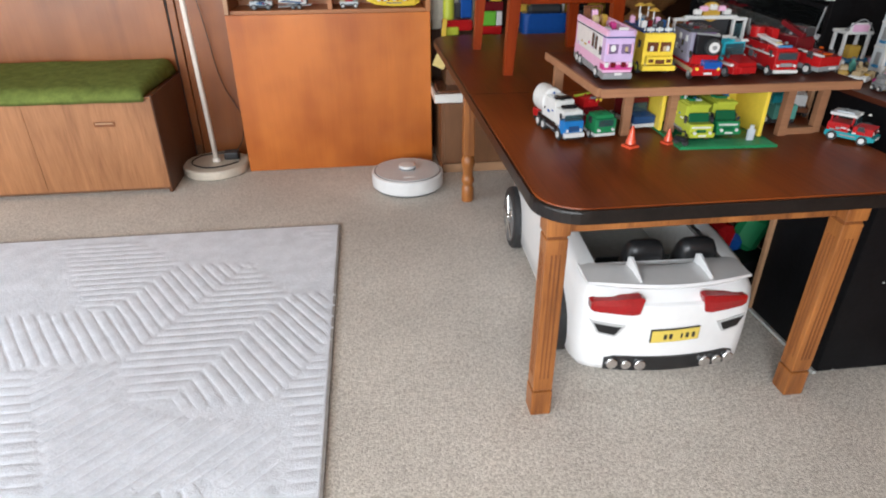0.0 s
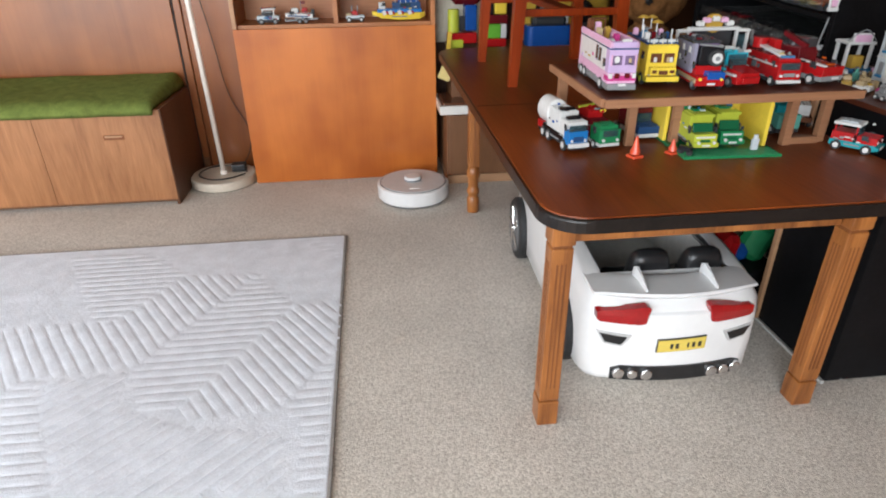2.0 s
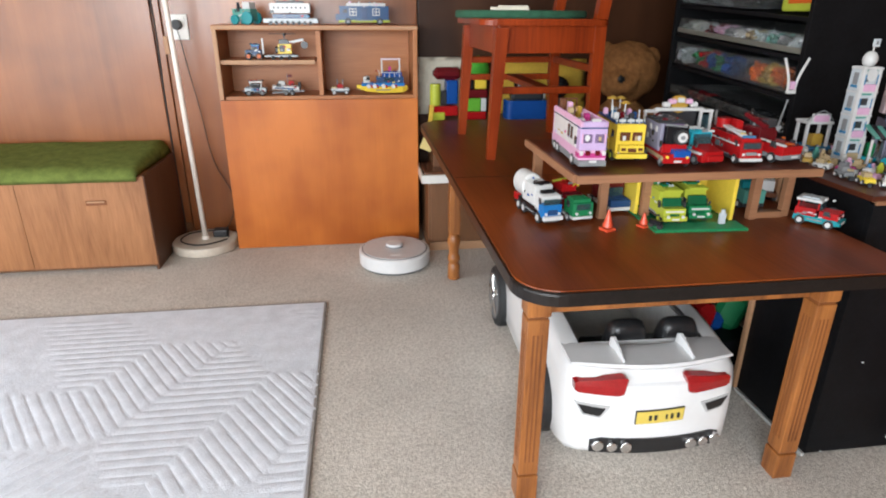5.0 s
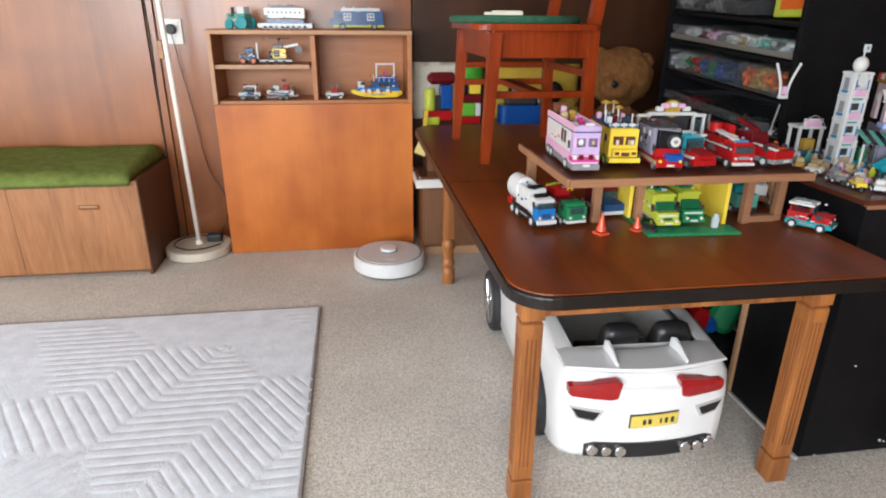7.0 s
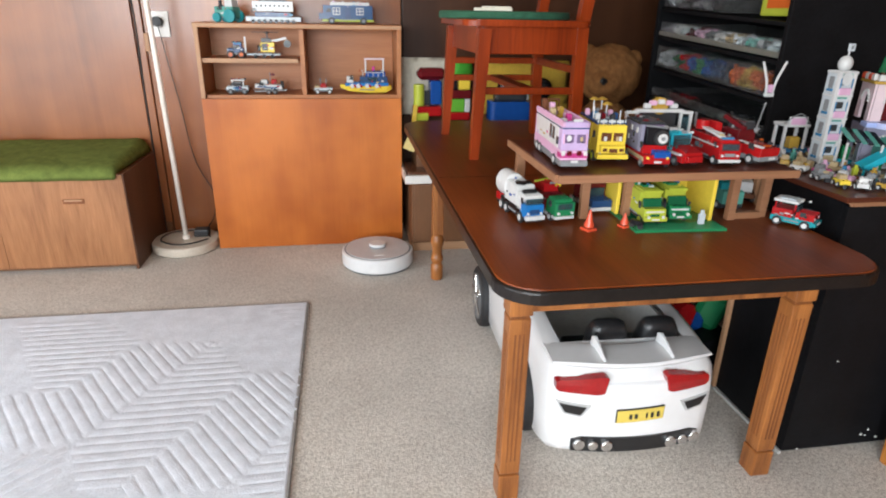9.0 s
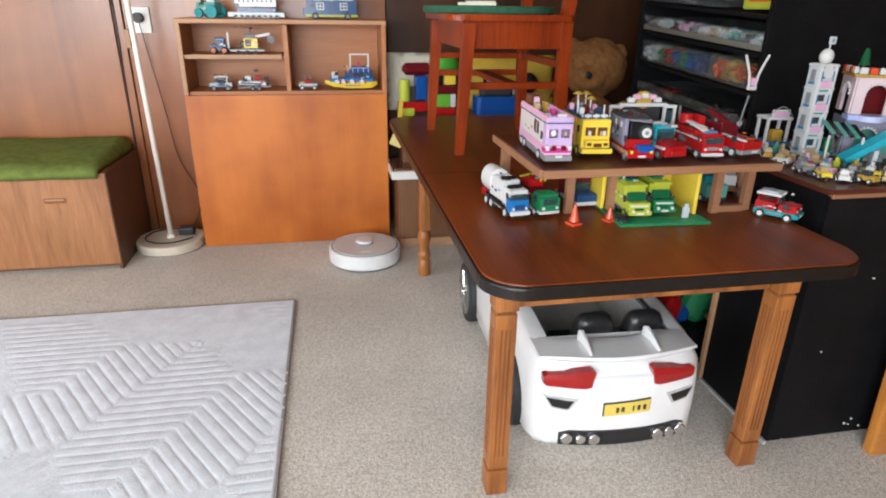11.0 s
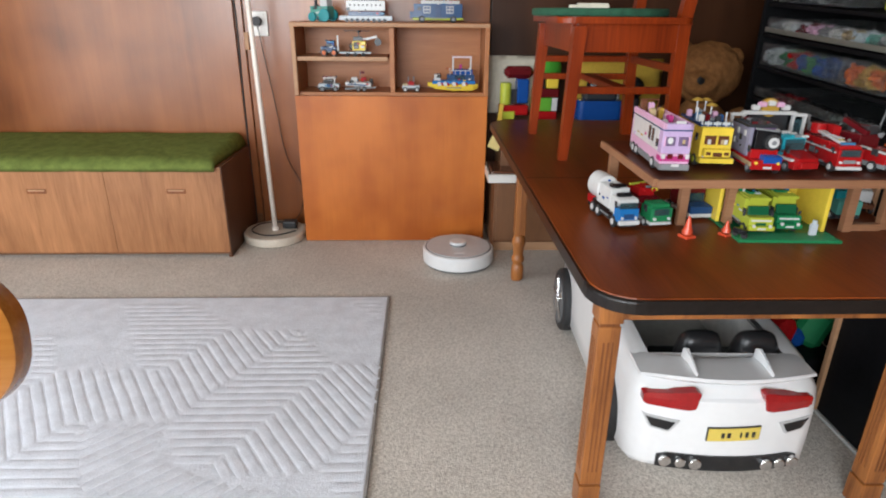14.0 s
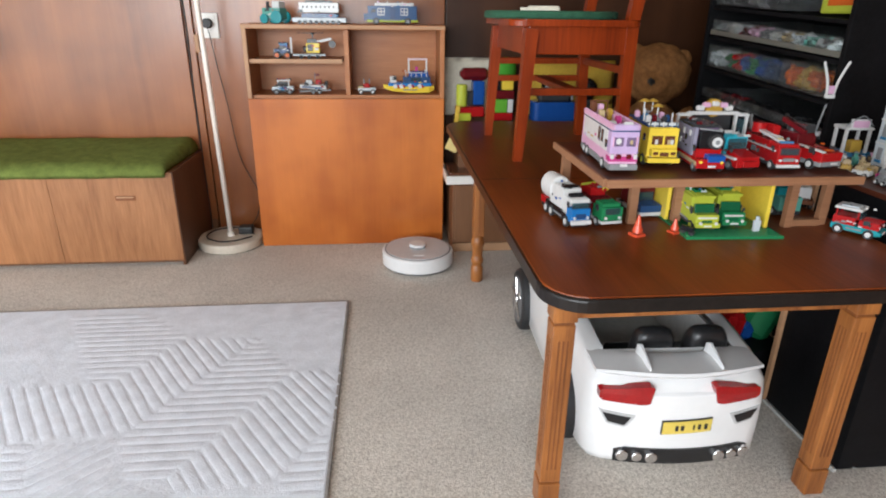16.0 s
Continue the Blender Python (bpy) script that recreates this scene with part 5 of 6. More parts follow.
# fire engine
t = toy("toy_fire_engine", "red brick-built fire engine with white stripes", "toy truck", (0.830, 1.505), GZ, 0.20, -4, TG, 0.76)
W, L = 0.070, 0.20
bk(t, "chassis", "dark", (0, 0, 0.016), (W, L, 0.012))
bk(t, "body", "red", (0, 0.028, 0.052), (W, 0.14, 0.062))
bk(t, "cab", "red", (0, -L / 2 + 0.030, 0.046), (W, 0.058, 0.050))
bk(t, "windscreen", "teal", (0, -L / 2 + 0.002, 0.060), (W - 0.014, 0.004, 0.020), mt=TINT)
bk(t, "stripe", "white", (-W / 2 - 0.0005, 0.0, 0.060), (0.003, L - 0.03, 0.005))
bk(t, "roof", "red", (0, -0.065, 0.075), (W - 0.006, 0.05, 0.008), True)
bk(t, "ladder", "white", (-0.012, 0.0, 0.092), (0.020, 0.13, 0.007), True, "white ladder", (6, 0, 0))
bk(t, "ladder", "red", (0.02, 0.05, 0.100), (0.022, 0.05, 0.032), True)
cylpart("turret", (-0.012, 0.07, 0.105), 0.022, 0.030, P["red"], t, seg=18)
bk(t, "bumper", "white", (0, -L / 2 - 0.003, 0.018), (W, 0.010, 0.009))
bk(t, "light_bar", "sky", (0, -0.072, 0.083), (0.04, 0.010, 0.008))
bk(t, "grille", "grey", (0, -L / 2 + 0.000, 0.036), (0.034, 0.006, 0.010))
lights(t, W, -L / 2 - 0.001, 0.034, "white")
wheels(t, W, (-0.070, 0.062), 0.015, "white")
trim(t, 0.070, 0.20, 0.060, 0.062, 0.085, ("white", "grey", "yellow", "dark"), 3)

# red car with launcher
t = toy("toy_car", "red brick car with a grey launcher at the back", "toy car", (0.936, 1.506), GZ, 0.17, 12, TG, 0.90)
W, L = 0.068, 0.17
bk(t, "chassis", "grey", (0, 0, 0.018), (W, L, 0.012))
bk(t, "bonnet", "red", (0, -L / 2 + 0.042, 0.036), (W, 0.084, 0.026), False, "", (4, 0, 0))
bk(t, "stripe", "white", (-W / 2 + 0.006, -0.045, 0.052), (0.010, 0.08, 0.004), False, "", (4, 0, 0))
bk(t, "badge", "orange", (0.006, -L / 2 + 0.018, 0.050), (0.020, 0.012, 0.003))
bk(t, "cabin", "maroon", (0, 0.035, 0.056), (W - 0.006, 0.07, 0.050), True)
bk(t, "launcher", "dark", (0.005, 0.03, 0.092), (0.036, 0.06, 0.022), True)
bk(t, "launcher_arm", "maroon", (-0.02, 0.03, 0.098), (0.012, 0.08, 0.012), True, "", (18, 0, 0))
wheels(t, W, (-0.052, 0.055), 0.014, "white")
trim(t, 0.068, 0.17, 0.045, 0.046, 0.081, ("grey", "orange", "dark", "white"), 5)
for x, y, c, h in ((0.885, 1.77, "maroon", 0.07), (0.945, 1.79, "red", 0.055), (0.92, 1.83, "dark", 0.08)):
    t = thing("toy_cart", "small dark red brick cart parked behind the cars", "toy car", (x, y, GZ), 5, TG)
    bk(t, "body", c, (0, 0, 0.014 + h / 4), (0.05, 0.06, h / 2), True)
    bk(t, "mast", "grey", (0.01, 0.0, h * 0.75), (0.006, 0.006, h / 2))
    bk(t, "load", "brown", (-0.008, 0.01, h * 0.62), (0.022, 0.022, h * 0.25), True)
    wheels(t, 0.05, (-0.02, 0.02), 0.010)

# slingshot ride: stem and two white arms
t = thing("toy_slingshot", "white forked brick-built ride on a thin stem", "toy ride", (1.203, 1.935, 0.789), 0)
t.scale = (0.9, 0.9, 1.06)
bk(t, "foot", "brown", (0, 0, 0.015), (0.06, 0.06, 0.03), True)
bk(t, "foot_trim", "tan", (0, -0.02, 0.036), (0.03, 0.02, 0.012), True)
part("stem", bar(B(), (-0.004, 0, 0.03), (0.022, 0, 0.155), 0.0030), P["grey"], t)
bk(t, "cradle", "white", (0.026, 0, 0.176), (0.030, 0.014, 0.010))
bk(t, "seat", "pink", (0.026, -0.002, 0.194), (0.016, 0.010, 0.022))
for sx in (-1, 1):
    tube("arm", [(0.026 + sx * 0.012, 0, 0.178), (0.026 + sx * 0.014, 0, 0.205), (0.026 + sx * 0.026, 0, 0.235), (0.026 + sx * 0.044, 0, 0.268)], 0.0042, P["white"], t)

# ---- lower storey and table ----
GL = "brick vehicles on the table"
t = toy("toy_garbage_truck", "white and blue brick garbage truck with round tank", "toy truck", (0.373, 1.546), TZ, 0.26, 8, GL, 0.72)
t.scale = (0.70, 0.72, 0.84)
W, L = 0.068, 0.26
bk(t, "chassis", "dark", (0, 0, 0.018), (W - 0.01, L, 0.014))
bk(t, "cab", "azure", (0, -L / 2 + 0.032, 0.042), (W, 0.060, 0.038))
bk(t, "side_band", "black", (0, 0.000, 0.034), (W + 0.001, 0.17, 0.018))
bk(t, "windscreen", "sky", (0, -L / 2 + 0.012, 0.066), (W - 0.010, 0.004, 0.022), False, "", (-14, 0, 0), mt=TINT)
bk(t, "cab_roof", "white", (0, -L / 2 + 0.044, 0.080), (W, 0.062, 0.012), True)
bk(t, "cab_side", "white", (0, -L / 2 + 0.058, 0.056), (W + 0.001, 0.034, 0.040))
bk(t, "roof_vent", "black", (0, -L / 2 + 0.050, 0.090), (W - 0.020, 0.020, 0.008), True)
bk(t, "body", "white", (0, 0.000, 0.064), (W, 0.10, 0.074), True)
bk(t, "hatch", "black", (0, -0.028, 0.105), (W - 0.012, 0.022, 0.006))
cylpart("tank", (0, 0.085, 0.078), 0.040, 0.09, P["white"], t, "round white tank", (90, 0, 0), seg=26, bevel=0.008)
cylpart("tank_door", (0, 0.131, 0.078), 0.028, 0.006, P["red"], t, "", (90, 0, 0), seg=22)
bk(t, "tail", "red", (0, 0.11, 0.034), (W, 0.04, 0.022))
bk(t, "bumper", "white", (0, -L / 2 - 0.003, 0.024), (W + 0.004, 0.012, 0.012))
bk(t, "grille", "navy", (0, -L / 2 + 0.001, 0.040), (0.036, 0.004, 0.014))
lights(t, W, -L / 2 - 0.001, 0.036, "white")
wheels(t, W + 0.004, (-0.090, 0.03, 0.075), 0.017, "white")
trim(t, 0.068, 0.26, 0.066, 0.070, 0.101, ("blue", "grey", "black", "red"), 6)

t = toy("toy_truck", "green brick truck with dark red load", "toy truck", (0.453, 1.555), TZ, 0.19, 8, GL, 0.86)
W, L = 0.062, 0.19
bk(t, "chassis", "white", (0, -0.05, 0.016), (W, 0.09, 0.008))
bk(t, "cab", "green", (0, -L / 2 + 0.030, 0.040), (W, 0.058, 0.038))
bk(t, "cab_roof", "green", (0, -L / 2 + 0.032, 0.063), (W - 0.008, 0.044, 0.010), True)
bk(t, "windscreen", "green", (0, -L / 2 + 0.001, 0.048), (W - 0.018, 0.004, 0.018), mt=TINT)
bk(t, "load_bed", "maroon", (0, 0.03, 0.042), (W, 0.11, 0.050), True)
bk(t, "load", "red", (0.0, 0.035, 0.078), (W - 0.016, 0.07, 0.026), True)
bk(t, "pole", "lime", (0.0, 0.04, 0.096), (0.09, 0.006, 0.006), False, "", (0, 0, 20))
lights(t, W, -L / 2 - 0.002, 0.030, "white")
wheels(t, W, (-0.062, 0.05), 0.013)
trim(t, 0.062, 0.19, 0.050, 0.045, 0.090, ("yellow", "grey", "red"), 7)

for x, y, h in ((0.494, 1.500, 0.054), (0.590, 1.513, 0.044)):
    c = thing("traffic_cone", "small orange-red plastic toy traffic cone on the table", "toy cone", (x, y, TZ), 20, "toy cones")
    c.scale = (0.86, 0.86, 0.86) if h > 0.05 else (0.72, 0.72, 0.72)
    bk(c, "foot", "cone", (0, 0, 0.004), (0.034, 0.034, 0.008), bevel=0.002)
    cylpart("cone", (0, 0, 0.008 + h / 2), 0.0135, h - 0.006, P["cone"], c, r2=0.003, seg=20)
    cylpart("collar", (0, 0, 0.020), 0.0142, 0.006, P["cone"], c, r2=0.0125, seg=20)

t = toy("toy_car", "dark red and blue brick car under the garage deck", "toy car", (0.572, 1.612), TZ, 0.13, 4, GL)
bk(t, "chassis", "white", (0, 0, 0.014), (0.058, 0.13, 0.010))
bk(t, "bonnet", "navy", (0, -0.045, 0.028), (0.056, 0.045, 0.018), True)
bk(t, "cabin", "maroon", (0, 0.01, 0.046), (0.056, 0.07, 0.050), True)
bk(t, "windscreen", "navy", (0, -0.028, 0.050), (0.046, 0.004, 0.022), mt=TINT)
wheels(t, 0.058, (-0.045, 0.04), 0.012)

plate_ = thing("baseplate", "green studded baseplate with a yellow brick garage on it", "toy building", (0.718, 1.605, TZ), -2.5, GL)
plate_.scale = (0.92, 1.0, 1.0)
bk(plate_, "plate", "green", (0, 0, 0.0035), (0.250, 0.29, 0.007), False)
bm = B()
for i in range(30):
    for j in range(6):
        cyl(bm, (-0.116 + i * 0.008, -0.139 + j * 0.008, 0.0079), 0.0025, 0.0018, 6)
tagged(part("stud", bm, P["green"], plate_), kind="stuff")
bk(plate_, "back_wall", "yellow", (0.0, 0.060, 0.063), (0.235, 0.010, 0.112))
bk(plate_, "side_wall", "yellow", (-0.122, 0.04, 0.063), (0.010, 0.12, 0.112))
bk(plate_, "partition", "yellow", (0.050, 0.020, 0.063), (0.008, 0.075, 0.112))
bk(plate_, "side_wall", "yellow", (0.114, -0.012, 0.063), (0.010, 0.13, 0.112))
bk(plate_, "pillar", "yellow", (0.112, -0.080, 0.060), (0.010, 0.010, 0.106), label="yellow pillar")
bk(plate_, "pillar", "yellow", (0.050, -0.022, 0.060), (0.010, 0.010, 0.106))
bk(plate_, "lintel", "yellow", (0.082, -0.052, 0.113), (0.010, 0.075, 0.010), rot=(0, 0, -48))
bk(plate_, "inner_wall", "yellow", (0.082, 0.048, 0.063), (0.060, 0.008, 0.112))
bk(plate_, "sign", "black", (0.076, -0.034, 0.116), (0.050, 0.004, 0.010))
bk(plate_, "sign_bar", "gold", (0.076, -0.0365, 0.116), (0.020, 0.002, 0.004))
bk(plate_, "roof_beam", "dark", (-0.06, 0.0, 0.117), (0.09, 0.02, 0.006))
for k, (x, y, c1, c2, lab) in enumerate(((0.652, 1.488, "lime", "lime", "lime green brick ambulance truck"), (0.724, 1.502, "lime", "green", "lime and green brick rescue truck"))):
    t = toy("toy_truck", lab + " on the green baseplate", "toy truck", (x, y), TZ + 0.008, 0.15, -4, GL, 0.89)
    W, L = 0.060, 0.15
    bk(t, "chassis", "dark", (0, 0, 0.016), (W, L, 0.010))
    bk(t, "cab", c2, (0, -L / 2 + 0.022, 0.034), (W, 0.046, 0.028))
    bk(t, "windscreen", "green", (0, -L / 2 + 0.026, 0.058), (W - 0.008, 0.005, 0.024), False, "", (-16, 0, 0), mt=P["pine"])
    bk(t, "grille", "pine", (0, -L / 2 - 0.0008, 0.030), (W - 0.034, 0.003, 0.008))
    bk(t, "body", c1, (0, 0.020, 0.054), (W, 0.11, 0.062), True)
    bk(t, "roof", c1, (0, -0.020, 0.088), (W - 0.006, 0.06, 0.007), True)
    bk(t, "roof_rack", "green", (0, 0.010, 0.094), (W - 0.030, 0.05, 0.006))
    bk(t, "bumper", c2, (0, -L / 2 - 0.004, 0.022), (W + 0.004, 0.012, 0.012))
    bk(t, "stripe", "white", (0, -L / 2 - 0.0005, 0.040), (W - 0.010, 0.003, 0.005))
    lights(t, W, -L / 2 - 0.009, 0.028, "white")
    wheels(t, W, (-0.050, 0.045), 0.013, "lime")
    trim(t, W, L, 0.050, 0.055, 0.091, ("green", "white", "sky", "yellow"), 20 + k)
figure((0.778, 1.492), TZ + 0.008, "pale", "white", "tiny pale toy figure standing on the green baseplate")
bkt = toy("toy_motorcycle", "tiny black brick motorcycle on the baseplate", "toy motorcycle", (0.612, 1.468), TZ + 0.008, 0.03, 30, GL)
bk(bkt, "frame", "black", (0, 0, 0.014), (0.010, 0.03, 0.012))
for y in (-0.011, 0.011):
    cylpart("wheel", (0, y, 0.007), 0.007, 0.006, RUBBER, bkt, "", (0, 90, 0), seg=14)

t = toy("toy_truck", "teal brick pickup parked under the garage deck", "toy truck", (0.932, 1.60), TZ + 0.0, 0.13, -6, GL)
bk(t, "chassis", "dark", (0, 0, 0.014), (0.056, 0.13, 0.010))
bk(t, "cab", "mint", (0, -0.04, 0.036), (0.056, 0.05, 0.034), True)
bk(t, "cab_roof", "teal", (0, -0.018, 0.062), (0.050, 0.05, 0.020), True)
bk(t, "load", "grey", (0, 0.04, 0.040), (0.05, 0.05, 0.04), True)
wheels(t, 0.056, (-0.04, 0.04), 0.012)
t = toy("toy_trailer", "small white and brown brick trailer behind the post", "toy trailer", (1.01, 1.66), TZ, 0.09, -30, GL)
bk(t, "bed", "brown", (0, 0, 0.022), (0.05, 0.09, 0.012), True)
bk(t, "load", "white", (0, 0.0, 0.042), (0.036, 0.05, 0.028), True)
wheels(t, 0.05, (-0.02, 0.02), 0.011)

t = toy("toy_pickup", "red and teal brick off-roader with a white roof", "toy car", (1.050, 1.442), TZ, 0.13, 36, GL, 0.74)
W, L = 0.066, 0.13
bk(t, "chassis", "teal", (0, 0, 0.022), (W, L, 0.018))
bk(t, "bonnet", "red", (0, -L / 2 + 0.028, 0.042), (W - 0.004, 0.056, 0.022), True)
bk(t, "body", "red", (0, 0.032, 0.044), (W - 0.002, 0.062, 0.026))
bk(t, "bumper", "teal", (0, -L / 2 - 0.003, 0.022), (W + 0.004, 0.012, 0.012))
bk(t, "number_strip", "white", (0, -L / 2 - 0.0095, 0.022), (0.028, 0.002, 0.008))
for sx in (-1, 1):
    for y in (-0.004, 0.056):
        bk(t, "roof_post", "red", (sx * (W / 2 - 0.005), y, 0.066), (0.005, 0.005, 0.026))
bk(t, "roof", "white", (0, 0.026, 0.083), (W, 0.076, 0.008), False)
bk(t, "roof_panel", "pale", (0, 0.026, 0.089), (W - 0.026, 0.05, 0.004))
bk(t, "windscreen", "pale", (0, -0.010, 0.064), (W - 0.014, 0.004, 0.024), False, "", (-12, 0, 0), mt=TINT)
lights(t, W, -L / 2 + 0.0, 0.040, "white")
wheels(t, W + 0.004, (-0.042, 0.042), 0.015, "white")
trim(t, 0.066, 0.13, 0.045, 0.036, 0.085, ("white", "grey"), 8)

# ---- brick buildings on the display board ----
BZ = 0.790
DG = "brick buildings on the display board"
t = thing("toy_hotel_tower", "tall white and pale blue brick tower with a domed top", "toy building", (1.345, 1.80, BZ), -4, DG)
t.scale = (0.74, 0.74, 0.95)
bk(t, "base", "pale", (0, 0, 0.005), (0.10, 0.10, 0.010), True)
for k in range(4):
    z = 0.010 + k * 0.068
    for sx in (-1, 1):
        bk(t, "pier", "white", (sx * 0.030, -0.026, z + 0.032), (0.014, 0.014, 0.064))
        bk(t, "pier", "pale", (sx * 0.030, 0.026, z + 0.032), (0.014, 0.014, 0.064))
    bk(t, "balcony", "pink" if k else "tan", (0, -0.032, z + 0.011), (0.046, 0.010, 0.020))
    bk(t, "window", "pale", (0, -0.022, z + 0.040), (0.046, 0.004, 0.040))
    bk(t, "pane", "dark", (0, -0.0245, z + 0.038), (0.026, 0.003, 0.020))
    bk(t, "side_wall", "pale", (-0.034, 0.0, z + 0.032), (0.006, 0.04, 0.062))
    bk(t, "side_window", "grey", (-0.038, 0.0, z + 0.036), (0.003, 0.026, 0.034))
    bk(t, "window_sill", "sky", (-0.039, 0.0, z + 0.014), (0.005, 0.032, 0.008))
    bk(t, "window_frame", "mint", (0, -0.0245, z + 0.060), (0.046, 0.004, 0.006))
    for q in (-0.0235, 0.0235):
        bk(t, "corner_tile", "sky", (q, -0.0335, z + 0.034), (0.005, 0.003, 0.030))
    bk(t, "cornice", "white", (0, 0, z + 0.066), (0.078, 0.072, 0.005), True)
cylpart("window_arch", (0, -0.028, 0.262), 0.020, 0.008, P["white"], t, "", (90, 0, 0), seg=20)
part("dome", ball(B(), (0, 0, 0.304), 0.026, (1, 1, 0.9), 18, 12), P["white"], t, smooth=True)
bk(t, "flag_mast", "white", (0.004, 0, 0.336), (0.005, 0.005, 0.03))
bk(t, "flag", "pale", (0.010, 0, 0.350), (0.026, 0.006, 0.022))
bk(t, "flag_mark", "grey", (0.010, -0.004, 0.350), (0.010, 0.002, 0.010))

t = thing("toy_pavilion", "small white brick pavilion with a pink sign", "toy building", (1.372, 1.985, BZ), -6, DG)
t.scale = (0.85, 0.85, 0.92)
bk(t, "floor_plate", "sky", (0, 0, 0.005), (0.15, 0.10, 0.010), True)
for sx in (-1, 1):
    bk(t, "column", "white", (sx * 0.042, -0.03, 0.050), (0.010, 0.010, 0.08))
    bk(t, "column", "white", (sx * 0.042, 0.03, 0.050), (0.010, 0.010, 0.08))
bk(t, "roof", "white", (0, 0, 0.093), (0.10, 0.08, 0.008), True)
bk(t, "sign", "pink", (0, -0.036, 0.108), (0.056, 0.006, 0.022))
bk(t, "sign_frame", "white", (0, -0.033, 0.108), (0.070, 0.006, 0.032))
bk(t, "counter", "gold", (0.01, -0.01, 0.030), (0.04, 0.03, 0.04), True)
for sx in (-1, 1):
    tube("railing", [(sx * 0.05, -0.03, 0.10), (sx * 0.02, -0.04, 0.132), (0, -0.04, 0.135)], 0.002, P["grey"], t)

def arcade(t, x0, x1, y, z0, z1, arches, col, side=False):
    """A brick wall with round-headed openings; side runs it along the depth instead of the width."""
    bm = B()
    lo, n = x0, 14
    for c, w, top in list(arches) + [(None, 0, 0)]:
        hi = x1 if c is None else c - w / 2
        quads = [(lo, hi, z0, z1)]
        if c is not None:
            for k in range(n):
                a, b = c - w / 2 + w * k / n, c - w / 2 + w * (k + 1) / n
                q = ((a + b) / 2 - c) / (w / 2)
                quads.append((a, b, top + (w / 2) * max(0.0, 1 - q * q) ** 0.5, z1))
            lo = c + w / 2
        for a, b, za, zb in quads:
            m, ss = ((a + b) / 2, y, (za + zb) / 2), (b - a, 0.008, zb - za)
            box(bm, (m[1], m[0], m[2]) if side else m, (ss[1], ss[0], ss[2]) if side else ss)
    part("arcade_wall", bm, P[col], t)
    for c, w, top in arches:
        bm = B()
        for k in range(11):
            a = math.pi * k / 10
            q = (c + (w / 2 + 0.003) * math.cos(a), y - 0.006, top + (w / 2 + 0.003) * math.sin(a))
            box(bm, (q[1], q[0], q[2]) if side else q, (0.006, 0.006, 0.006), 0.0006, (0, 0, 0), 1)
        part("arch_trim", bm, P["white"], t)


t = thing("toy_shopping_mall", "pale pink and blue brick building with arches and a slide", "toy building", (1.437, 1.765, BZ), -25, DG)
bk(t, "floor_plate", "pale", (0.11, 0.05, 0.004), (0.24, 0.15, 0.008), True)
bk(t, "inner_wall", "mint", (0.11, 0.055, 0.066), (0.20, 0.006, 0.116))
bk(t, "inner_wall", "maroon", (0.11, 0.060, 0.180), (0.20, 0.006, 0.110))
for z0, z1, c in ((0.008, 0.118, "slate"), (0.132, 0.235, "blush")):
    arcade(t, 0.0, 0.22, 0.0, z0, z1, ((0.055, 0.056, z0 + 0.055), (0.130, 0.056, z0 + 0.055), (0.193, 0.040, z0 + 0.055)), c)
    arcade(t, 0.004, 0.11, 0.0, z0, z1, ((0.055, 0.050, z0 + 0.055),), c, True)
bk(t, "balcony", "sky", (0.10, -0.012, 0.125), (0.23, 0.05, 0.014), mt=plastic("lilac_blue", (0.34, 0.42, 0.72)))
cylpart("balcony_front", (0.045, -0.026, 0.125), 0.036, 0.016, plastic("pale_lilac", (0.45, 0.50, 0.74)), t, seg=24)
for k in range(6):
    bk(t, "balcony_tile", "white" if k % 2 else "aqua", (0.02 + k * 0.035, -0.038, 0.127), (0.014, 0.003, 0.008))
bk(t, "parapet", "gold", (0.11, -0.004, 0.240), (0.232, 0.016, 0.008))
bk(t, "parapet_side", "gold", (-0.004, 0.05, 0.240), (0.016, 0.11, 0.008))
for k in range(9):
    bk(t, "parapet_tile", "cone" if k % 2 else "white", (0.006 + k * 0.025, -0.006, 0.253), (0.020, 0.012, 0.016), True)
for k in range(4):
    bk(t, "parapet_tile", "cone" if k % 2 else "white", (-0.005, 0.022 + k * 0.025, 0.253), (0.012, 0.020, 0.016), True)
bk(t, "roof", "tan", (0.11, 0.055, 0.236), (0.21, 0.10, 0.006), True)
bk(t, "tree_trunk", "brown", (0.025, 0.06, 0.255), (0.008, 0.008, 0.034))
for k in range(4):
    cylpart("tree", (0.025, 0.06, 0.272 + 0.011 * k), 0.016 - 0.002 * k, 0.014, P["pine"], t, "dark green tree" if k == 0 else "", r2=0.010 - 0.002 * k, seg=10)
for k in range(6):
    bk(t, "canopy_stripe", "black" if k % 2 else "mint", (-0.062 + 0.016 * k, -0.052, 0.098 - 0.002 * k), (0.013, 0.075, 0.005), False, "striped canopy" if k == 0 else "", (22, 0, 12))
for x, y in ((-0.066, -0.086), (0.020, -0.090), (-0.066, -0.022)):
    bk(t, "canopy_post", "white", (x, y, 0.040), (0.006, 0.006, 0.080))
bk(t, "slide", "aqua", (0.032, -0.106, 0.060), (0.150, 0.056, 0.006), False, "turquoise slide", (10, -34, 8))
bk(t, "slide_edge", "aqua", (0.032, -0.134, 0.064), (0.150, 0.005, 0.014), False, "", (10, -34, 8))
bk(t, "slide_foot", "pale", (0.045, -0.118, 0.026), (0.012, 0.03, 0.052))
bk(t, "sign_board", "magenta", (0.178, -0.036, 0.094), (0.060, 0.008, 0.040), bevel=0.006)
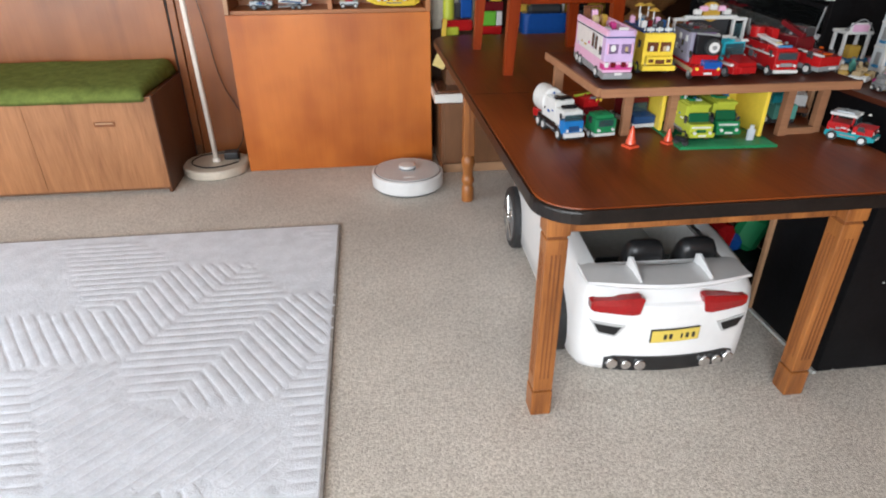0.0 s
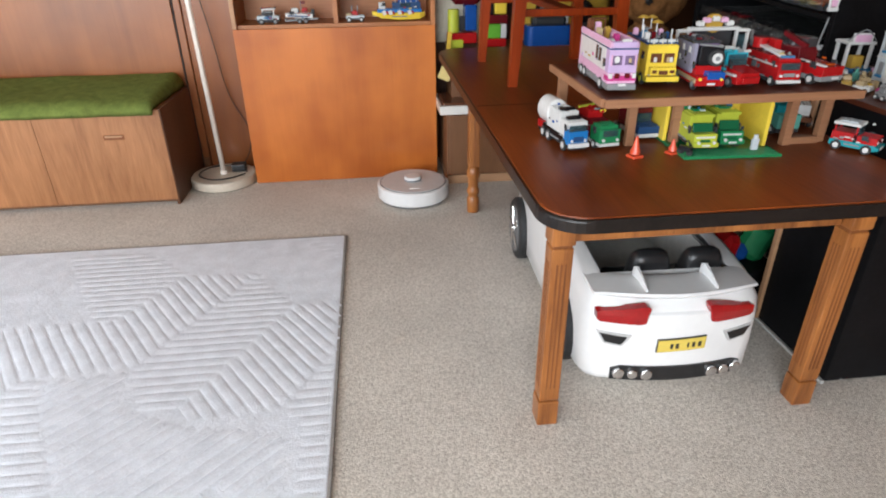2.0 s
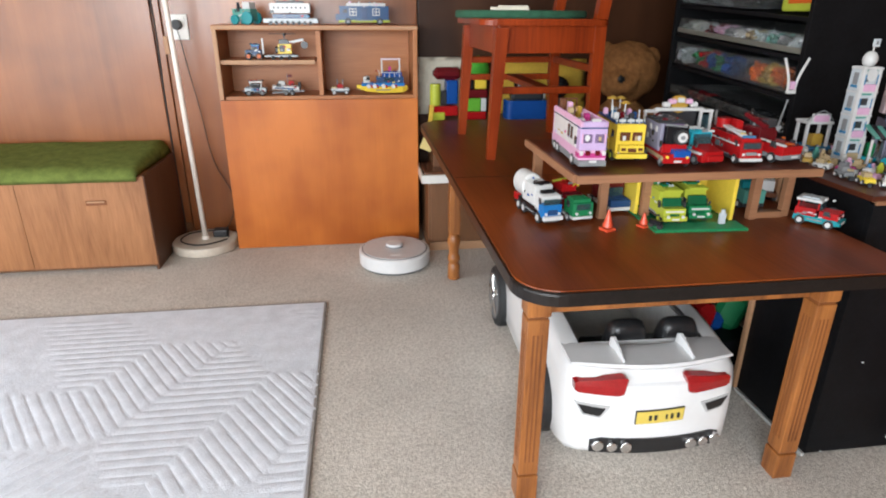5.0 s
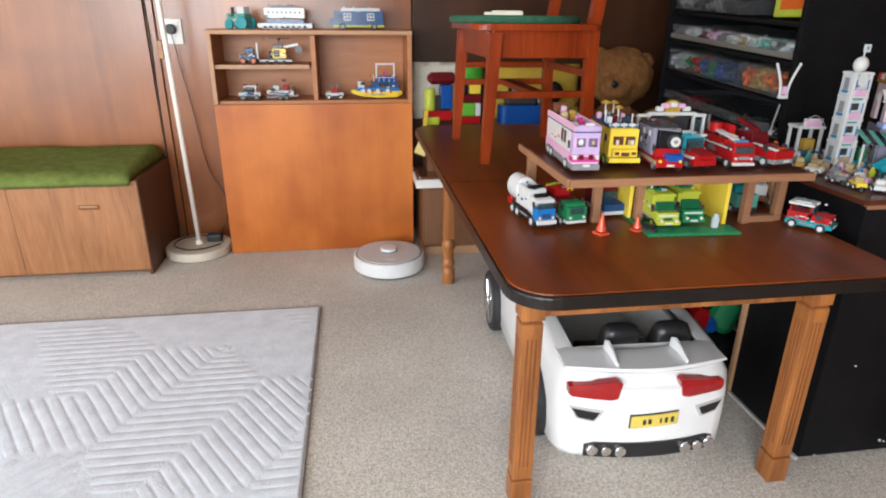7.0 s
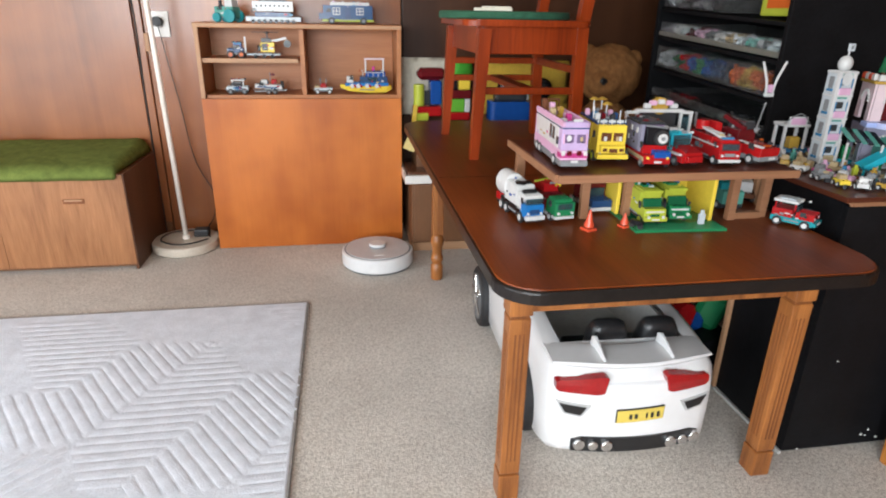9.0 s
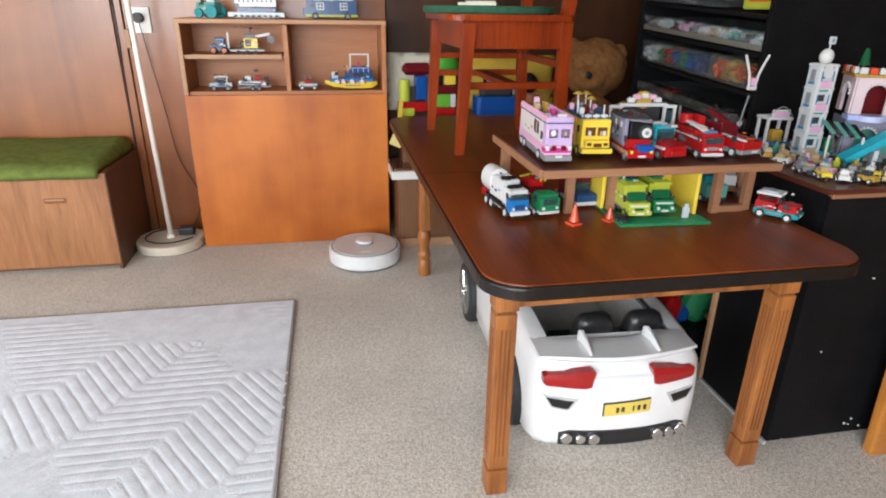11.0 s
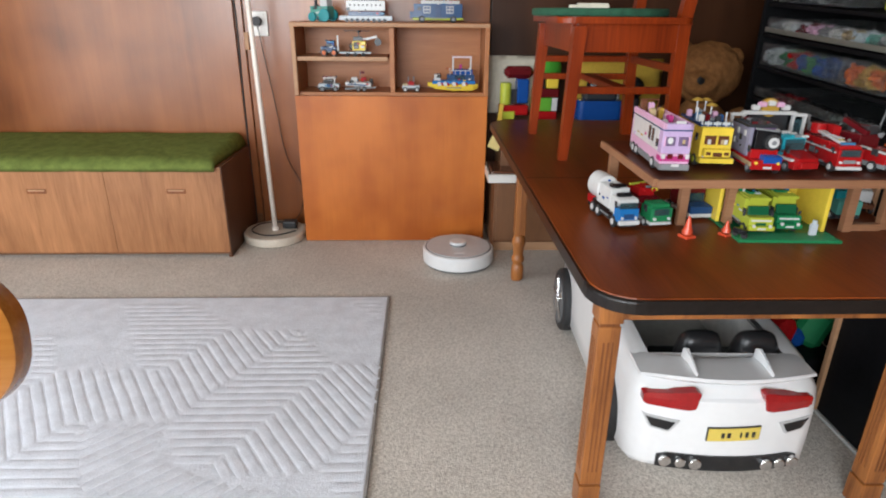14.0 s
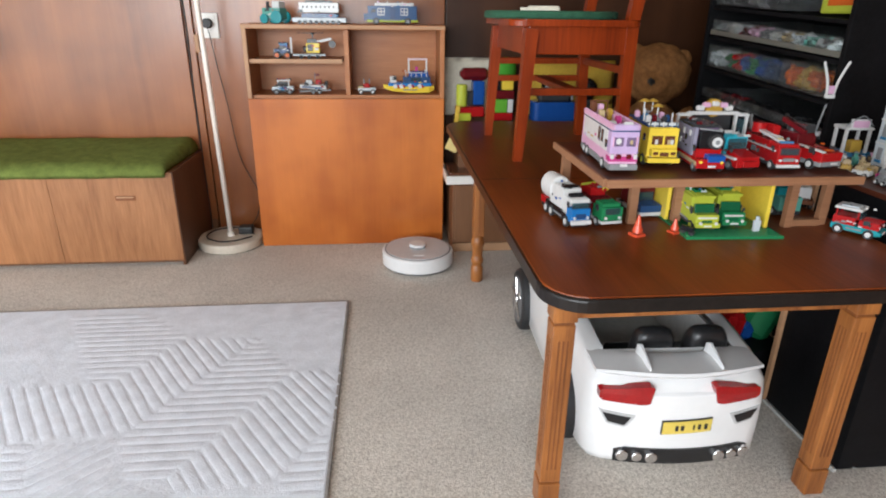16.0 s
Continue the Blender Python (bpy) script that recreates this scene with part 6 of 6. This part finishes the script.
for x, y, w, h, c in ((0.135, -0.085, 0.030, 0.030, "white"), (0.175, -0.080, 0.032, 0.036, "blush"), (0.205, -0.070, 0.026, 0.028, "mint"), (0.155, -0.120, 0.024, 0.020, "pale"), (0.190, -0.115, 0.028, 0.016, "white"), (0.0, -0.07, 0.020, 0.034, "grey"), (0.03, -0.055, 0.022, 0.040, "green"), (-0.02, 0.06, 0.022, 0.046, "green")):
    bk(t, "stall", c, (x, y, h / 2), (w, 0.024, h), True)

random.seed(21)
VC = ("gold", "tan", "white", "magenta", "grey", "pink", "yellow", "white", "yellow", "grey", "aqua", "tan")
for i, (x, y) in enumerate(((1.215, 1.79), (1.245, 1.755), (1.205, 1.715), (1.238, 1.67), (1.20, 1.63), (1.245, 1.595), (1.205, 1.56), (1.29, 1.56), (1.34, 1.545), (1.39, 1.54), (1.25, 1.86), (1.30, 1.69), (1.29, 1.505), (1.345, 1.50), (1.235, 1.525))):
    c = VC[i % len(VC)]
    t = thing("toy_car", "tiny %s brick car in the crowd on the board" % ("pale" if c in ("white", "grey", "tan") else c), "toy car", (x, y, BZ), random.uniform(-50, 40), "tiny brick cars")
    bk(t, "body", c, (0, 0, 0.012), (0.026, 0.044, 0.011), True)
    bk(t, "cabin", random.choice(("white", "grey", "dark", "tan")), (0, 0.006, 0.023), (0.020, 0.020, 0.012), True)
    wheels(t, 0.028, (-0.012, 0.013), 0.0065, "white")
for i, (x, y, c) in enumerate(((1.27, 1.80, "tan"), (1.285, 1.735, "white"), (1.27, 1.70, "pink"), (1.31, 1.635, "lime"), (1.27, 1.63, "sky"), (1.335, 1.60, "gold"), (1.36, 1.57, "white"), (1.28, 1.84, "mint"), (1.23, 1.82, "white"))):
    figure((x, y), BZ, c, c, "tiny %s toy figure standing on the display board" % ("pale" if c in ("tan", "white") else "coloured"))

rnd = random.Random(33)
bm_by = {}
for i in range(150):
    c = rnd.choice(("white", "pink", "tan", "dark", "gold", "grey", "brown", "white", "aqua", "dark"))
    bm = bm_by.setdefault(c, B())
    x, y = rnd.uniform(1.19, 1.62), rnd.uniform(1.52, 2.02)
    h = rnd.choice((0.006, 0.010, 0.016, 0.024))
    box(bm, (x, y, BZ + h / 2), (rnd.choice((0.008, 0.012, 0.016)), rnd.choice((0.008, 0.014)), h), 0.0006, (0, 0, rnd.uniform(0, 90)), 1)
for c, bm in bm_by.items():
    tagged(new("loose_brick_scatter", mesh_of("loose_brick_scatter", bm, P[c])), "small %s brick pieces scattered on the board" % ("pale" if c in ("white", "tan", "grey") else "coloured"), "toy bricks", kind="stuff")

# ---- models on and in the cabinet ----
CG = "brick models on the cabinet"
S1, S2, S3 = 0.7995, 0.9715, CZ + 0.0015


def side_on(name, label, x, y, z, rz=-90):
    return thing(name, label, "toy vehicle", (x, y, z), rz, CG)


t = side_on("toy_tractor", "turquoise brick tractor on the cabinet top", -0.60, 3.44, S3, -115)
bk(t, "body", "mint", (0, 0.0, 0.045), (0.06, 0.10, 0.05), True)
bk(t, "cab", "white", (0, 0.025, 0.085), (0.05, 0.04, 0.03), True)
bk(t, "funnel", "dark", (0.0, -0.035, 0.085), (0.012, 0.012, 0.03))
for y, r in ((-0.035, 0.022), (0.035, 0.030)):
    for sx in (-1, 1):
        cylpart("wheel", (sx * 0.036, y, r), r, 0.016, P["teal"], t, "", (0, 90, 0), seg=20, bevel=0.003)
trim(t, 0.06, 0.10, 0.06, 0.05, 0.071, ("white", "dark", "red"), 31)
t = side_on("toy_ship", "white and navy brick ship model on the cabinet top", -0.385, 3.45, S3, -90)
bk(t, "hull", "pale", (0, 0, 0.018), (0.07, 0.26, 0.020), True)
bk(t, "hull_band", "navy", (0, 0.0, 0.038), (0.062, 0.17, 0.022))
bk(t, "deck_house", "white", (0, 0.0, 0.075), (0.056, 0.19, 0.044), True)
bk(t, "roof", "dark", (0, 0.0, 0.101), (0.05, 0.13, 0.010), True)
for i in range(8):
    bk(t, "porthole", "dark", (0.0285, -0.075 + i * 0.021, 0.078), (0.003, 0.008, 0.009))
for i in range(8):
    cylpart("tread_wheel", (0.030, -0.095 + i * 0.027, 0.009), 0.009, 0.010, P["dark"], t, "", (0, 90, 0), seg=12)
trim(t, 0.062, 0.24, 0.055, 0.045, 0.107, ("dark", "grey", "red", "sky"), 32)
t = side_on("toy_camper", "blue brick camper with white windows on the cabinet top", -0.028, 3.45, S3, -90)
bk(t, "chassis", "lime", (0, 0, 0.018), (0.08, 0.25, 0.010))
bk(t, "body", "blue", (0, 0, 0.055), (0.08, 0.24, 0.064), mt=plastic("slate_blue", (0.016, 0.065, 0.17)))
bk(t, "bonnet", "navy", (0, -0.125, 0.036), (0.076, 0.03, 0.03))
bk(t, "roof", "white", (0, 0.01, 0.093), (0.07, 0.19, 0.014), True)
bk(t, "door", "navy", (0.041, 0.0, 0.052), (0.003, 0.028, 0.054))
for y in (-0.055, 0.058):
    w = bk(t, "window", "white", (0.041, y, 0.060), (0.004, 0.036, 0.034))
    for yy, zz in ((-0.008, 0.068), (0.008, 0.068), (-0.008, 0.053), (0.008, 0.053)):
        bk(w, "pane", "sky", (0.0435, y + yy, zz), (0.002, 0.012, 0.011), mt=P["navy"])
wheels(t, 0.082, (-0.08, 0.075), 0.016, "grey")
trim(t, 0.08, 0.25, 0.06, 0.09, 0.1, ("white", "pink", "red", "sky"), 11)

t = side_on("toy_truck", "blue brick truck with orange wheels in the cabinet", -0.575, 3.44, S2, -90)
bk(t, "chassis", "black", (0, 0, 0.020), (0.040, 0.085, 0.012))
bk(t, "body", "navy", (0, 0, 0.034), (0.05, 0.075, 0.020), True)
bk(t, "cab", "blue", (0, 0.008, 0.053), (0.044, 0.036, 0.024), True)
bk(t, "cab_window", "black", (0.0225, 0.008, 0.054), (0.003, 0.022, 0.014))
bk(t, "cab_roof", "sky", (0, 0.008, 0.068), (0.046, 0.040, 0.006), True)
bk(t, "radiator", "grey", (0.0, -0.040, 0.036), (0.036, 0.006, 0.018))
bk(t, "exhaust", "white", (0.015, 0.045, 0.062), (0.008, 0.008, 0.075))
for y in (-0.025, 0.025):
    for sx in (-1, 1):
        cylpart("wheel", (sx * 0.028, y, 0.017), 0.017, 0.014, RUBBER, t, "", (0, 90, 0), seg=18, bevel=0.003)
        cylpart("rim", (sx * 0.0355, y, 0.017), 0.010, 0.004, P["orange"], t, "", (0, 90, 0), seg=14)
trim(t, 0.05, 0.075, 0.05, 0.035, 0.069, ("white", "dark", "red"), 33)
t = side_on("toy_helicopter", "yellow and white brick helicopter on a trailer", -0.425, 3.44, S2, -90)
bk(t, "trailer", "pale", (0, -0.02, 0.016), (0.045, 0.16, 0.007), True)
for q in (-0.05, 0.035):
    bk(t, "skid_post", "dark", (0.016, q, 0.025), (0.004, 0.004, 0.016))
bk(t, "nose", "black", (0, -0.038, 0.046), (0.034, 0.020, 0.028), bevel=0.004)
bk(t, "cabin", "yellow", (0, 0.0, 0.050), (0.044, 0.065, 0.044), True)
bk(t, "side_door", "black", (0.0225, -0.012, 0.052), (0.003, 0.026, 0.032))
bk(t, "side_stripe", "white", (0.0225, 0.018, 0.046), (0.003, 0.018, 0.010))
bk(t, "canopy", "dark", (0, -0.005, 0.080), (0.034, 0.045, 0.024), True)
bk(t, "rotor_mast", "dark", (0, 0.0, 0.103), (0.006, 0.006, 0.030))
bk(t, "rotor_blade", "dark", (0, -0.010, 0.120), (0.010, 0.13, 0.003))
bk(t, "rotor_blade", "dark", (0, 0.0, 0.121), (0.10, 0.010, 0.003))
cylpart("rotor_hub", (0, 0, 0.118), 0.009, 0.010, P["black"], t, seg=12)
bk(t, "tail_boom", "white", (0, 0.055, 0.086), (0.014, 0.075, 0.012), False, "", (12, 0, 0))
cylpart("tail_ring", (0.004, 0.095, 0.068), 0.018, 0.008, P["dark"], t, "", (0, 90, 0), seg=20)
for y in (-0.06, -0.02, 0.02):
    for sx in (-1, 1):
        cylpart("wheel", (sx * 0.024, y, 0.009), 0.009, 0.008, RUBBER, t, "", (0, 90, 0), seg=14)
trim(t, 0.044, 0.10, 0.055, 0.05, 0.073, ("dark", "black", "white", "red"), 34)
t = side_on("toy_car", "pale grey brick car towing a trailer in the cabinet", -0.585, 3.43, S1, -90)
bk(t, "chassis", "black", (0, 0, 0.014), (0.046, 0.108, 0.010))
bk(t, "body", "pale", (0, 0, 0.028), (0.05, 0.105, 0.016), True)
bk(t, "side_door", "navy", (0.0255, 0.005, 0.030), (0.003, 0.030, 0.014))
bk(t, "seat_row", "black", (0, 0.008, 0.044), (0.040, 0.046, 0.018))
for y in (-0.022, 0.03):
    bk(t, "roof_post", "white", (0.02, y, 0.050), (0.006, 0.006, 0.03))
bk(t, "roof", "white", (0, 0.005, 0.067), (0.048, 0.064, 0.006), True)
bk(t, "rear_cabin", "grey", (0, 0.0, 0.046), (0.034, 0.04, 0.022), True)
wheels(t, 0.054, (-0.033, 0.033), 0.013, "grey")
trim(t, 0.05, 0.105, 0.045, 0.03, 0.068, ("red", "sky", "dark"), 10)
t = side_on("toy_boat", "white and red brick speedboat on a trailer", -0.435, 3.43, S1, -90)
bk(t, "trailer", "grey", (0, 0.01, 0.016), (0.04, 0.16, 0.007), True, "", (3, 0, 0))
bk(t, "hull", "white", (0, 0.0, 0.036), (0.046, 0.13, 0.018), True, "", (-3, 0, 0))
bk(t, "hull_stripe", "navy", (0.0235, -0.005, 0.034), (0.003, 0.10, 0.006), False, "", (-3, 0, 0))
bk(t, "motor", "black", (0, 0.066, 0.046), (0.018, 0.016, 0.034))
bk(t, "windshield", "dark", (0, -0.040, 0.056), (0.034, 0.004, 0.018), rot=(-25, 0, 0))
bk(t, "engine", "red", (0, 0.028, 0.058), (0.030, 0.026, 0.022), True)
bk(t, "aerial", "grey", (0.010, 0.010, 0.082), (0.003, 0.003, 0.044))
bk(t, "flag", "maroon", (0.010, 0.022, 0.094), (0.003, 0.022, 0.012))
bk(t, "seat", "white", (0, -0.02, 0.058), (0.028, 0.03, 0.02), True)
wheels(t, 0.05, (0.0, 0.03), 0.011, "grey")
trim(t, 0.046, 0.13, 0.045, 0.036, 0.05, ("dark", "red", "sky", "grey"), 35)
t = side_on("toy_car", "small grey and red brick car in the cabinet", -0.165, 3.43, S1, -90)
bk(t, "chassis", "dark", (0, 0, 0.014), (0.040, 0.088, 0.008))
bk(t, "body", "pale", (0, 0, 0.024), (0.046, 0.09, 0.012), True)
bk(t, "bonnet", "tan", (0, -0.030, 0.034), (0.036, 0.026, 0.010), True)
bk(t, "seat", "red", (0, 0.0, 0.040), (0.030, 0.035, 0.022), True)
for y in (-0.014, 0.014):
    bk(t, "roll_bar", "grey", (0, y, 0.056), (0.030, 0.005, 0.04), False, "", (0, 0, 0))
wheels(t, 0.05, (-0.030, 0.030), 0.012, "white")
t = side_on("toy_boat", "blue, white and yellow brick hovercraft boat", 0.055, 3.44, S1, -90)
bm = B()
loft(bm, [[(sx * w, y, z) for sx, z in ((-1, z1), (1, z1), (0.7, z0), (-0.7, z0))] for y, w, z0, z1 in ((-0.135, 0.008, 0.030, 0.046), (-0.09, 0.034, 0.014, 0.042), (0.0, 0.042, 0.006, 0.038), (0.10, 0.042, 0.008, 0.040), (0.125, 0.030, 0.020, 0.042))])
part("hull", bm, P["yellow"], t, "yellow lower hull")
bk(t, "upper_hull", "azure", (0, 0.0, 0.048), (0.080, 0.22, 0.014), True)
for y in (-0.075, -0.045, 0.0, 0.05):
    bk(t, "hull_stripe", "white", (0.0405, y, 0.041), (0.003, 0.018, 0.020), False, "", (28, 0, 0))
    bk(t, "hull_stripe", "red", (0.0405, y + 0.015, 0.040), (0.003, 0.009, 0.018), False, "", (28, 0, 0))
bk(t, "deck", "navy", (0, 0.035, 0.070), (0.070, 0.14, 0.032), True)
bk(t, "wheelhouse", "blue", (0, 0.045, 0.098), (0.060, 0.10, 0.024), True)
bk(t, "bow_cabin", "white", (0, -0.085, 0.070), (0.044, 0.032, 0.030), True)
bk(t, "window_band", "dark", (0.036, 0.030, 0.074), (0.003, 0.05, 0.016), mt=TINT)
for y in (-0.005, 0.085):
    bk(t, "gantry_post", "white", (0.02, y, 0.138), (0.008, 0.008, 0.066))
bk(t, "gantry_bar", "blush", (0.02, 0.04, 0.172), (0.009, 0.100, 0.009))
bk(t, "pilot", "magenta", (0.010, 0.035, 0.124), (0.014, 0.014, 0.024))
for q in range(5):
    bk(t, "rail_post", "white", (0.036, -0.02 + 0.026 * q, 0.096), (0.003, 0.003, 0.022))
bk(t, "rail", "white", (0.036, 0.032, 0.107), (0.004, 0.110, 0.003))

trim(t, 0.074, 0.22, 0.075, 0.062, 0.111, ("white", "red", "dark", "sky", "yellow"), 36)

# ---- toys on the crate and storage unit ----
CZ2 = 0.6765
t = thing("toy_train", "red, lime and blue chunky toy train on the crate", "toy train", (0.36, 3.36, CZ2), 4)
bk(t, "wagon", "red", (0.0, 0, 0.045), (0.14, 0.09, 0.05), bevel=0.006)
bk(t, "wagon_front", "lime", (-0.035, -0.02, 0.020), (0.07, 0.06, 0.04), bevel=0.005)
cylpart("driver_block", (-0.045, -0.01, 0.125), 0.028, 0.11, P["lime"], t, "lime green cylinder", seg=20, bevel=0.008)
bk(t, "chimney", "dark", (0.0, 0.0, 0.11), (0.03, 0.03, 0.07), bevel=0.004)
bk(t, "cab", "blue", (0.045, 0.02, 0.135), (0.06, 0.07, 0.12), bevel=0.006)
bk(t, "roof_bag", "red", (0.03, 0.05, 0.225), (0.15, 0.07, 0.06), bevel=0.02, mt=P["maroon"])
t = thing("toy_block_stack", "lime green and red toy blocks stacked on the crate", "toy blocks", (0.52, 3.36, CZ2), 0)
bk(t, "block", "red", (0, 0, 0.02), (0.12, 0.09, 0.04), bevel=0.005)
bk(t, "block", "green", (-0.02, -0.006, 0.075), (0.10, 0.08, 0.066), bevel=0.005, mt=plastic("leaf", (0.12, 0.38, 0.04)))
bk(t, "block", "white", (0.045, -0.006, 0.075), (0.028, 0.08, 0.066), bevel=0.004)
bk(t, "block", "maroon", (0.0, 0, 0.13), (0.13, 0.08, 0.042), bevel=0.005)
bk(t, "block", "yellow", (0.03, -0.002, 0.185), (0.06, 0.06, 0.065), bevel=0.005)
bk(t, "block", "black", (-0.03, 0.0, 0.18), (0.05, 0.05, 0.06), bevel=0.005)
t = thing("leaf_toy", "bright green soft leaf-shaped toy by the pillow", "soft toy", (0.56, 3.47, CZ2), 20)
part("leaf", ball(B(), (0, 0, 0.24), 0.06, (1.1, 0.5, 1.1), 16, 10), plastic("bright_green", (0.06, 0.34, 0.03), 0.7), t, smooth=True)
cylpart("stalk", (0, 0, 0.10), 0.012, 0.20, P["green"], t)
t = thing("toy_basin", "blue plastic toy bin on the crate", "bin", (0.80, 3.36, CZ2), 0)
bm = B()
prism(bm, rounded(-0.115, -0.06, 0.115, 0.06, 0.03), 0.0, 0.095, 0.008)
part("bin_body", bm, P["blue"], t)
bk(t, "toy_lump", "dark", (0.0, 0.0, 0.115), (0.17, 0.08, 0.05), bevel=0.015)
part("ball_toy", ball(B(), (-0.02, 0.0, 0.165), 0.05, (1, 0.8, 1)), P["black"], t, smooth=True)
bk(t, "book", "white", (0.07, 0.01, 0.125), (0.06, 0.05, 0.05), bevel=0.003)
t = thing("dark_ball", "dark round soft ball beside the yellow cushion", "ball", (0.985, 3.40, CZ2), 0)
part("ball_skin", ball(B(), (0, 0, 0.150), 0.058), P["black"], t, smooth=True)
cylpart("ball_stand", (0, 0, 0.05), 0.04, 0.10, P["dark"], t)
t = thing("paper_tag", "cream paper figure hanging over the crate edge", "paper", (0.268, 3.285, 0.54), 0)
boxpart("strip", (0.012, 0, 0.11), (0.022, 0.004, 0.22), PILLOW_YELLOW, t, 0.001, "", (0, 6, 0))
boxpart("tag", (-0.002, -0.004, 0.02), (0.062, 0.004, 0.062), plastic("cream", (0.70, 0.55, 0.22), 0.8), t, 0.001, "cream paper tag", (0, 24, 0))

# toys stored on the floor behind the car
for x, y, cs in ((1.165, 2.04, ("red", "blue", "green")), (1.23, 2.45, ("lime", "maroon", "sky"))):
    t = thing("toy_box", "open box of coloured toys on the carpet under the table", "box", (x, y, 0), 5)
    boxpart("box_body", (0, 0, 0.065), (0.22, 0.28, 0.13), BLACK_PANEL, t, 0.005)
    for k, c in enumerate(cs):
        bk(t, "toy_lump", c, (-0.060 + 0.060 * k, -0.035 + 0.02 * (k % 2), (0.185, 0.160, 0.195)[k]), (0.070, 0.10, (0.115, 0.070, 0.135)[k]), bevel=0.02, rot=(10 * k, 12, 30 * k))
